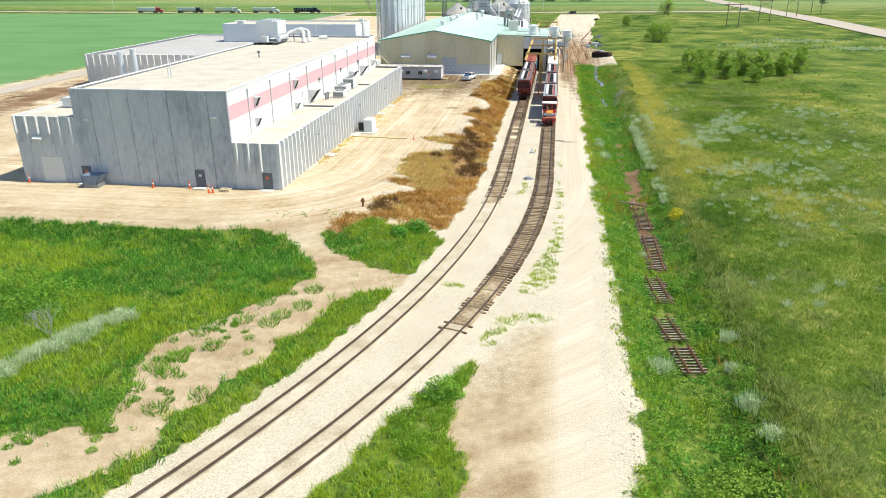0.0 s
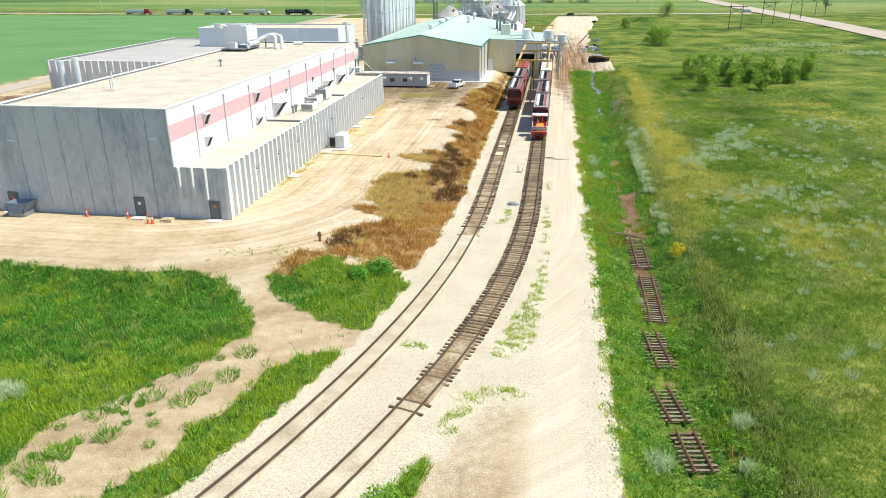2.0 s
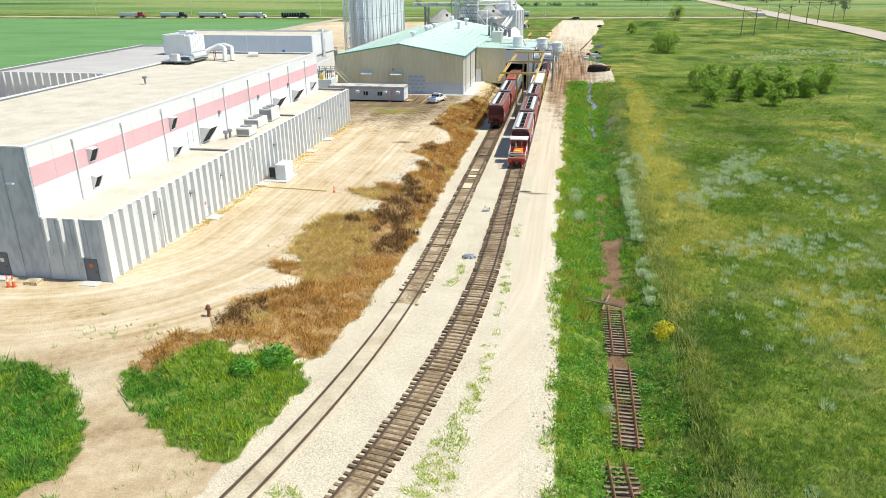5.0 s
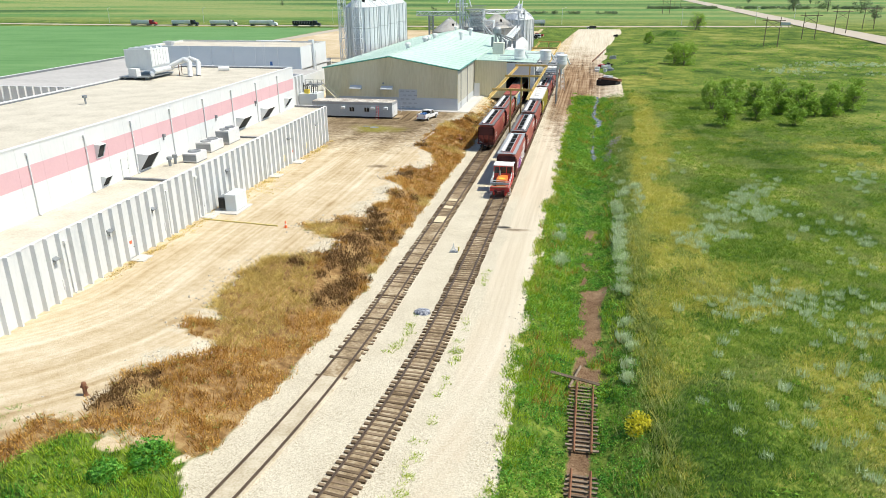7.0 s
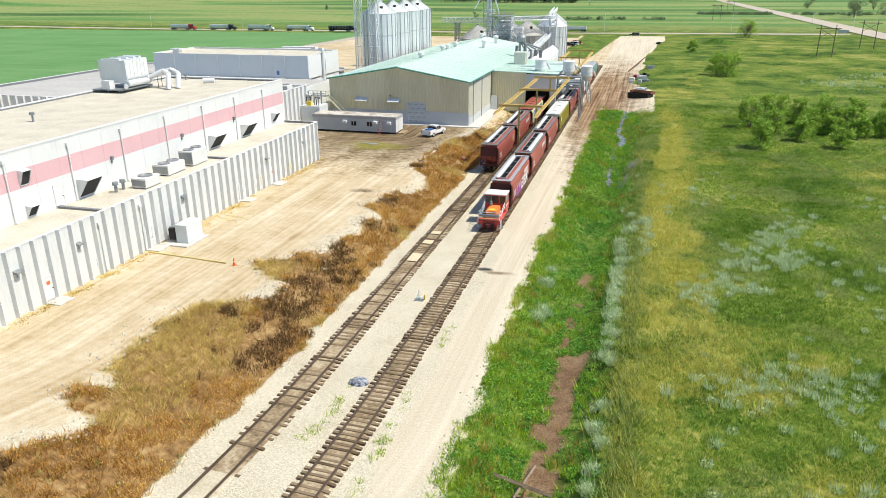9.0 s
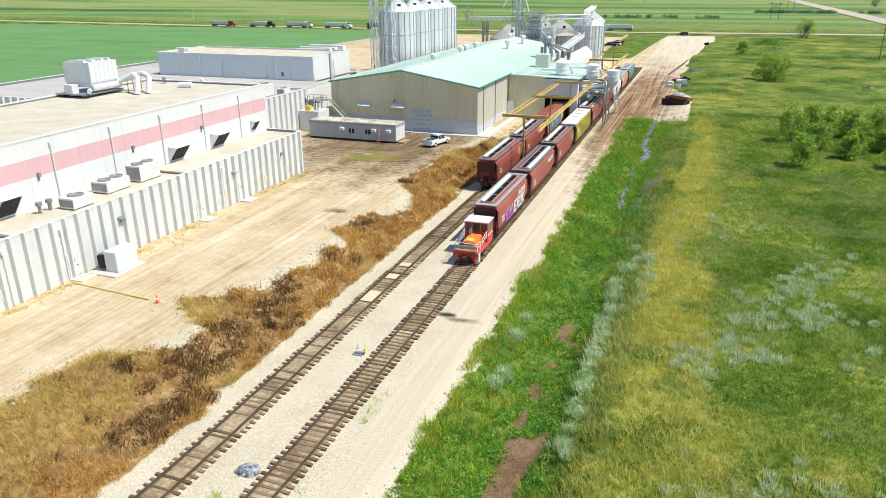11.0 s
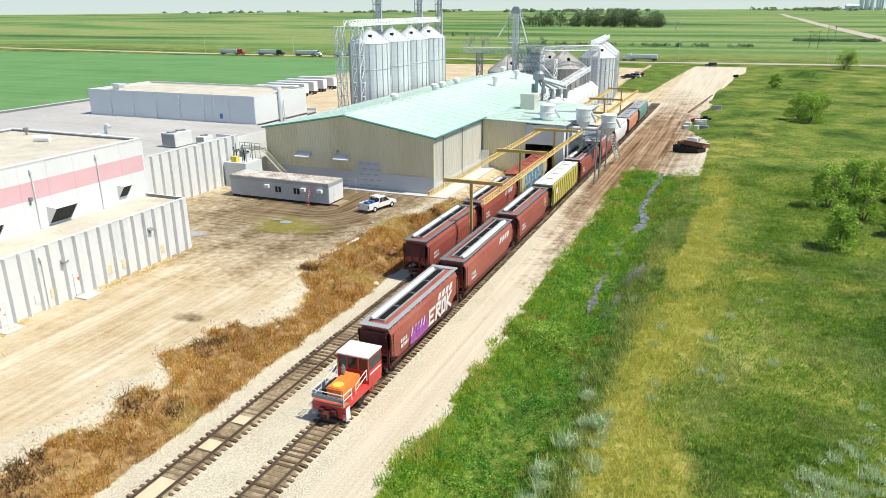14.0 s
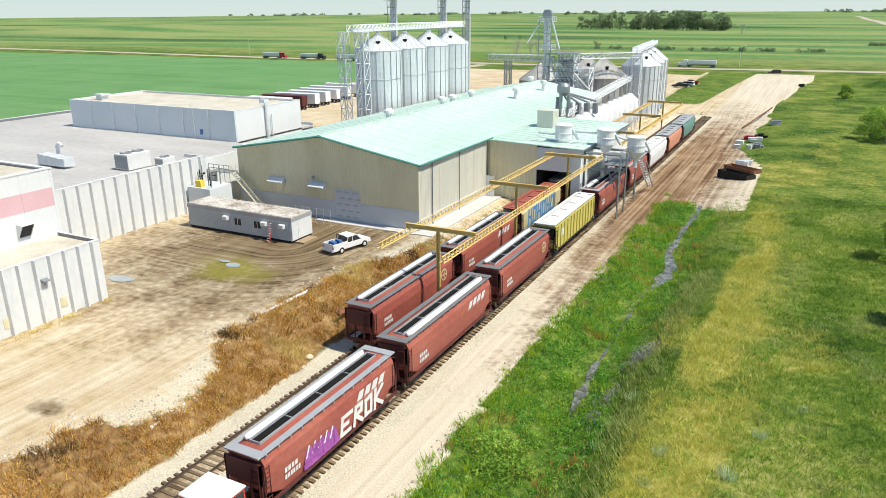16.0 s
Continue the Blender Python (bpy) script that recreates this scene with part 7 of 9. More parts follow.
for a, c in (((-31, 297, 16), (-23.5, 302, 18.5)), ((-23.5, 302, 17.6), (-17, 306, 18.4))):
    bm = B()
    beam(bm, a, c, 0.35)
    part("conveyor", bm, "galv_dark", bb)
# white hopper bins in a row by the lean-to
for i, y in enumerate(np.linspace(249.0, 289.0, 10)):
    t = thing("hopper_bin", "white smooth hopper bin with a conical top, in a row", "silo", (-13.2, float(y), 0), group="white hopper bins")
    bm = B()
    lathe(bm, [(0.4, 2.2), (2.0, 4.4), (2.05, 4.5), (2.05, 8.6), (2.0, 8.7), (0.5, 10.1), (0.4, 10.2)], seg=24)
    part("shell", bm, "paint_white", t, smooth=True)
    for a in range(4):
        bm = B()
        u = Vector((math.cos(a * 1.571 + 0.785), math.sin(a * 1.571 + 0.785), 0)) * 1.9
        beam(bm, (u.x, u.y, 0.3), (u.x, u.y, 4.6), 0.14)
        part("leg", bm, "galvanised", t)
hw = thing("hopper_conveyor", "galvanised drag conveyor and rails over the white bins", "conveyor", (0, 0, 0))
bm = B()
truss_walk(bm, (-15.0, 246.0, 10.2), (-15.0, 294.0, 12.6), 1.3, 1.1, 1.4, 0.11)
part("truss", bm, "galvanised", hw)
cl = thing("cleaner_stack", "dark steel cyclone and legs standing on the hall roof edge", "machine", (0, 0, 0))
for dx, dy, z1 in ((0, 0, 14.3), (1.4, 0.5, 13.8), (-1.1, 1.5, 13.2)):
    bm = B()
    rod(bm, (-16.5 + dx, 248 + dy, 9.5), (-16.5 + dx, 248 + dy, z1), 0.35)
    part("leg", bm, "galv_dark", cl)
bm = B()
lathe(bm, [(0.4, 13.6), (1.2, 14.3), (1.2, 15.4), (0.8, 15.9)], -16.2, 248.5, 12)
part("head", bm, "galv_dark", cl)
for k in range(4):
    bm = B()
    box(bm, -15.8 + 1.1 * k, -15.0 + 1.1 * k, 249.5 + 2 * k, 250.7 + 2 * k, 9.6, 12.2 - 0.2 * k)
    rod(bm, (-15.4 + 1.1 * k, 250 + 2 * k, 12), (-16.5, 248.5, 14.4), 0.2)
    part("spout", bm, "galv_dark", cl)
bm = B()
box(bm, -15.0, -12.2, 231.4, 234.2, 10.1, 13.1)
bmesh.ops.bevel(bm, geom=bm.edges[:], offset=0.05, affect="EDGES")
for k in range(9):
    box(bm, -12.2, -12.17, 231.6 + 0.28 * k, 231.7 + 0.28 * k, 10.3, 12.9)
single("roof_unit", bm, "pale_steel", "cream ribbed sheet-metal unit on the lean-to roof", "air unit")

# loading rack over the right-hand track
rack = thing("loading_rack", "dark steel loading rack with white dust collectors over the cars", "loading rack", (0, 0, 0))
for x, y in ((2.3, 218.6), (2.3, 222.6), (-2.8, 218.6), (1.9, 231.0)):
    bm = B()
    beam(bm, (x, y, 0), (x, y, 9.3 if y < 230 else 7.6), 0.2)
    part("post", bm, "galv_dark", rack)
bm = B()
for y in (218.6, 222.6):
    beam(bm, (-3.0, y, 7.0), (2.3, y, 7.0), 0.25)
    beam(bm, (-3.0, y, 9.2), (2.3, y, 9.2), 0.25)
    beam(bm, (1.9, y, 4.2), (0.6, y, 7.0), 0.14)
for x in (1.9, -2.8):
    beam(bm, (x, 218.6, 7.0), (x, 231.0, 7.0), 0.2)
    beam(bm, (x, 218.6, 9.2), (x, 228.0, 9.2), 0.2)
part("beam", bm, "galv_dark", rack)
bm = B()
box(bm, -2.8, 2.2, 221.0, 231.0, 7.1, 7.18)
for h in (7.7, 8.2):
    beam(bm, (2.2, 221.0, h), (2.2, 231.0, h), 0.06)
    beam(bm, (-2.8, 221.0, h), (2.2, 221.0, h), 0.06)
for k in range(9):
    beam(bm, (2.2, 221.0 + 1.25 * k, 7.1), (2.2, 221.0 + 1.25 * k, 8.2), 0.05)
part("walkway", bm, "galv_dark", rack)
bm = B()
for s in (0, 0.9):
    beam(bm, (2.6 + s, 228.0, 7.1), (2.6 + s, 238.0, 0.6), 0.16)
    beam(bm, (2.6 + s, 228.0, 8.1), (2.6 + s, 238.0, 1.6), 0.06)
for k in range(16):
    box(bm, 2.6, 3.5, 228.0 + 0.625 * k, 228.3 + 0.625 * k, 7.0 - 0.406 * k, 7.05 - 0.406 * k)
part("stair", bm, "galvanised", rack)
for x, y, z0 in ((-7.0, 221.2, 10.2), (-0.8, 222.0, 9.8), (3.0, 225.0, 8.5)):
    t = thing("dust_collector", "white cylindrical dust collector with a banded drum", "machine", (x, y, 0), group="dust collectors")
    bm = B()
    lathe(bm, [(0.5, z0 - 0.9), (1.25, z0 + 0.2), (1.3, z0 + 0.25), (1.3, z0 + 1.1), (1.38, z0 + 1.12), (1.38, z0 + 1.25), (1.3, z0 + 1.27), (1.3, z0 + 2.2), (1.38, z0 + 2.22), (1.38, z0 + 2.4), (1.1, z0 + 2.55), (0.2, z0 + 2.7)], seg=24)
    part("drum", bm, "paint_white", t)
    bm = B()
    rod(bm, (0, 0, z0 - 0.9), (0, 0, z0 - 2.2), 0.3, seg=12)
    part("spout", bm, "galvanised", t)
    bm = B()
    rod(bm, (1.25, 0, z0 + 1.8), (2.0, 0.6, z0 + 0.2), 0.2, seg=8)
    part("duct", bm, "galvanised", t)
for y in (221.0, 222.8):
    bm = B()
    rod(bm, (-0.8, y, 7.6), (-0.8, y, 5.4), 0.35, 0.28, 12)
    part("spout", bm, "galv_dark", rack)
for a, c in (((-6.0, 221.5, 11.6), (-2.0, 222, 11.6)), ((0.4, 222, 11.4), (2.0, 225, 10.2)), ((-12, 224, 10.7), (-8, 221.5, 11.0))):
    bm = B()
    rod(bm, a, c, 0.16, seg=8)
    part("pipe", bm, "galvanised", rack)
bm = B()
for a in (-12, -9, -6, -3.5):
    beam(bm, (a, 219.5, 9.6), (a, 219.5, 10.7), 0.06)
beam(bm, (-12, 219.5, 10.7), (-3.5, 219.5, 10.7), 0.06)
beam(bm, (-12, 219.5, 10.2), (-3.5, 219.5, 10.2), 0.05)
part("handrail", bm, "galvanised", rack)

# yellow fall-protection gantries
def gantry(y, x0, x1, xp, z=7.55):
    t = thing("gantry_frame", "yellow steel gantry post with a cross arm above the tracks", "gantry", (0, 0, 0), group="gantry posts")
    bm = B()
    for s in (-0.12, 0.12):
        box(bm, xp + s - 0.025, xp + s + 0.025, y - 0.14, y + 0.14, 0.0, z)
    box(bm, xp - 0.1, xp + 0.1, y - 0.03, y + 0.03, 0.0, z)
    box(bm, xp - 0.35, xp + 0.35, y - 0.35, y + 0.35, -0.02, 0.05)
    part("post", bm, "yellow_steel", t)
    bm = B()
    for dz in (0.0, 0.36):
        box(bm, x0, x1, y - 0.15, y + 0.15, z + dz, z + dz + 0.05)
    box(bm, x0, x1, y - 0.03, y + 0.03, z + 0.05, z + 0.36)
    part("arm", bm, "yellow_steel", t)


def rail_truss(x, y0, y1, z, label):
    t = thing("lifeline_truss", label, "gantry", (0, 0, 0), group="gantry trusses")
    bm = B()
    n = int((y1 - y0) / 0.75)
    ring = [(x - 0.22, z), (x + 0.22, z), (x, z + 0.5)]
    for px, pz in ring:
        beam(bm, (px, y0, pz), (px, y1, pz), 0.085)
    for k in range(n):
        a, c = y0 + (y1 - y0) * k / n, y0 + (y1 - y0) * (k + 1) / n
        for i in range(3):
            p, q = ring[i], ring[(i + 1) % 3]
            beam(bm, (p[0], a, p[1]), (q[0], c, q[1]), 0.055)
    part("truss", bm, "yellow_steel", t)


for y in (174.7, 194.3, 213.7, 236.4, 258.0, 280.2):
    gantry(y, -7.2, 0.1, -3.75, 9.35)
rail_truss(-7.0, 169.5, 216.8, 8.75, "yellow lattice lifeline beam above the spur track")
rail_truss(-0.2, 168.5, 218.2, 8.75, "yellow lattice lifeline beam above the loading track")
rail_truss(-7.0, 245.5, 283.0, 8.75, "yellow lattice lifeline beam beyond the shed")
rail_truss(-0.2, 229.0, 283.0, 8.75, "yellow lattice lifeline beam above the far cars")

# ---- rail car mover ----
mv = thing("rail_car_mover", "red and orange rail car mover with white rails and cab roof", "rail vehicle", (-0.8, 137.0, 0.335))
bm = B()
box(bm, -1.25, 1.25, 0.55, 6.3, 0.75, 1.25)
box(bm, -1.35, 1.35, 0.45, 0.75, 0.7, 1.35)
bmesh.ops.bevel(bm, geom=bm.edges[:], offset=0.03, affect="EDGES")
part("chassis", bm, "machine_red", mv)
bm = B()
box(bm, -0.62, 0.75, 1.15, 3.9, 1.25, 2.2)
bmesh.ops.bevel(bm, geom=bm.edges[:], offset=0.08, segments=2, affect="EDGES")
part("engine_hood", bm, "machine_orange", mv)
bm = B()
lathe(bm, [(0.42, 2.19), (0.42, 2.26), (0.1, 2.28)], 0.1, 1.75, 16)
part("filler_cap", bm, "bright_yellow", mv)
bm = B()
box(bm, -1.0, -0.3, 1.2, 3.1, 1.26, 1.95)
part("radiator", bm, "black_metal", mv)
bm = B()
rod(bm, (-0.35, 3.3, 2.1), (-0.35, 3.3, 3.0), 0.09, seg=10)
rod(bm, (-0.35, 3.3, 2.35), (-0.35, 3.3, 2.85), 0.16, seg=10)
part("exhaust", bm, "galv_dark", mv)
bm = B()
box(bm, -1.3, 1.3, 0.35, 1.1, 1.27, 1.33)
part("deck", bm, "timber", mv, "worn wooden front deck")
bm = B()
box(bm, -1.3, 1.3, 0.3, 0.5, 1.7, 1.95)
part("bumper", bm, "galv_dark", mv)
for s in (-1, 1):
    bm = B()
    for a, c in (((0.45, 1.3), (0.45, 2.25)), ((0.45, 2.25), (1.6, 2.25)), ((1.6, 2.25), (1.6, 1.3)), ((0.45, 1.8), (1.6, 1.8)), ((2.2, 1.5), (2.2, 2.2)), ((2.2, 2.2), (3.9, 2.6)), ((3.9, 2.6), (3.9, 1.7)), ((2.2, 1.75), (3.9, 2.15))):
        rod(bm, (s * 1.28, *a), (s * 1.28, *c), 0.035, seg=6)
    part("handrail", bm, "paint_white", mv)
    bm = B()
    for k in range(3):
        box(bm, s * 1.3 - 0.15, s * 1.3 + 0.15, 0.5, 0.95, 0.25 + 0.33 * k, 0.29 + 0.33 * k)
    box(bm, s * 1.42, s * 1.45, 0.45, 1.0, 0.2, 1.2)
    part("step", bm, "paint_white", mv)
bm = B()
for a, c in (((-1.28, 0.42, 2.25), (1.28, 0.42, 2.25)), ((-1.28, 0.42, 2.0), (1.28, 0.42, 2.0))):
    rod(bm, a, c, 0.035, seg=6)
part("handrail", bm, "paint_white", mv)
bm = B()
box(bm, -1.35, 1.35, 4.1, 6.2, 1.25, 2.35)
for x in (-1.35, -0.55, 0.43, 1.23):
    box(bm, x, x + 0.12, 4.1, 4.2, 2.35, 3.3)
    box(bm, x, x + 0.12, 6.1, 6.2, 2.35, 3.3)
box(bm, -1.35, 1.35, 4.1, 6.2, 3.3, 3.42)
cab = part("cab", bm, "machine_red", mv)
for x0, x1 in ((-1.23, -0.55), (-0.43, 0.43), (0.55, 1.23)):
    pbox("window", cab, "hull_glass", x0, x1, 4.14, 4.16, 2.35, 3.3)
    pbox("window", cab, "hull_glass", x0, x1, 6.14, 6.16, 2.35, 3.3)
for s in (-1, 1):
    pbox("window", cab, "hull_glass", s * 1.32 - 0.01, s * 1.32 + 0.01, 4.2, 6.1, 2.35, 3.3)
    pbox("stripe", cab, "paint_white", s * 1.352 - 0.004, s * 1.352 + 0.004, 4.3, 6.0, 1.95, 2.08)
bm = B()
box(bm, -1.42, 1.42, 4.0, 6.3, 3.42, 3.55)
bmesh.ops.bevel(bm, geom=bm.edges[:], offset=0.04, affect="EDGES")
part("cab_roof", bm, "car_white", mv, "white flat cab roof")
bm = B()
for s in (-1, 1):
    box(bm, s * 0.5 - 0.2, s * 0.5 + 0.2, 0.1, 0.5, 0.7, 1.0)
box(bm, -0.25, 0.25, -0.25, 0.5, 0.5, 0.85)
part("coupler", bm, "dark_red", mv)
for y in (1.0, 5.3):
    for s in (-1, 1):
        bm = B()
        rod(bm, (s * 0.68, y, 0.42), (s * 0.9, y, 0.42), 0.42, seg=18)
        rod(bm, (s * 0.9, y, 0.42), (s * 0.98, y, 0.42), 0.2, seg=12)
        part("wheel", bm, "machine_red", mv)
for s in (-1, 1):
    bm = B()
    rod(bm, (s * 0.85, 3.2, 0.5), (s * 1.15, 3.2, 0.5), 0.5, seg=18)
    part("wheel", bm, "tyre", mv)


# ---- road vehicles ----
def wheel(parent, x, y, r, w=0.24):
    bm = B()
    rod(bm, (x - w / 2, y, r), (x + w / 2, y, r), r, seg=18)
    t = part("wheel", bm, "tyre", parent)
    bm = B()
    rod(bm, (x - w / 2 - 0.01, y, r), (x + w / 2 + 0.01, y, r), r * 0.55, seg=12)
    part("rim", bm, "galvanised", t)


def pickup(x, y, z, rz, paint, label, length=5.9, bed=True, kind="pickup_truck", cab_to=None):
    """Nose towards +y in its own frame, origin at the middle of the ground."""
    t = thing(kind, label, "pickup truck" if bed else "car", (x, y, z), rz)
    L_, w = length / 2, 0.98
    bm = B()
    prism(bm, [(-L_, 0.55), (-L_, 1.1), (0.0, 1.12), (1.2, 1.12), (L_ - 0.15, 1.0), (L_, 0.85), (L_, 0.45), (-L_ + 0.1, 0.45)], "x", -w, w)
    if bed:
        for v in bm.verts:
            pass
    bmesh.ops.bevel(bm, geom=bm.edges[:], offset=0.06, segments=2, affect="EDGES")
    part("body", bm, paint, t)
    back = -0.75 if bed else -L_ + 0.1
    bm = B()
    prism(bm, [(back, 1.1), (back + 0.18, 1.78), (0.75, 1.8), (1.55, 1.1)], "x", -w + 0.12, w - 0.12)
    g = part("windows", bm, "hull_glass", t)
    bm = B()
    prism(bm, [(back + 0.1, 1.76), (back + 0.2, 1.86), (0.7, 1.88), (0.85, 1.78)], "x", -w + 0.08, w - 0.08)
    part("roof", bm, paint, t)
    for s in (-1, 1):
        for yy, y2 in ((back + 0.02, back + 0.2), (0.1, 0.12), (1.5, 0.74)):
            bm = B()
            beam(bm, (s * (w - 0.1), yy, 1.1), (s * (w - 0.1), y2, 1.8), 0.07)
            part("pillar", bm, paint, t)
    if bed:
        bm = B()
        box(bm, -w + 0.1, w - 0.1, -L_ + 0.12, -0.85, 1.1, 1.14)
        part("bed", bm, "paint_dark", t, "dark cargo bed")
        bm = B()
        for s in (-1, 1):
            box(bm, s * (w - 0.05) - 0.05, s * (w - 0.05) + 0.05, -L_ + 0.05, -0.8, 1.08, 1.36)
        box(bm, -w, w, -L_, -L_ + 0.1, 1.06, 1.36)
        part("bed_side", bm, paint, t)
    bm = B()
    box(bm, -w + 0.03, w - 0.03, L_ - 0.04, L_ + 0.1, 0.42, 0.62)
    part("bumper", bm, "galvanised", t)
    bm = B()
    box(bm, -w + 0.03, w - 0.03, -L_ - 0.1, -L_ + 0.02, 0.45, 0.62)
    part("bumper", bm, "galvanised", t)
    for s in (-1, 1):
        pbox("headlight", t, "car_white", s * 0.75 - 0.15, s * 0.75 + 0.15, L_ - 0.02, L_ + 0.02, 0.72, 0.88)
        pbox("tail_light", t, "paint_red", s * 0.88 - 0.08, s * 0.88 + 0.08, -L_ - 0.02, -L_ + 0.02, 0.8, 1.1)
        for yy in (-L_ + 1.25, L_ - 1.05):
            wheel(t, s * (w - 0.1), yy, 0.4)
    return t


tk = pickup(-21.9, 185.6, YARD, -14, "paint_white", "white pickup truck with tools in its dark bed")
bm = B()
box(bm, -0.5, 0.4, -2.4, -1.9, 1.14, 1.45)
box(bm, -0.3, 0.5, -1.6, -1.2, 1.14, 1.5)
part("tool_box", bm, "paint_blue", tk)
bm = B()
for s in (-0.75, 0.75):
    beam(bm, (s, -0.95, 1.3), (s, -0.95, 1.95), 0.07)
beam(bm, (-0.75, -0.95, 1.95), (0.75, -0.95, 1.95), 0.07)
part("rack", bm, "black_metal", tk)
pickup(-18.7, 391.0, YARD, 80, "paint_dark", "dark grey pickup parked by the grain bins")
pickup(-17.5, 397.0, YARD, 80, "paint_white", "white van-like car parked by the grain bins", 5.4, False, "parked_car")
pickup(-17.0, 403.5, YARD, 80, "paint_red", "red pickup parked by the grain bins")
pickup(8.1, 462.0, 1.8, 90, "paint_dark", "dark car where the dirt yard meets the road", 5.2, False, "parked_car")


def semi(x, y, z, rz, cabm, boxm, label, van=False, cab=True, group="queued trucks"):
    t = thing("semi_truck" if cab else "semi_trailer", label, "truck", (x, y, z), rz, group)
    bm = B()
    if van:
        box(bm, -1.25, 1.25, 0, 14.6, 1.15, 4.1)
    else:
        prism(bm, [(-0.6, 1.0), (-1.25, 1.7), (-1.25, 3.3), (1.25, 3.3), (1.25, 1.7), (0.6, 1.0)], "y", 0, 12.8)
    bmesh.ops.bevel(bm, geom=bm.edges[:], offset=0.05, affect="EDGES")
    tr = part("trailer", bm, boxm, t)
    if not van:
        bm = B()
        for k in range(12):
            for s in (-1, 1):
                box(bm, s * 1.28 - 0.03, s * 1.28 + 0.03, 0.5 + 1.06 * k, 0.6 + 1.06 * k, 1.7, 3.3)
        tagged(part("side_post", bm, "galvanised", tr), kind="stuff")
    for yy in (0.9, 2.2):
        for s in (-1, 1):
            wheel(t, s * 1.0, yy, 0.5, 0.5)
    bm = B()
    box(bm, -0.5, 0.5, 0.3, 12.6, 0.85, 1.1)
    part("frame", bm, "black_metal", t)
    if cab:
        c0 = 13.2 if not van else 15.0
        bm = B()
        prism(bm, [(c0, 0.9), (c0, 3.6), (c0 + 1.9, 3.4), (c0 + 2.4, 2.2), (c0 + 4.4, 2.0), (c0 + 4.6, 0.8)], "x", -1.15, 1.15)
        bmesh.ops.bevel(bm, geom=bm.edges[:], offset=0.1, affect="EDGES")
        cb = part("cab", bm, cabm, t)
        bm = B()
        prism(bm, [(c0 + 1.93, 3.3), (c0 + 1.97, 3.3), (c0 + 2.46, 2.28), (c0 + 2.42, 2.28)], "x", -1.0, 1.0)
        part("windscreen", bm, "hull_glass", cb)
        for yy in (c0 - 1.6, c0 - 0.3, c0 + 3.6):
            for s in (-1, 1):
                wheel(t, s * 0.98, yy, 0.5, 0.45)
    return t


for i, (x, cm) in enumerate(((-283.0, "paint_red"), (-254.0, "paint_dark"), (-227.5, "car_white"), (-200.5, "paint_white"))):
    semi(x, 473.5, 1.75, -90, cm, "galvanised", "semi truck with a silver grain trailer, queued on the road")
semi(-172.0, 473.0, 1.75, -90, "paint_dark", "paint_dark", "semi truck with a dark grain trailer, queued on the road")
semi(-19.5, 490.5, 1.75, 90, "paint_white", "galvanised", "white semi truck with a silver grain trailer on the road")
for i, (x, y) in enumerate(((-106, 279.5), (-105.5, 285.5), (-105.5, 291.5), (-106, 297.5), (-107, 304.5), (-108, 312), (-109, 320.5))):
    semi(x, y, YARD, 90 + 2 * (i % 3), "paint_blue", "paint_white" if i != 1 else "dark_red", "white box trailer parked behind the penthouse", True, i == 4, "parked trailers")

# ---- office trailer ----
ot = thing("office_trailer", "long grey site office trailer with a stained roof", "trailer", (-46.2, 184.1, YARD))
bm = B()
box(bm, 0, 17.2, 0, 4.0, 0.35, 3.2)
part("body", bm, "trailer_wall", ot)
bm = B()
for k in range(43):
    box(bm, 0.2 + 0.4 * k, 0.26 + 0.4 * k, -0.025, 0, 0.4, 2.7)
tagged(part("batten", bm, "trailer_wall", ot), kind="stuff")
bm = B()
box(bm, -0.06, 17.26, -0.06, 4.06, 2.75, 3.25)
part("fascia", bm, "car_grey", ot, "grey roof fascia band")
bm = B()
box(bm, 0.02, 17.18, 0.02, 3.98, 3.25, 3.33)
part("roof", bm, "trailer_roof", ot, "pale roof with dark water stains")
bm = B()
box(bm, 0.1, 17.1, 0.1, 3.9, -0.05, 0.35)
part("skirt", bm, "black_metal", ot)
for x in (8.1, 11.3):
    w_ = pbox("window", ot, "hull_glass", x, x + 1.0, -0.05, -0.01, 1.35, 2.2)
    pbox("frame", w_, "white_trim", x + 0.47, x + 0.53, -0.07, -0.051, 1.35, 2.2)
for x in (6.4, 12.7, 15.5):
    bm = B()
    box(bm, x, x + 0.8, -0.55, -0.02, 1.9, 2.4)
    bmesh.ops.bevel(bm, geom=bm.edges[:], offset=0.04, affect="EDGES")
    part("air_conditioner", bm, "white_trim", ot)
pbox("wall", ot, "white_panel", 17.2, 17.25, 0.05, 3.95, 0.4, 2.74, "white end wall")
dd = pbox("door", ot, "door_white", 17.25, 17.29, 1.2, 2.1, 0.5, 2.5)
pbox("handle", dd, "black_metal", 17.29, 17.34, 1.3, 1.4, 1.4, 1.45)
pbox("step", ot, "timber", 17.3, 18.6, 0.4, 3.2, -0.05, 0.25, "timber plank landing")
sl = thing("step_ladder", "red and grey step ladder leaning on the trailer", "ladder", (-46.2 + 14.2, 183.6, YARD))
bm = B()
for s in (-0.25, 0.25):
    beam(bm, (s, -0.5, 0), (s * 0.7, 0.3, 2.6), 0.07)
part("rail", bm, "paint_red", sl)
for k in range(8):
    bm = B()
    box(bm, -0.24, 0.24, -0.48 + 0.085 * k, -0.38 + 0.085 * k, 0.25 + 0.3 * k, 0.28 + 0.3 * k)
    part("rung", bm, "galvanised", sl)

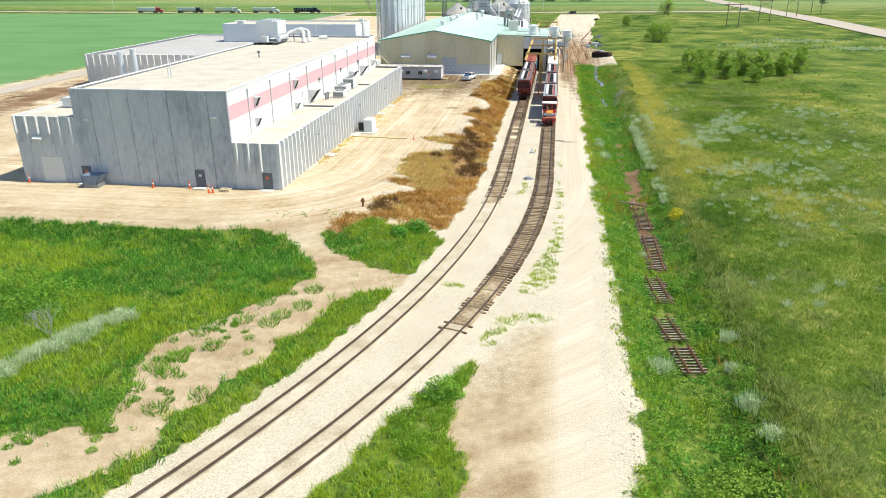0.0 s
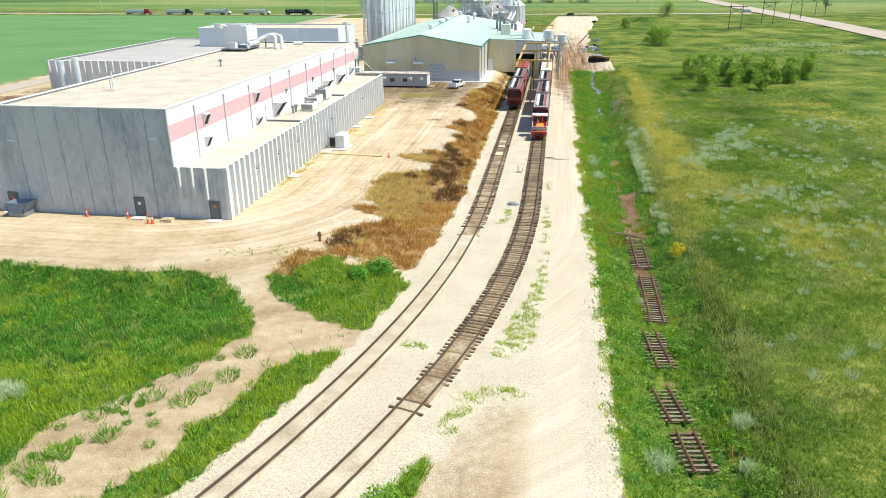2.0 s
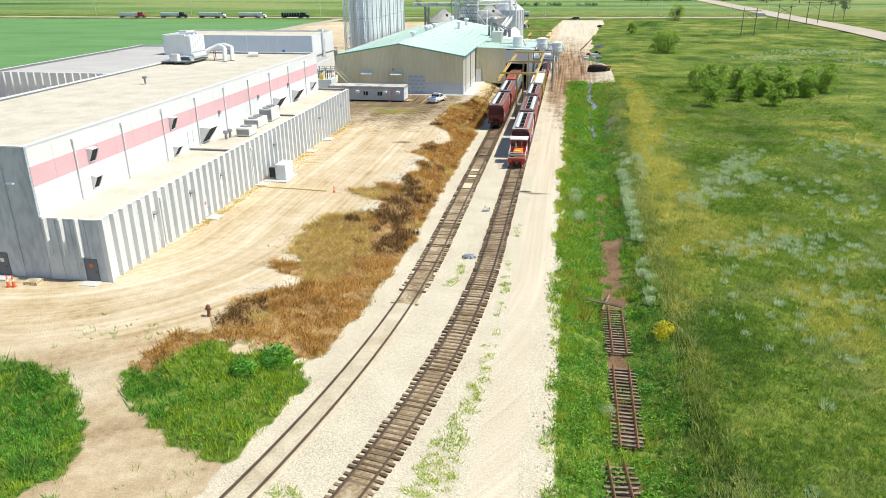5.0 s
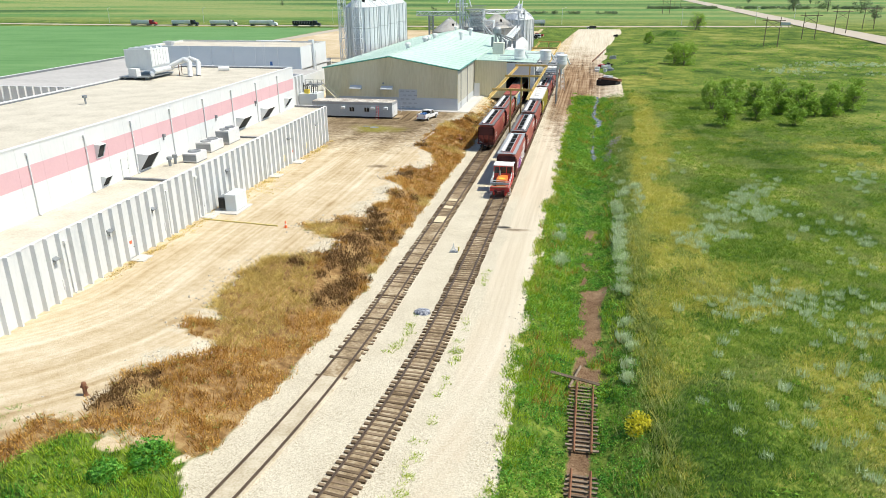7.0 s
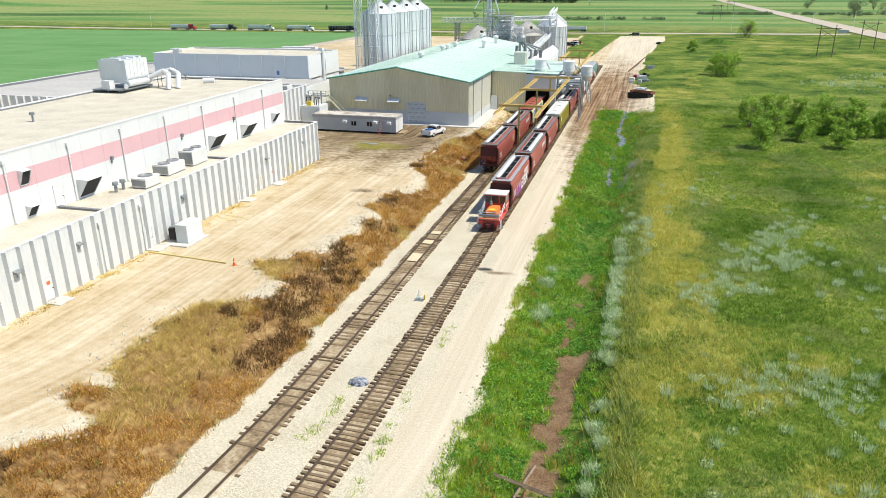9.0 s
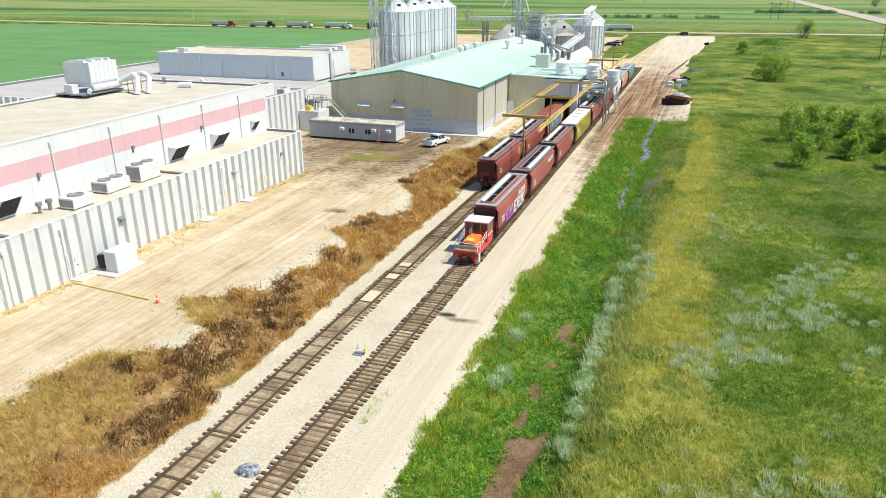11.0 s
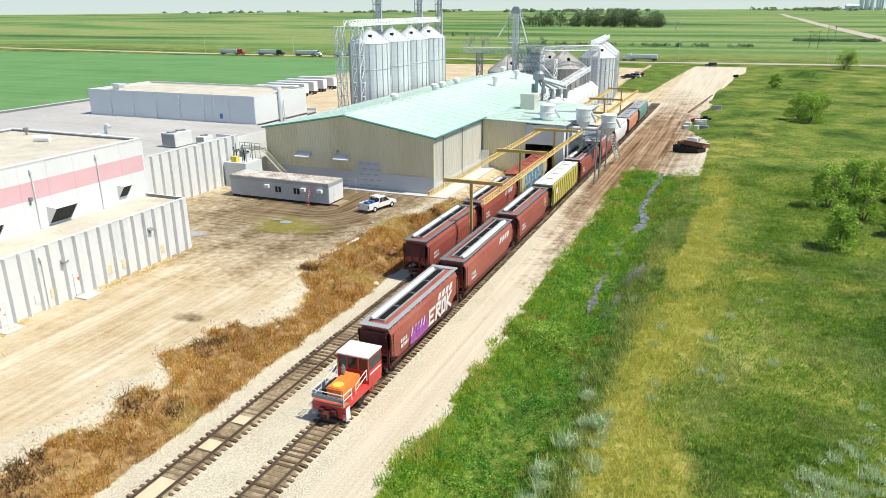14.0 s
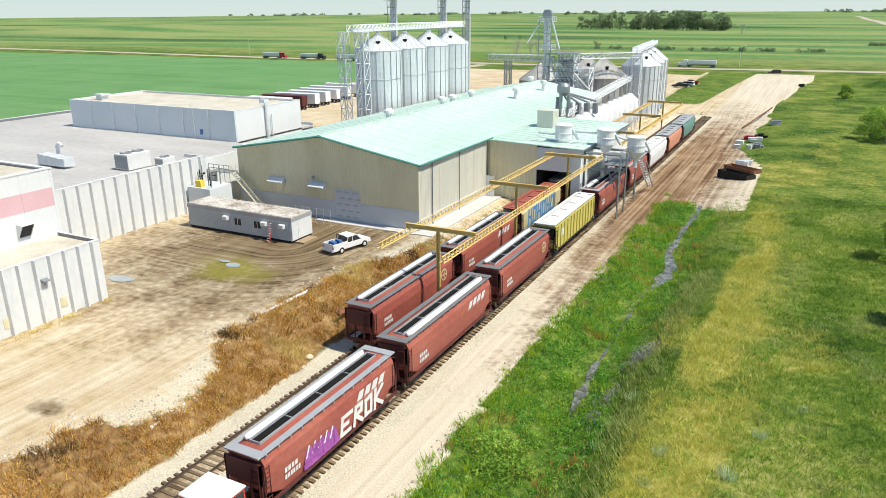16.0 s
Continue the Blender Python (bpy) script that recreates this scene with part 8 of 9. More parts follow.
# outside stair and pipework between the processing block and the hall
st = thing("outside_stair", "tan steel stair with rails down the hall front", "stair", (0, 0, 0))
bm = B()
for s in (0, 1.0):
    beam(bm, (-47.6, 194.0 + s, 7.0), (-42.2, 194.0 + s, 1.9), 0.22)
    beam(bm, (-47.6, 194.0 + s, 8.0), (-42.2, 194.0 + s, 2.9), 0.06)
    for k in range(6):
        x = -47.6 + 1.08 * k
        beam(bm, (x, 194.0 + s, 7.0 - 1.02 * k), (x, 194.0 + s, 8.0 - 1.02 * k), 0.05)
part("stringer", bm, "tan_steel", st)
for k in range(18):
    bm = B()
    box(bm, -47.6 + 0.3 * k, -47.32 + 0.3 * k, 194.05, 194.95, 6.95 - 0.283 * k, 7.0 - 0.283 * k)
    part("tread", bm, "galv_dark", st)
bm = B()
box(bm, -51.4, -47.5, 193.6, 195.3, 6.9, 7.0)
for h in (7.5, 8.0):
    beam(bm, (-51.4, 193.6, h), (-47.5, 193.6, h), 0.06)
for k in range(5):
    beam(bm, (-51.4 + 0.97 * k, 193.6, 1.7), (-51.4 + 0.97 * k, 193.6, 8.0), 0.07)
part("landing", bm, "galv_dark", st)
pp = thing("pump_skid", "tangle of pipes with a yellow pump on a grey platform", "machine", (0, 0, 0))
bm = B()
box(bm, -51.2, -47.0, 189.0, 193.2, YARD, 5.6)
part("base", bm, "pale_blue_wall", pp)
gen = random.Random(9)
for k in range(9):
    bm = B()
    x, y = -50.8 + 0.4 * k, 190.0 + gen.uniform(0, 2.5)
    rod(bm, (x, y, 5.6), (x, y, 7.2 + gen.uniform(0, 1.2)), 0.09)
    rod(bm, (x, y, 7.0), (x + gen.uniform(0.4, 1.2), y + gen.uniform(-0.8, 0.8), 7.0 + gen.uniform(0, 0.6)), 0.09)
    part("pipe", bm, "galv_dark" if k % 3 else "black_metal", pp)
pbox("pump", pp, "bright_yellow", -50.0, -49.0, 189.4, 190.2, 5.6, 6.5)
fn = thing("chain_fence", "short grey chain-link fence between trailer and hall", "fence", (0, 0, 0))
for k in range(7):
    bm = B()
    rod(bm, (-36.2 + 1.15 * k, 192.5, YARD), (-36.2 + 1.15 * k, 192.5, 3.9), 0.04)
    part("post", bm, "galvanised", fn)
bm = B()
for z in (2.0, 2.6, 3.2, 3.85):
    rod(bm, (-36.2, 192.5, z), (-29.3, 192.5, z), 0.018, seg=4)
part("wire", bm, "galvanised", fn)

# ---- roof and yard equipment ----
ch = thing("cooling_tower", "large pale grey cooling tower on steel skids on the roof", "cooling unit", (-61.5, 146.0, TOP - 0.32), 0)
bm = B()
for x in (0.2, 2.0, 3.9):
    beam(bm, (x, -1.2, 0.25), (x, 6.2, 0.25), 0.25)
box(bm, -0.4, 4.6, -1.6, 5.6, 0.4, 0.55)
part("skid", bm, "galv_dark", ch)
bm = B()
prism(bm, [(0.2, 1.3), (4.0, 1.3), (4.4, 1.9), (4.4, 4.5), (-0.2, 4.5), (-0.2, 1.9)], "y", 0.2, 5.2)
part("casing", bm, "galvanised", ch)
for k in range(6):
    pbox("panel", ch, "white_trim", 4.402, 4.44, 0.35 + 0.8 * k, 1.08 + 0.8 * k, 2.0, 4.4)
bm = B()
rod(bm, (4.5, 0.0, 1.2), (4.5, 5.2, 1.2), 0.45, seg=14)
rod(bm, (4.5, -0.4, 1.0), (5.2, -1.2, 0.9), 0.3, seg=12)
part("duct", bm, "galvanised", ch)
bm = B()
box(bm, 1.2, 2.6, -1.5, -0.4, 0.55, 1.7)
part("pump", bm, "car_white", ch)
for a in (0.6, 2.2, 3.8, 5.0):
    pbox("vent", ch, "galvanised", 0.6, 3.4, a - 0.25, a + 0.25, 4.5, 4.75)
pd = thing("roof_pipe", "white insulated pipe elbows looping over the roof", "pipe", (0, 0, 0))
bm = B()
for path in (((-56.8, 150.8, 15.6), (-54.6, 151.4, 16.6), (-53.2, 150.6, 16.3), (-52.9, 149.8, 14.1)), ((-57.0, 152.4, 15.8), (-54.4, 153.0, 16.6), (-52.6, 152.2, 16.2), (-52.2, 151.2, 14.1))):
    for a, c in zip(path, path[1:]):
        rod(bm, a, c, 0.38, seg=14)
part("pipe", bm, "white_trim", pd)
for x, y in ((-55.5, 151.0), (-54.0, 152.0), (-56.0, 152.6)):
    bm = B()
    beam(bm, (x, y, TOP - 0.35), (x, y, 16.0), 0.08)
    part("support", bm, "rust", pd)
bm = B()
rod(bm, (-52.0, 157.5, TOP + 0.05), (-50.4, 158.2, TOP + 0.05), 0.42, seg=14)
single("duct_section", bm, "white_trim", "short white round duct lying on the roof", "duct")
for x, y, h in ((-51.8, 122.8, 0.9), (-55.0, 98.0, 2.4), (-56.0, 99.0, 1.2), (-57.2, 160.5, 0.7)):
    bm = B()
    rod(bm, (x, y, TOP - 0.35), (x, y, TOP - 0.3 + h), 0.12 if h < 2 else 0.1, seg=10)
    if h < 1:
        rod(bm, (x, y, TOP - 0.4 + h), (x, y, TOP - 0.1 + h), 0.3, seg=12)
    single("roof_vent_pipe", bm, "galv_dark" if h < 1 else "galvanised", "thin metal vent pipe on the gravel roof", "vent", "roof pipes")
for x, y, z in ((-64.9, 105.2, 17.0), (-67.0, 104.9, 16.6)):
    bm = B()
    rod(bm, (x, y, LTOP - 0.3), (x, y, z), 0.42, seg=16)
    rod(bm, (x, y, z), (x, y, z + 0.3), 0.5, seg=16)
    single("exhaust_stack", bm, "galvanised", "round galvanised exhaust stack beside the cold store", "stack", "exhaust stacks")
ru = thing("duct_unit", "pale sheet-metal duct unit with a gooseneck on the grey roof", "air unit", (-69.0, 179.5, MT - 0.45))
bm = B()
for k in range(4):
    box(bm, 1.4 * k, 1.4 * k + 1.36, 0, 1.6, 0.3, 1.7 - 0.1 * k)
part("casing", bm, "galvanised", ru)
bm = B()
for a, c in (((1.5, 2.2, 0), (1.5, 2.2, 2.6)), ((1.5, 2.2, 2.6), (2.0, 2.2, 3.0)), ((2.0, 2.2, 3.0), (2.5, 2.2, 2.6))):
    rod(bm, a, c, 0.25, seg=10)
part("gooseneck", bm, "galvanised", ru)


def condenser(x, y, z, sx, sy, sz, label, fans=2, group=""):
    t = thing("condenser_unit", label, "air unit", (x, y, z), group=group)
    bm = B()
    box(bm, 0, sx, 0, sy, 0.12, sz)
    bmesh.ops.bevel(bm, geom=bm.edges[:], offset=0.04, affect="EDGES")
    part("casing", bm, "car_white", t)
    pbox("grille", t, "galv_dark", 0.06, sx - 0.06, -0.02, -0.002, 0.3, sz - 0.2)
    bm = B()
    box(bm, 0.1, 0.25, 0, sy, 0, 0.12)
    box(bm, sx - 0.25, sx - 0.1, 0, sy, 0, 0.12)
    part("skid", bm, "galv_dark", t)
    for k in range(fans):
        bm = B()
        lathe(bm, [(min(sx, sy / fans) * 0.42, sz), (min(sx, sy / fans) * 0.42, sz + 0.15), (min(sx, sy / fans) * 0.34, sz + 0.16), (min(sx, sy / fans) * 0.3, sz + 0.05)], sx / 2, sy * (k + 0.5) / fans, 16)
        part("fan", bm, "galv_dark", t)
    return t


condenser(-39.6, 126.6, ATOP - 0.25, 2.2, 3.4, 1.3, "low white condenser with four fans on the annex roof", 2, "roof condensers")
condenser(-39.4, 131.6, ATOP - 0.25, 2.0, 3.2, 1.9, "white condenser with fans on the annex roof", 2, "roof condensers")
condenser(-38.2, 121.0, ATOP - 0.25, 1.9, 2.6, 1.2, "flat white condenser on the annex roof", 1, "roof condensers")
condenser(-57.0, 182.4, MT - 0.45, 2.6, 3.8, 2.2, "grey louvred condenser on the broad grey roof", 2, "roof condensers")
condenser(-54.0, 186.4, MT - 0.45, 1.6, 2.2, 1.2, "dark compressor unit on the broad grey roof", 1, "roof condensers")
for y in (119.3, 120.5):
    bm = B()
    lathe(bm, [(0.18, ATOP - 0.3), (0.18, ATOP + 0.5), (0.34, ATOP + 0.55), (0.3, ATOP + 0.9)], -38.9, y, 12)
    single("mushroom_vent", bm, "galv_dark", "dark mushroom vent on the annex roof", "vent", "roof vents")
pad = B()
box(pad, -34.2, -30.8, 119.2, 123.6, YARD - 0.2, YARD + 0.18)
bmesh.ops.bevel(pad, geom=pad.edges[:], offset=0.04, affect="EDGES")
single("concrete_pad", pad, "conc_pad", "pale concrete pad carrying the transformer", "pad")
tf = thing("transformer_box", "grey electrical transformer cabinet with dark cooling fins", "transformer", (-33.7, 119.8, YARD + 0.18))
bm = B()
box(bm, 1.0, 2.5, 0.3, 3.2, 0, 2.1)
bmesh.ops.bevel(bm, geom=bm.edges[:], offset=0.05, affect="EDGES")
part("cabinet", bm, "pale_blue_wall", tf)
bm = B()
box(bm, 0.1, 1.0, 0.5, 2.9, 0.15, 1.7)
part("tank", bm, "galv_dark", tf)
for k in range(9):
    pbox("fin", tf, "black_metal", 0.2, 0.95, 0.2 + 0.02, 0.49, 0.3, 1.6) if k == 0 else pbox("fin", tf, "black_metal", -0.05, 0.1, 0.5 + 0.27 * k, 0.56 + 0.27 * k, 0.3, 1.6)
bm = B()
for x0, x1 in ((-33.9, -29.0), (-29.0, -24.1)):
    rod(bm, (x0, 117.0 - 0.08 * (x0 + 34), YARD + 0.08), (x1, 117.0 - 0.08 * (x1 + 34), YARD + 0.08), 0.09, seg=8)
single("yellow_pipe", bm, "dull_yellow", "yellow pipe lying across the dirt yard", "pipe")


def cone(x, y, z, h=0.75):
    t = thing("traffic_cone", "orange traffic cone on the dirt", "traffic cone", (x, y, z), group="traffic cones")
    bm = B()
    lathe(bm, [(0.15, 0.03), (0.04, h), (0.02, h + 0.01)], seg=12)
    part("body", bm, "cone_orange", t)
    pbox("base", t, "cone_orange", -0.2, 0.2, -0.2, 0.2, 0, 0.035)
    bm = B()
    lathe(bm, [(0.112, h * 0.45), (0.085, h * 0.62)], seg=12)
    part("band", bm, "sign_white", t)


for x, y, h in ((-23.0, 116.0, 0.8), (-52.0, 84.0, 1.1), (-46.9, 84.1, 1.1), (-43.5, 82.6, 1.2), (-43.0, 82.7, 1.2), (-70.3, 84.2, 1.2)):
    cone(x, y, YARD, h)
pl = thing("pallet", "yellow timber pallet by the wall", "pallet", (-42.4, 83.2, YARD))
for k in range(5):
    pbox("board", pl, "pale_board", 0.0, 1.4, 0.2 * k, 0.2 * k + 0.13, 0.28, 0.32)
for k in range(3):
    pbox("runner", pl, "pale_board", 0.62 * k, 0.62 * k + 0.1, 0, 0.95, 0, 0.279)
M["skip_blue"] = material("skip_blue", [(0.16, 0.21, 0.28), (0.24, 0.30, 0.38)], 0.6, scale=1.5, fine=8, bump=0.05)
dp = thing("tipping_skip", "blue-grey steel tipping skip before the wall", "skip", (-61.3, 82.6, YARD))
bm = B()
prism(bm, [(0.2, 0.5), (0.26, 0.5), (0.06, 1.7), (0.0, 1.7)], "y", 0, 1.9)
prism(bm, [(2.0, 0.5), (2.8, 1.7), (2.74, 1.7), (1.94, 0.5)], "y", 0, 1.9)
for y in (0.0, 1.84):
    prism(bm, [(0.2, 0.5), (2.0, 0.5), (2.8, 1.7), (0.0, 1.7)], "y", y, y + 0.06)
box(bm, 0.2, 2.0, 0, 1.9, 0.45, 0.52)
part("tub", bm, "skip_blue", dp)
pbox("base", dp, "galv_dark", 0.1, 2.2, 0.1, 1.8, 0, 0.5)
hy = thing("hydrant", "small rusty red hydrant standing in the dirt", "hydrant", (-22.3, 79.9, height(-22.3, 79.9)))
bm = B()
lathe(bm, [(0.22, 0), (0.14, 0.08), (0.14, 0.75), (0.2, 0.8), (0.16, 1.0), (0.05, 1.08)], seg=12)
part("body", bm, "rust", hy)
bm = B()
rod(bm, (-0.28, 0, 0.65), (0.28, 0, 0.65), 0.08)
part("outlet", bm, "rust", hy)
bm = B()
rod(bm, (-18.3, 165.3, 1.55), (-17.7, 172.3, 1.7), 0.16, 0.2, 10)
single("white_pipe", bm, "white_trim", "long pale pipe lying on the bank edge", "pipe")
sw = thing("switch_stand", "small grey track switch stand between the rails", "switch stand", (-3.5, 116.2, 0))
bm = B()
for a, c in (((0, 0, 0), (0.3, 0.1, 0.7)), ((0.3, 0.1, 0.7), (0.6, 0, 0)), ((0.1, -0.2, 0.35), (0.9, 0.1, 0.35)), ((0.3, 0.1, 0.5), (0.3, 0.1, 1.0))):
    rod(bm, a, c, 0.045, seg=6)
part("frame", bm, "galvanised", sw)
pbox("base", sw, "galv_dark", -0.1, 0.8, -0.3, 0.3, 0, 0.06)
pbox("target", sw, "bright_yellow", 0.85, 0.95, 0.0, 0.2, 0.1, 0.6)
bm = B()
bmesh.ops.create_icosphere(bm, subdivisions=3, radius=0.6)
for v in bm.verts:
    v.co *= 1 + 0.35 * noise.noise(v.co * 2.1)
    v.co.z = max(0, v.co.z) * 0.55
    v.co.x *= 1.3
ob = single("torn_tarp", bm, "tarp", "crumpled blue and white plastic between the tracks", "debris")
ob.location = (-3.0, 100.4, 0.02)
for x, y, w_, l_ in ((left_track(126.5) , 126.6, 1.2, 2.4), (left_track(131.5), 131.8, 1.15, 1.2), (left_track(135), 135.2, 1.1, 1.0)):
    bm = B()
    box(bm, x - w_ / 2, x + w_ / 2, y - l_ / 2, y + l_ / 2, 0.172, 0.23)
    bmesh.ops.bevel(bm, geom=bm.edges[:], offset=0.01, affect="EDGES")
    single("plank_sheet", bm, "pale_board", "pale yellow board lying between the rails", "board", "boards on the track")

# old track panels lying in the ditch
def track_panel(x, y, rz, n, label):
    t = thing("old_track_panel", label, "track panel", (x, y, height(x, y) + 0.18), rz, "old track panels")
    gen = random.Random(int(y))
    for k in range(n):
        bm = B()
        s = gen.uniform(-0.12, 0.12)
        box(bm, -1.05 + s, 1.05 + s, 0.47 * k - 0.09, 0.47 * k + 0.09, 0.02 * gen.random(), 0.15)
        part("sleeper", bm, "old_timber", t)
    for s in (-0.72, 0.72):
        bm = B()
        beam(bm, (s * 0.8, -0.4, 0.24), (s * 0.8 + gen.uniform(-0.2, 0.2), 0.47 * n, 0.26), 0.12)
        part("rail", bm, "rust", t)


track_panel(12.0, 50.8, 8, 9, "rusty old track panel sunk in the ditch weeds")
track_panel(11.3, 56.2, 9, 9, "rusty old track panel half hidden by weeds")
track_panel(11.3, 63.4, 5, 13, "old track panel with weathered sleepers in the ditch")
track_panel(11.7, 71.5, -1, 22, "old track panel with weathered sleepers in the ditch")
track_panel(11.8, 84.2, 1, 18, "old track panel with crossed loose rails in the ditch")
bm = B()
beam(bm, (9.1, 93.2, height(9.1, 93.2) + 0.3), (12.9, 92.4, height(12.9, 92.4) + 0.5), 0.2)
beam(bm, (10.6, 91.6, height(10.6, 91.6) + 0.55), (11.4, 95.3, height(11.4, 95.3) + 0.35), 0.16)
single("loose_beam", bm, "old_timber", "weathered timber beam across the old track panel", "beam")

# puddles in the yard
for x, y, rx, ry in ((-38.0, 166.3, 1.7, 0.8), (-30.2, 175.0, 0.9, 0.7), (-32.0, 175.6, 0.8, 0.35)):
    bm = B()
    ring_ = [bm.verts.new((x + rx * math.cos(a_ * 0.3927) * (1 + 0.3 * wob(a_, x, 0.7, 5)), y + ry * math.sin(a_ * 0.3927) * (1 + 0.3 * wob(a_, y, 0.7, 6)), height(x, y) + 0.06)) for a_ in range(16)]
    bm.faces.new(ring_)
    single("puddle", bm, "puddle", "shallow pale puddle on the muddy yard", "puddle", "yard puddles", kind="structure")

# creek water in the ditch
wv, wf = [], []
ys = np.linspace(166, 231, 130)
for i, y in enumerate(ys):
    c, w_ = creek(y)
    z = -1.32 * smooth(232, 206, y) - 0.0
    wv += [(c - w_, y, z), (c + w_, y, z)]
    if i:
        wf.append((2 * i - 2, 2 * i - 1, 2 * i + 1, 2 * i))
tagged(new("water", raw("water", wv, wf, "water")), "narrow shallow creek in the weedy ditch", "water", kind="structure")

# steel skips and scrap at the end of the yard
def skip(x, y, rz, material_, label):
    t = thing("steel_skip", label, "skip", (x, y, height(x, y)), rz, "steel skips")
    for n_, a in (("side", (0, 6.6, 0, 0.08)), ("side", (0, 6.6, 2.1, 2.18)), ("end", (0, 0.08, 0.081, 2.099)), ("end", (6.52, 6.6, 0.081, 2.099))):
        pbox(n_, t, material_, *a, 0.1, 1.5)
    pbox("floor", t, material_, 0.081, 6.519, 0.081, 2.099, 0.1, 0.2)
    bm = B()
    box(bm, 0, 0.12, -0.06, 0, 0.1, 1.5)
    me = mesh_of("rib", bm, material_)
    for k in range(10):
        piece("rib", me, t, (0.05 + 0.7 * k, -0.001, 0))


skip(11.8, 252.6, -38, "black_metal", "black ribbed steel skip with a torn liner")
skip(12.2, 257.6, -34, "rust", "rusty red-brown steel skip behind the black one")
gen = random.Random(12)
for i, (x, y, mt, lab) in enumerate(((15.5, 263.0, "galvanised", "crumpled sheet metal scrap heap"), (14.0, 282.0, "pale_blue_wall", "grey metal box dumped in the weeds"), (15.8, 283.3, "galv_dark", "dark scrap machine part in the grass"), (13.0, 296.0, "paint_red", "red scrap implement on the dirt"), (15.5, 297.0, "black_metal", "black scrap pile on the dirt"), (17.5, 318.0, "galv_dark", "dark scrap pile at the dirt edge"), (14.6, 292.0, "car_white", "white scrap tank in the weeds"), (20.0, 410.0, "black_metal", "dark scrap at the yard edge"), (11.5, 288.0, "car_white", "white concrete block on the dirt"), (11.8, 284.0, "car_white", "white concrete block on the dirt"))):
    bm = B()
    for k in range(4 if i not in (1, 8, 9) else 1):
        a, c = gen.uniform(-0.8, 0.8), gen.uniform(-0.8, 0.8)
        vs = box(bm, a - gen.uniform(0.4, 0.9), a + gen.uniform(0.4, 0.9), c - gen.uniform(0.3, 0.8), c + gen.uniform(0.3, 0.8), 0, gen.uniform(0.5, 1.1))
        for v in vs:
            v.co += Vector((gen.uniform(-0.2, 0.2), gen.uniform(-0.2, 0.2), 0))
    ob = single("scrap_heap" if i not in (1, 8, 9) else "metal_box", bm, mt, lab, "scrap")
    ob.location = (x, y, height(x, y))
au = thing("grain_auger", "long rusty grain auger on wheels pointing along the yard", "auger", (0, 0, height(12, 325)))
bm = B()
rod(bm, (10.1, 312.5, 0.3), (14.9, 340.6, 2.2), 0.2, seg=8)
part("tube", bm, "rust", au)
bm = B()
beam(bm, (14.0, 333.0, 0.4), (14.2, 336.0, 2.0), 0.12)
beam(bm, (12.6, 335.0, 0.5), (16.0, 334.0, 0.5), 0.14)
part("frame", bm, "galvanised", au)
for x in (12.7, 15.9):
    wheel(au, x, 334.6, 0.45)

# graffiti, emblems and stencilled marks on the cars
def strokes(parent, x, segs, material_, width, name="graffiti", label=""):
    """Painted strokes on a car's side, as (y, z) lines."""
    bm = B()
    for k, ((a, b_), (c, d)) in enumerate(segs):
        v = Vector((c - a, d - b_))
        n_ = Vector((-v.y, v.x)).normalized() * width / 2
        e = v.normalized() * width / 2
        q = [(a - e.x + n_.x, b_ - e.y + n_.y), (a - e.x - n_.x, b_ - e.y - n_.y), (c + e.x - n_.x, d + e.y - n_.y), (c + e.x + n_.x, d + e.y + n_.y)]
        prism(bm, q, "x", x, x + 0.006 + 0.002 * (k % 12))
    return part(name, bm, material_, parent, label)


def letter_bars(parent, x, y, z, w, h, n, material_="car_white", slant=0.12):
    """A row of upright bars that stands for lettering."""
    bm = B()
    for k in range(n):
        a = y + w * k / n
        for u0, u1, v0, v1 in ((0, 0.7, 0, 1),):
            ww = w / n
            prism(bm, [(a + ww * u0 + slant * v0 * h, z + h * v0), (a + ww * u1 + slant * v0 * h, z + h * v0), (a + ww * u1 + slant * v1 * h, z + h * v1), (a + ww * u0 + slant * v1 * h, z + h * v1)], "x", x, x + 0.006)
    return part("marking", bm, material_, parent, "pale block marking")


SIDE = 1.50
for car, big in ((c1, 9.6), (c2, 10.8), (l2, 9.8)):
    letter_bars(car, SIDE - 0.03, big, 2.9, 3.6, 0.75, 4, slant=0.5)
    letter_bars(car, SIDE - 0.02, 1.9, 2.3, 1.3, 0.32, 4, slant=0.1)
    letter_bars(car, SIDE - 0.02, 1.9, 1.85, 1.5, 0.30, 6, slant=0.1)
for car in (c3, c5, c6, l1):
    letter_bars(car, SIDE - 0.02, 1.9, 2.4, 1.3, 0.3, 4, slant=0.1)
    letter_bars(car, SIDE - 0.02, 1.9, 1.95, 1.5, 0.3, 6, slant=0.1)
for car, y, mt in ((c3, 12.6, "car_tan"), (l1, 13.4, "car_tan")):
    bm = B()
    rod(bm, (SIDE - 0.04, y, 3.0), (SIDE - 0.002, y, 3.0), 0.62, seg=28)
    em = part("emblem", bm, mt, car, "pale round emblem")
    bm = B()
    rod(bm, (SIDE - 0.03, y, 3.0), (SIDE + 0.003, y, 3.0), 0.5, seg=28)
    part("disc", bm, "oxide_red", em)
    bm = B()
    box(bm, SIDE + 0.003, SIDE + 0.008, y - 0.45, y + 0.45, 2.93, 3.07)
    box(bm, SIDE + 0.003, SIDE + 0.008, y - 0.07, y + 0.07, 2.55, 3.45)
    part("cross", bm, mt, em)
gx = SIDE - 0.03
zz = lambda p: [((p[i][0], p[i][1]), (p[i + 1][0], p[i + 1][1])) for i in range(len(p) - 1)]
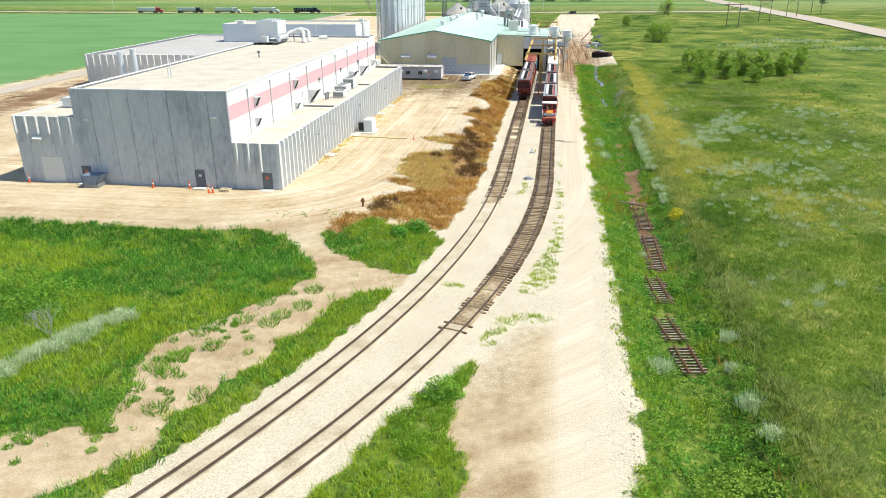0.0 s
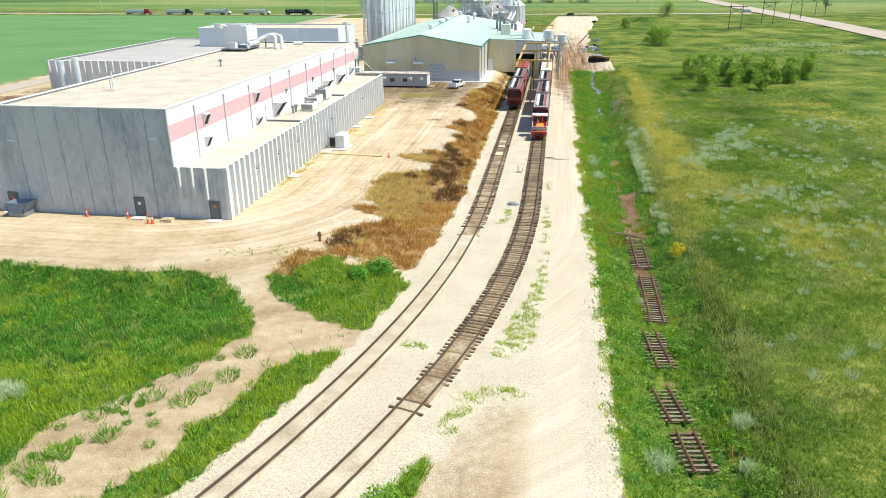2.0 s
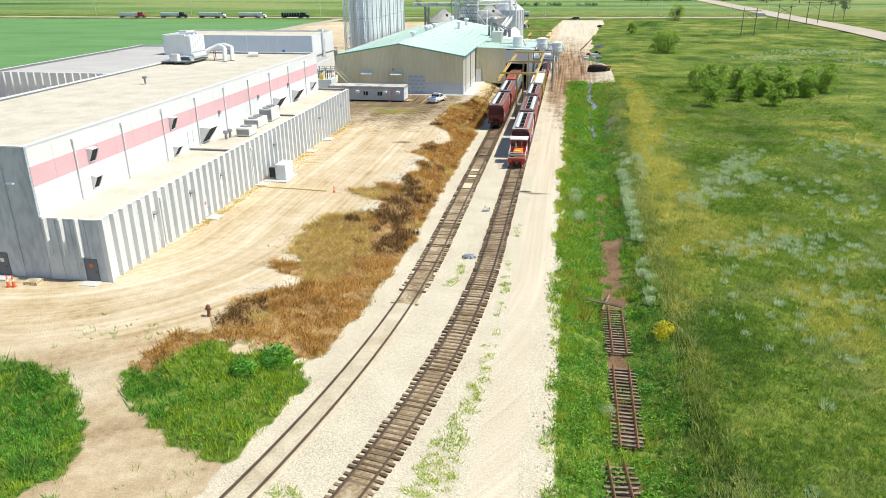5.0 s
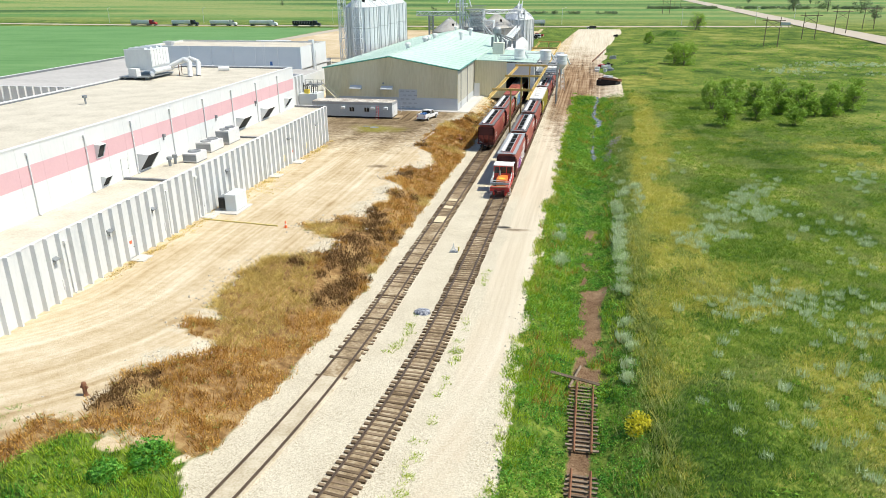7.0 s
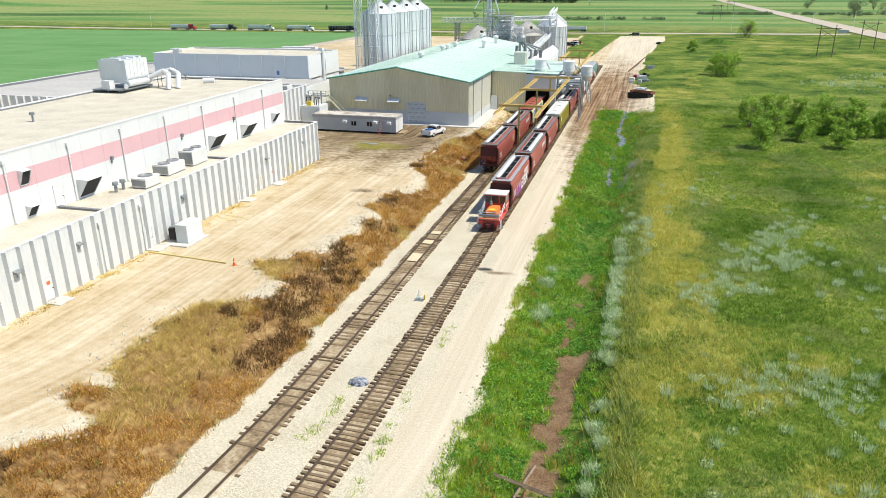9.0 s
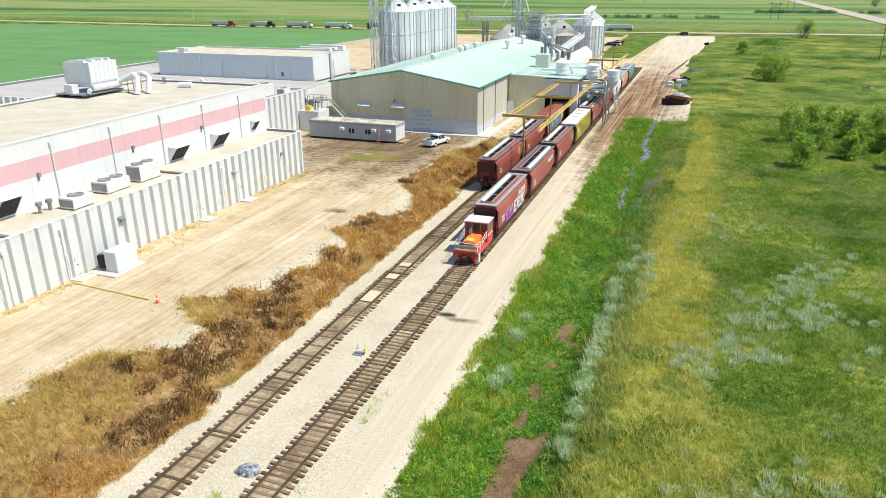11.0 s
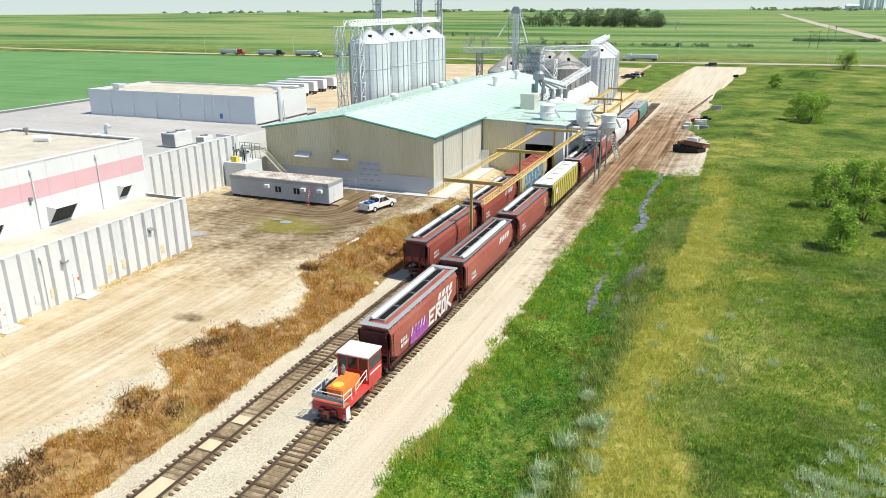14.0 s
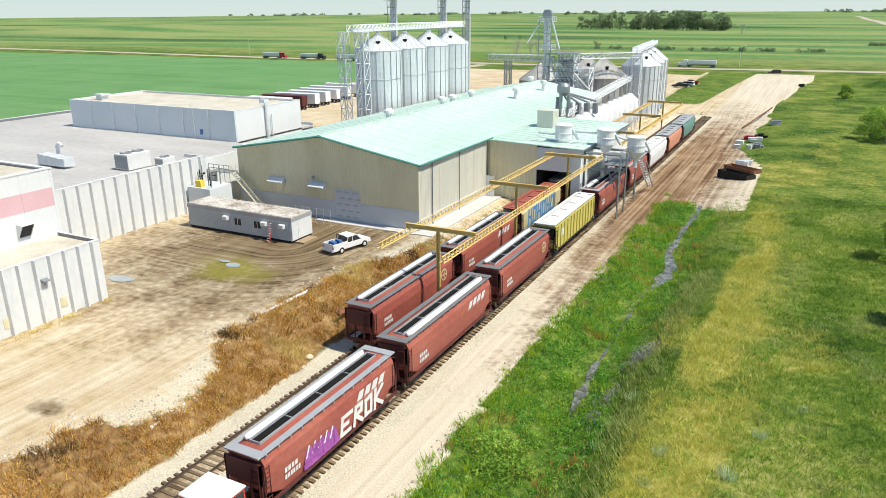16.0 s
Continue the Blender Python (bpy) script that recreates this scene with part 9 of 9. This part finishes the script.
big_tag = zz([(9.0, 2.7), (7.9, 2.7), (7.7, 1.5), (8.7, 1.5)]) + [((7.8, 2.1), (8.5, 2.1))] + zz([(9.2, 1.45), (9.5, 2.7), (10.2, 2.7), (10.1, 2.2), (9.4, 2.1), (10.2, 1.4)]) + zz([(10.6, 1.5), (10.7, 2.6), (11.4, 2.7), (11.3, 1.5), (10.6, 1.5)]) + zz([(11.8, 1.4), (12.0, 2.8)]) + zz([(12.9, 2.8), (11.9, 2.1), (12.8, 1.4)])
strokes(c1, gx, big_tag, "car_white", 0.3, "graffiti", "white graffiti strokes")
pt = []
for k in range(5):
    a = 4.0 + 0.62 * k
    pt += zz([(a, 1.35), (a + 0.1, 2.5), (a + 0.45, 2.55), (a + 0.5, 1.35), (a, 1.4)])
strokes(c1, gx - 0.002, [((3.9, 1.5), (7.3, 1.5)), ((4.0, 1.9), (7.1, 1.9)), ((4.1, 2.2), (7.0, 2.2))], "graffiti_purple", 0.4, "graffiti", "purple graffiti letters")
strokes(c1, gx + 0.003, pt, "graffiti_purple", 0.16, "graffiti")
strokes(c1, gx + 0.006, [((4.0 + 0.62 * k, 2.1), (4.3 + 0.62 * k, 2.75)) for k in range(5)], "paint_white", 0.12, "graffiti")
strokes(l3, SIDE - 0.03, [((0.8, 2.4), (15.0, 2.4)), ((0.8, 3.3), (15.2, 3.3))], "car_tan", 0.9, "graffiti", "pale tan graffiti ground")
hl = []
for k in range(6):
    a = 2.4 + 1.75 * k
    hl += zz([(a, 1.7), (a + 0.2, 3.7)]) + zz([(a + 1.1, 1.7), (a + 1.2, 3.7)]) + (zz([(a + 0.1, 2.7), (a + 1.1, 2.7)]) if k % 2 == 0 else zz([(a + 0.1, 3.6), (a + 1.1, 3.6), (a + 1.1, 1.8), (a, 1.8)]))
strokes(l3, SIDE - 0.022, hl, "graffiti_blue", 0.42, "graffiti", "blue bubble graffiti letters")
letter_bars(c4, 1.55, 2.0, 2.6, 1.2, 0.9, 2, "paint_white", 0)

# ---- roads, poles, far country ----
def road(name, pts, width, material_, label, lift=0.06):
    v, f = [], []
    dense = []
    for (ax, ay), (bx, by) in zip(pts, pts[1:]):
        n_ = max(1, int(math.hypot(bx - ax, by - ay) / 20))
        dense += [(ax + (bx - ax) * k / n_, ay + (by - ay) * k / n_) for k in range(n_)]
    dense.append(pts[-1])
    for i, (x, y) in enumerate(dense):
        p, q = dense[max(0, i - 1)], dense[min(len(dense) - 1, i + 1)]
        d = Vector((q[0] - p[0], q[1] - p[1])).normalized()
        for s in (-width / 2, width / 2):
            x2, y2 = x - d.y * s, y + d.x * s
            v.append((x2, y2, height(x2, y2) + lift))
        if i:
            f.append((2 * i - 2, 2 * i - 1, 2 * i + 1, 2 * i))
    return tagged(new(name, raw(name, v, f, material_)), label, "road", kind="structure")


road("road", [(-1400, 560), (-523, 494), (-280, 476), (-20, 480), (40, 486), (118, 492)], 9, "asphalt_pale", "pale dirt road crossing behind the plant", 0.12)
road("highway", [(152, -60), (142, 250), (130, 490), (119, 945), (106, 1500), (96, 2600)], 15, "asphalt_pale", "pale two-lane highway beyond the meadow", 0.35)
road("farm_track", [(-131, 60), (-132, 200), (-140, 300), (-132, 470)], 7, "asphalt_pale", "pale dirt farm track beside the crop field", 0.08)


def h_frame(x, y, h=11.5):
    t = thing("power_pole", "wooden H-frame power line structure", "power pole", (x, y, height(x, y)), -10, "power poles")
    for s in (-2.6, 2.6):
        bm = B()
        rod(bm, (s, 0, -0.3), (s, 0, h), 0.2, 0.14, 8)
        part("pole", bm, "bark", t)
    bm = B()
    beam(bm, (-4.4, 0, h - 1.2), (4.4, 0, h - 1.2), 0.22)
    beam(bm, (-2.6, 0, h - 1.5), (2.6, 0, h - 4.5), 0.14)
    beam(bm, (2.6, 0, h - 1.5), (-2.6, 0, h - 4.5), 0.14)
    part("crossarm", bm, "bark", t)


for x, y in ((81.5, 368.5), (104.5, 403.5), (128, 440), (152, 476), (62, 640), (82, 760)):
    h_frame(x, y)
for x, y in ((-318.0, 500.0), (-247.0, 500.0), (-156.0, 500.0), (-10.0, 500.0), (60, 505), (104, 520), (135, 560)):
    t = thing("lamp_post", "slim grey road lamp post", "lamp post", (x, y, height(x, y)), group="lamp posts")
    bm = B()
    rod(bm, (0, 0, 0), (0, 0, 9.5), 0.1, 0.07, 8)
    part("pole", bm, "galvanised", t)
    bm = B()
    rod(bm, (0, 0, 9.4), (1.6, 0, 9.9), 0.06, seg=6)
    box(bm, 1.5, 2.2, -0.12, 0.12, 9.85, 10.0)
    part("arm", bm, "galvanised", t)
sg = thing("road_sign", "dark roadside board on two posts", "sign", (112.8, 484, height(112.8, 484)))
pbox("board", sg, "plinth_blue", -2.5, 2.5, -0.05, 0.05, 1.2, 2.8)
for s in (-1.8, 1.8):
    pbox("post", sg, "bark", s - 0.08, s + 0.08, 0.052, 0.2, -0.2, 2.8)
bm = B()
vs = box(bm, -9, 9, -6, 6, -0.5, 2.6)
bmesh.ops.subdivide_edges(bm, edges=bm.edges[:], cuts=4, use_grid_fill=True)
for v in bm.verts:
    r = 1 - smooth(0.2, 1.0, math.hypot(v.co.x / 9, v.co.y / 6))
    v.co.z = -0.5 + 3.0 * r + 0.5 * noise.noise(v.co * 0.4)
ob = single("earth_mound", bm, "leaf_meadow", "grassy earth mound at the meadow end", "mound")
ob.location = (46.5, 418, height(46.5, 418))


def far_tree(x, y, h, seed, label, mt="leaf_far_hazed"):
    gen = np.random.default_rng(seed)
    t = thing("tree", label, "tree", (x, y, height(x, y)), group="far trees")
    bm = B()
    rod(bm, (0, 0, -0.3), (0, 0, h * 0.5), h * 0.03, h * 0.015, 6)
    part("trunk", bm, "bark", t)
    n_ = 12
    c = np.stack([gen.normal(0, h * 0.19, n_), gen.normal(0, h * 0.17, n_), gen.uniform(h * 0.14, h * 0.85, n_)], 1)
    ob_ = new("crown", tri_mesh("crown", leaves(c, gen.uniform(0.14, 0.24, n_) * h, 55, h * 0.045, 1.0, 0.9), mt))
    ob_.parent = t


gen = random.Random(3)
for i in range(46):
    f_ = i / 45
    far_tree((-262 + 172 * f_ if i > 7 else -292 + 6.5 * i) + gen.uniform(-3, 3), 1175 - 30 * f_ + gen.uniform(-14, 14), gen.uniform(15, 26) * (1.0 if i not in (9, 10, 11) else 0.5), 300 + i, "tall dark green tree in the distant grove")
for i, (x, y, h) in enumerate(((166, 696, 14), (172, 720, 13), (190, 690, 15), (205, 660, 12), (182, 560, 10), (214, 520, 13), (236, 505, 12), (170, 905, 12), (220, 860, 14), (255, 600, 14), (280, 640, 13), (-120, 640, 6), (-240, 760, 5), (-230, 770, 5), (-330, 820, 6))):
    far_tree(x, y, h, 500 + i, "dark green tree out in the fields")
for i in range(3):
    gg = random.Random(40 + i)
    bm, tips = B(), []
    for k in range(5):
        branches(bm, (gg.uniform(-2, 2), gg.uniform(-2, 2), 0), (gg.uniform(-0.4, 0.4), gg.uniform(-0.4, 0.4), 1), 6.0, 0.16, 3, tips, gg)
    ob = single("dead_tree", bm, "dead_wood", "bare pale dead trees in the far field", "tree", "dead trees")
    ob.location = ((-132, 520), (-125, 524), (-60, 1010))[i] + (1.5,)
hedge = np.array([(55 + gen.uniform(0, 60), 742 + gen.uniform(-4, 4), 2.0) for _ in range(60)] + [(130 + gen.uniform(0, 120), 742 + gen.uniform(-4, 4), 2.0) for _ in range(80)] + [(gen.uniform(-120, 30), 640 + gen.uniform(-3, 3), 2.0) for _ in range(40)])
stuff("far_hedge", [leaves(hedge, 2.4, 40, 0.7, 1.0)], "leaf_far_hazed", "dark hedge rows across the far fields")
hz = []
for k in range(420):
    x = gen.uniform(-4000, 4000)
    y = gen.uniform(3300, 4300)
    if wob(x, 0, 0.002, 90) > -0.12:
        hz.append((x, y, height(x, y)))
stuff("horizon_trees", [leaves(np.array(hz), rng.uniform(9, 22, len(hz)), 36, 6.0, 0.75)], "leaf_far_hazed", "blue-green tree lines along the horizon")
for i, (x, y, w_, h_) in enumerate(((420, 3600, 60, 42), (480, 3620, 30, 60), (530, 3580, 45, 38), (600, 3650, 90, 20), (360, 3560, 50, 18))):
    bm = B()
    if i < 3:
        for k in range(3):
            rod(bm, (w_ * k / 3, 0, 0), (w_ * k / 3, 0, h_), w_ / 7, seg=14)
        box(bm, 0, w_ * 0.7, -6, 6, h_, h_ + 6)
    else:
        box(bm, 0, w_, -12, 12, 0, h_)
        prism(bm, [(-13, h_), (13, h_), (0, h_ + 8)], "x", 0, w_)
    ob = single("grain_elevator" if i < 3 else "barn", bm, "pale_blue_wall", "hazy grey elevator block of a distant town", "building", "distant town")
    ob.location = (x, y, height(x, y))

# oily and rusty scraps round the spur
gen = random.Random(21)
for x, y, w_, mt, lab in ((-12.6, 171.0, 1.1, "rust", "rusty crumpled sheet on the dry bank"), (-10.4, 163.0, 0.6, "pale_board", "broken pale block on the dry bank"), (-13.2, 173.5, 0.7, "rust", "rusty scrap piece on the dry bank"), (-14.0, 118.5, 0.4, "white_trim", "white litter in the dark weeds")):
    bm = B()
    bmesh.ops.create_icosphere(bm, subdivisions=2, radius=w_ * 0.6)
    for v in bm.verts:
        v.co *= 1 + 0.45 * noise.noise(v.co * 2.7 + Vector((x, y, 0)))
        v.co.z = max(-0.05, v.co.z) * 0.6
    ob = single("scrap_piece", bm, mt, lab, "scrap", "bank scrap")
    ob.location = (x, y, height(x, y) + 0.12)

# stones along the gravel edge and on the bank
sv, sf = [], []
for _ in range(2600):
    if rng.uniform() < 0.72:
        y = rng.uniform(70, 190)
        x = bank_edge(y) - abs(rng.normal(0, 1.4)) + 0.5
    else:
        y = rng.uniform(20, 200)
        x = road_edge(y) - 0.5 + rng.normal(0, 0.35)
    if y < 84 and x > -24 and x < left_track(y):
        continue
    r = rng.uniform(0.06, 0.2)
    z = height(x, y)
    n0 = len(sv)
    for a in range(5):
        t_ = a * 1.2566 + rng.uniform(-0.3, 0.3)
        rr = r * rng.uniform(0.7, 1.2)
        sv.append((x + rr * math.cos(t_), y + rr * math.sin(t_), z - 0.03))
    sv.append((x + rng.uniform(-0.3, 0.3) * r, y + rng.uniform(-0.3, 0.3) * r, z + r * rng.uniform(0.4, 0.9)))
    sf += [(n0 + a, n0 + (a + 1) % 5, n0 + 5) for a in range(5)]
tagged(new("loose_stones", raw("loose_stones", sv, sf, "stone")), "loose pale stones along the gravel edges", "stones", kind="stuff")

# pale hazy sky low over the horizon
bm = B()
ring = [[bm.verts.new((4550 * math.cos(math.tau * i / 96), 4550 * math.sin(math.tau * i / 96), z)) for i in range(96)] for z in (-60, 420)]
for i in range(96):
    j = (i + 1) % 96
    bm.faces.new((ring[0][i], ring[0][j], ring[1][j], ring[1][i]))
me = bpy.data.meshes.new("backdrop")
bm.to_mesh(me)
bm.free()
haze = bpy.data.materials.new("haze_sky")
haze.use_nodes = True
hn = haze.node_tree
hn.nodes.remove(hn.nodes["Principled BSDF"])
em = hn.nodes.new("ShaderNodeEmission")
hg, hx, hr = hn.nodes.new("ShaderNodeNewGeometry"), hn.nodes.new("ShaderNodeSeparateXYZ"), hn.nodes.new("ShaderNodeValToRGB")
hm = hn.nodes.new("ShaderNodeMath")
hm.operation = "DIVIDE"
hm.inputs[1].default_value = 420
hn.links.new(hg.outputs["Position"], hx.inputs[0])
hn.links.new(hx.outputs[2], hm.inputs[0])
hn.links.new(hm.outputs[0], hr.inputs[0])
hr.color_ramp.elements[0].color, hr.color_ramp.elements[1].color = (0.60, 0.69, 0.70, 1), (0.47, 0.63, 0.72, 1)
hn.links.new(hr.outputs[0], em.inputs[0])
em.inputs[1].default_value = 1.0
hn.links.new(em.outputs[0], hn.nodes["Material Output"].inputs["Surface"])
me.materials.append(haze)
tagged(new("backdrop", me), "pale blue hazy sky low over the horizon", "sky", kind="structure")
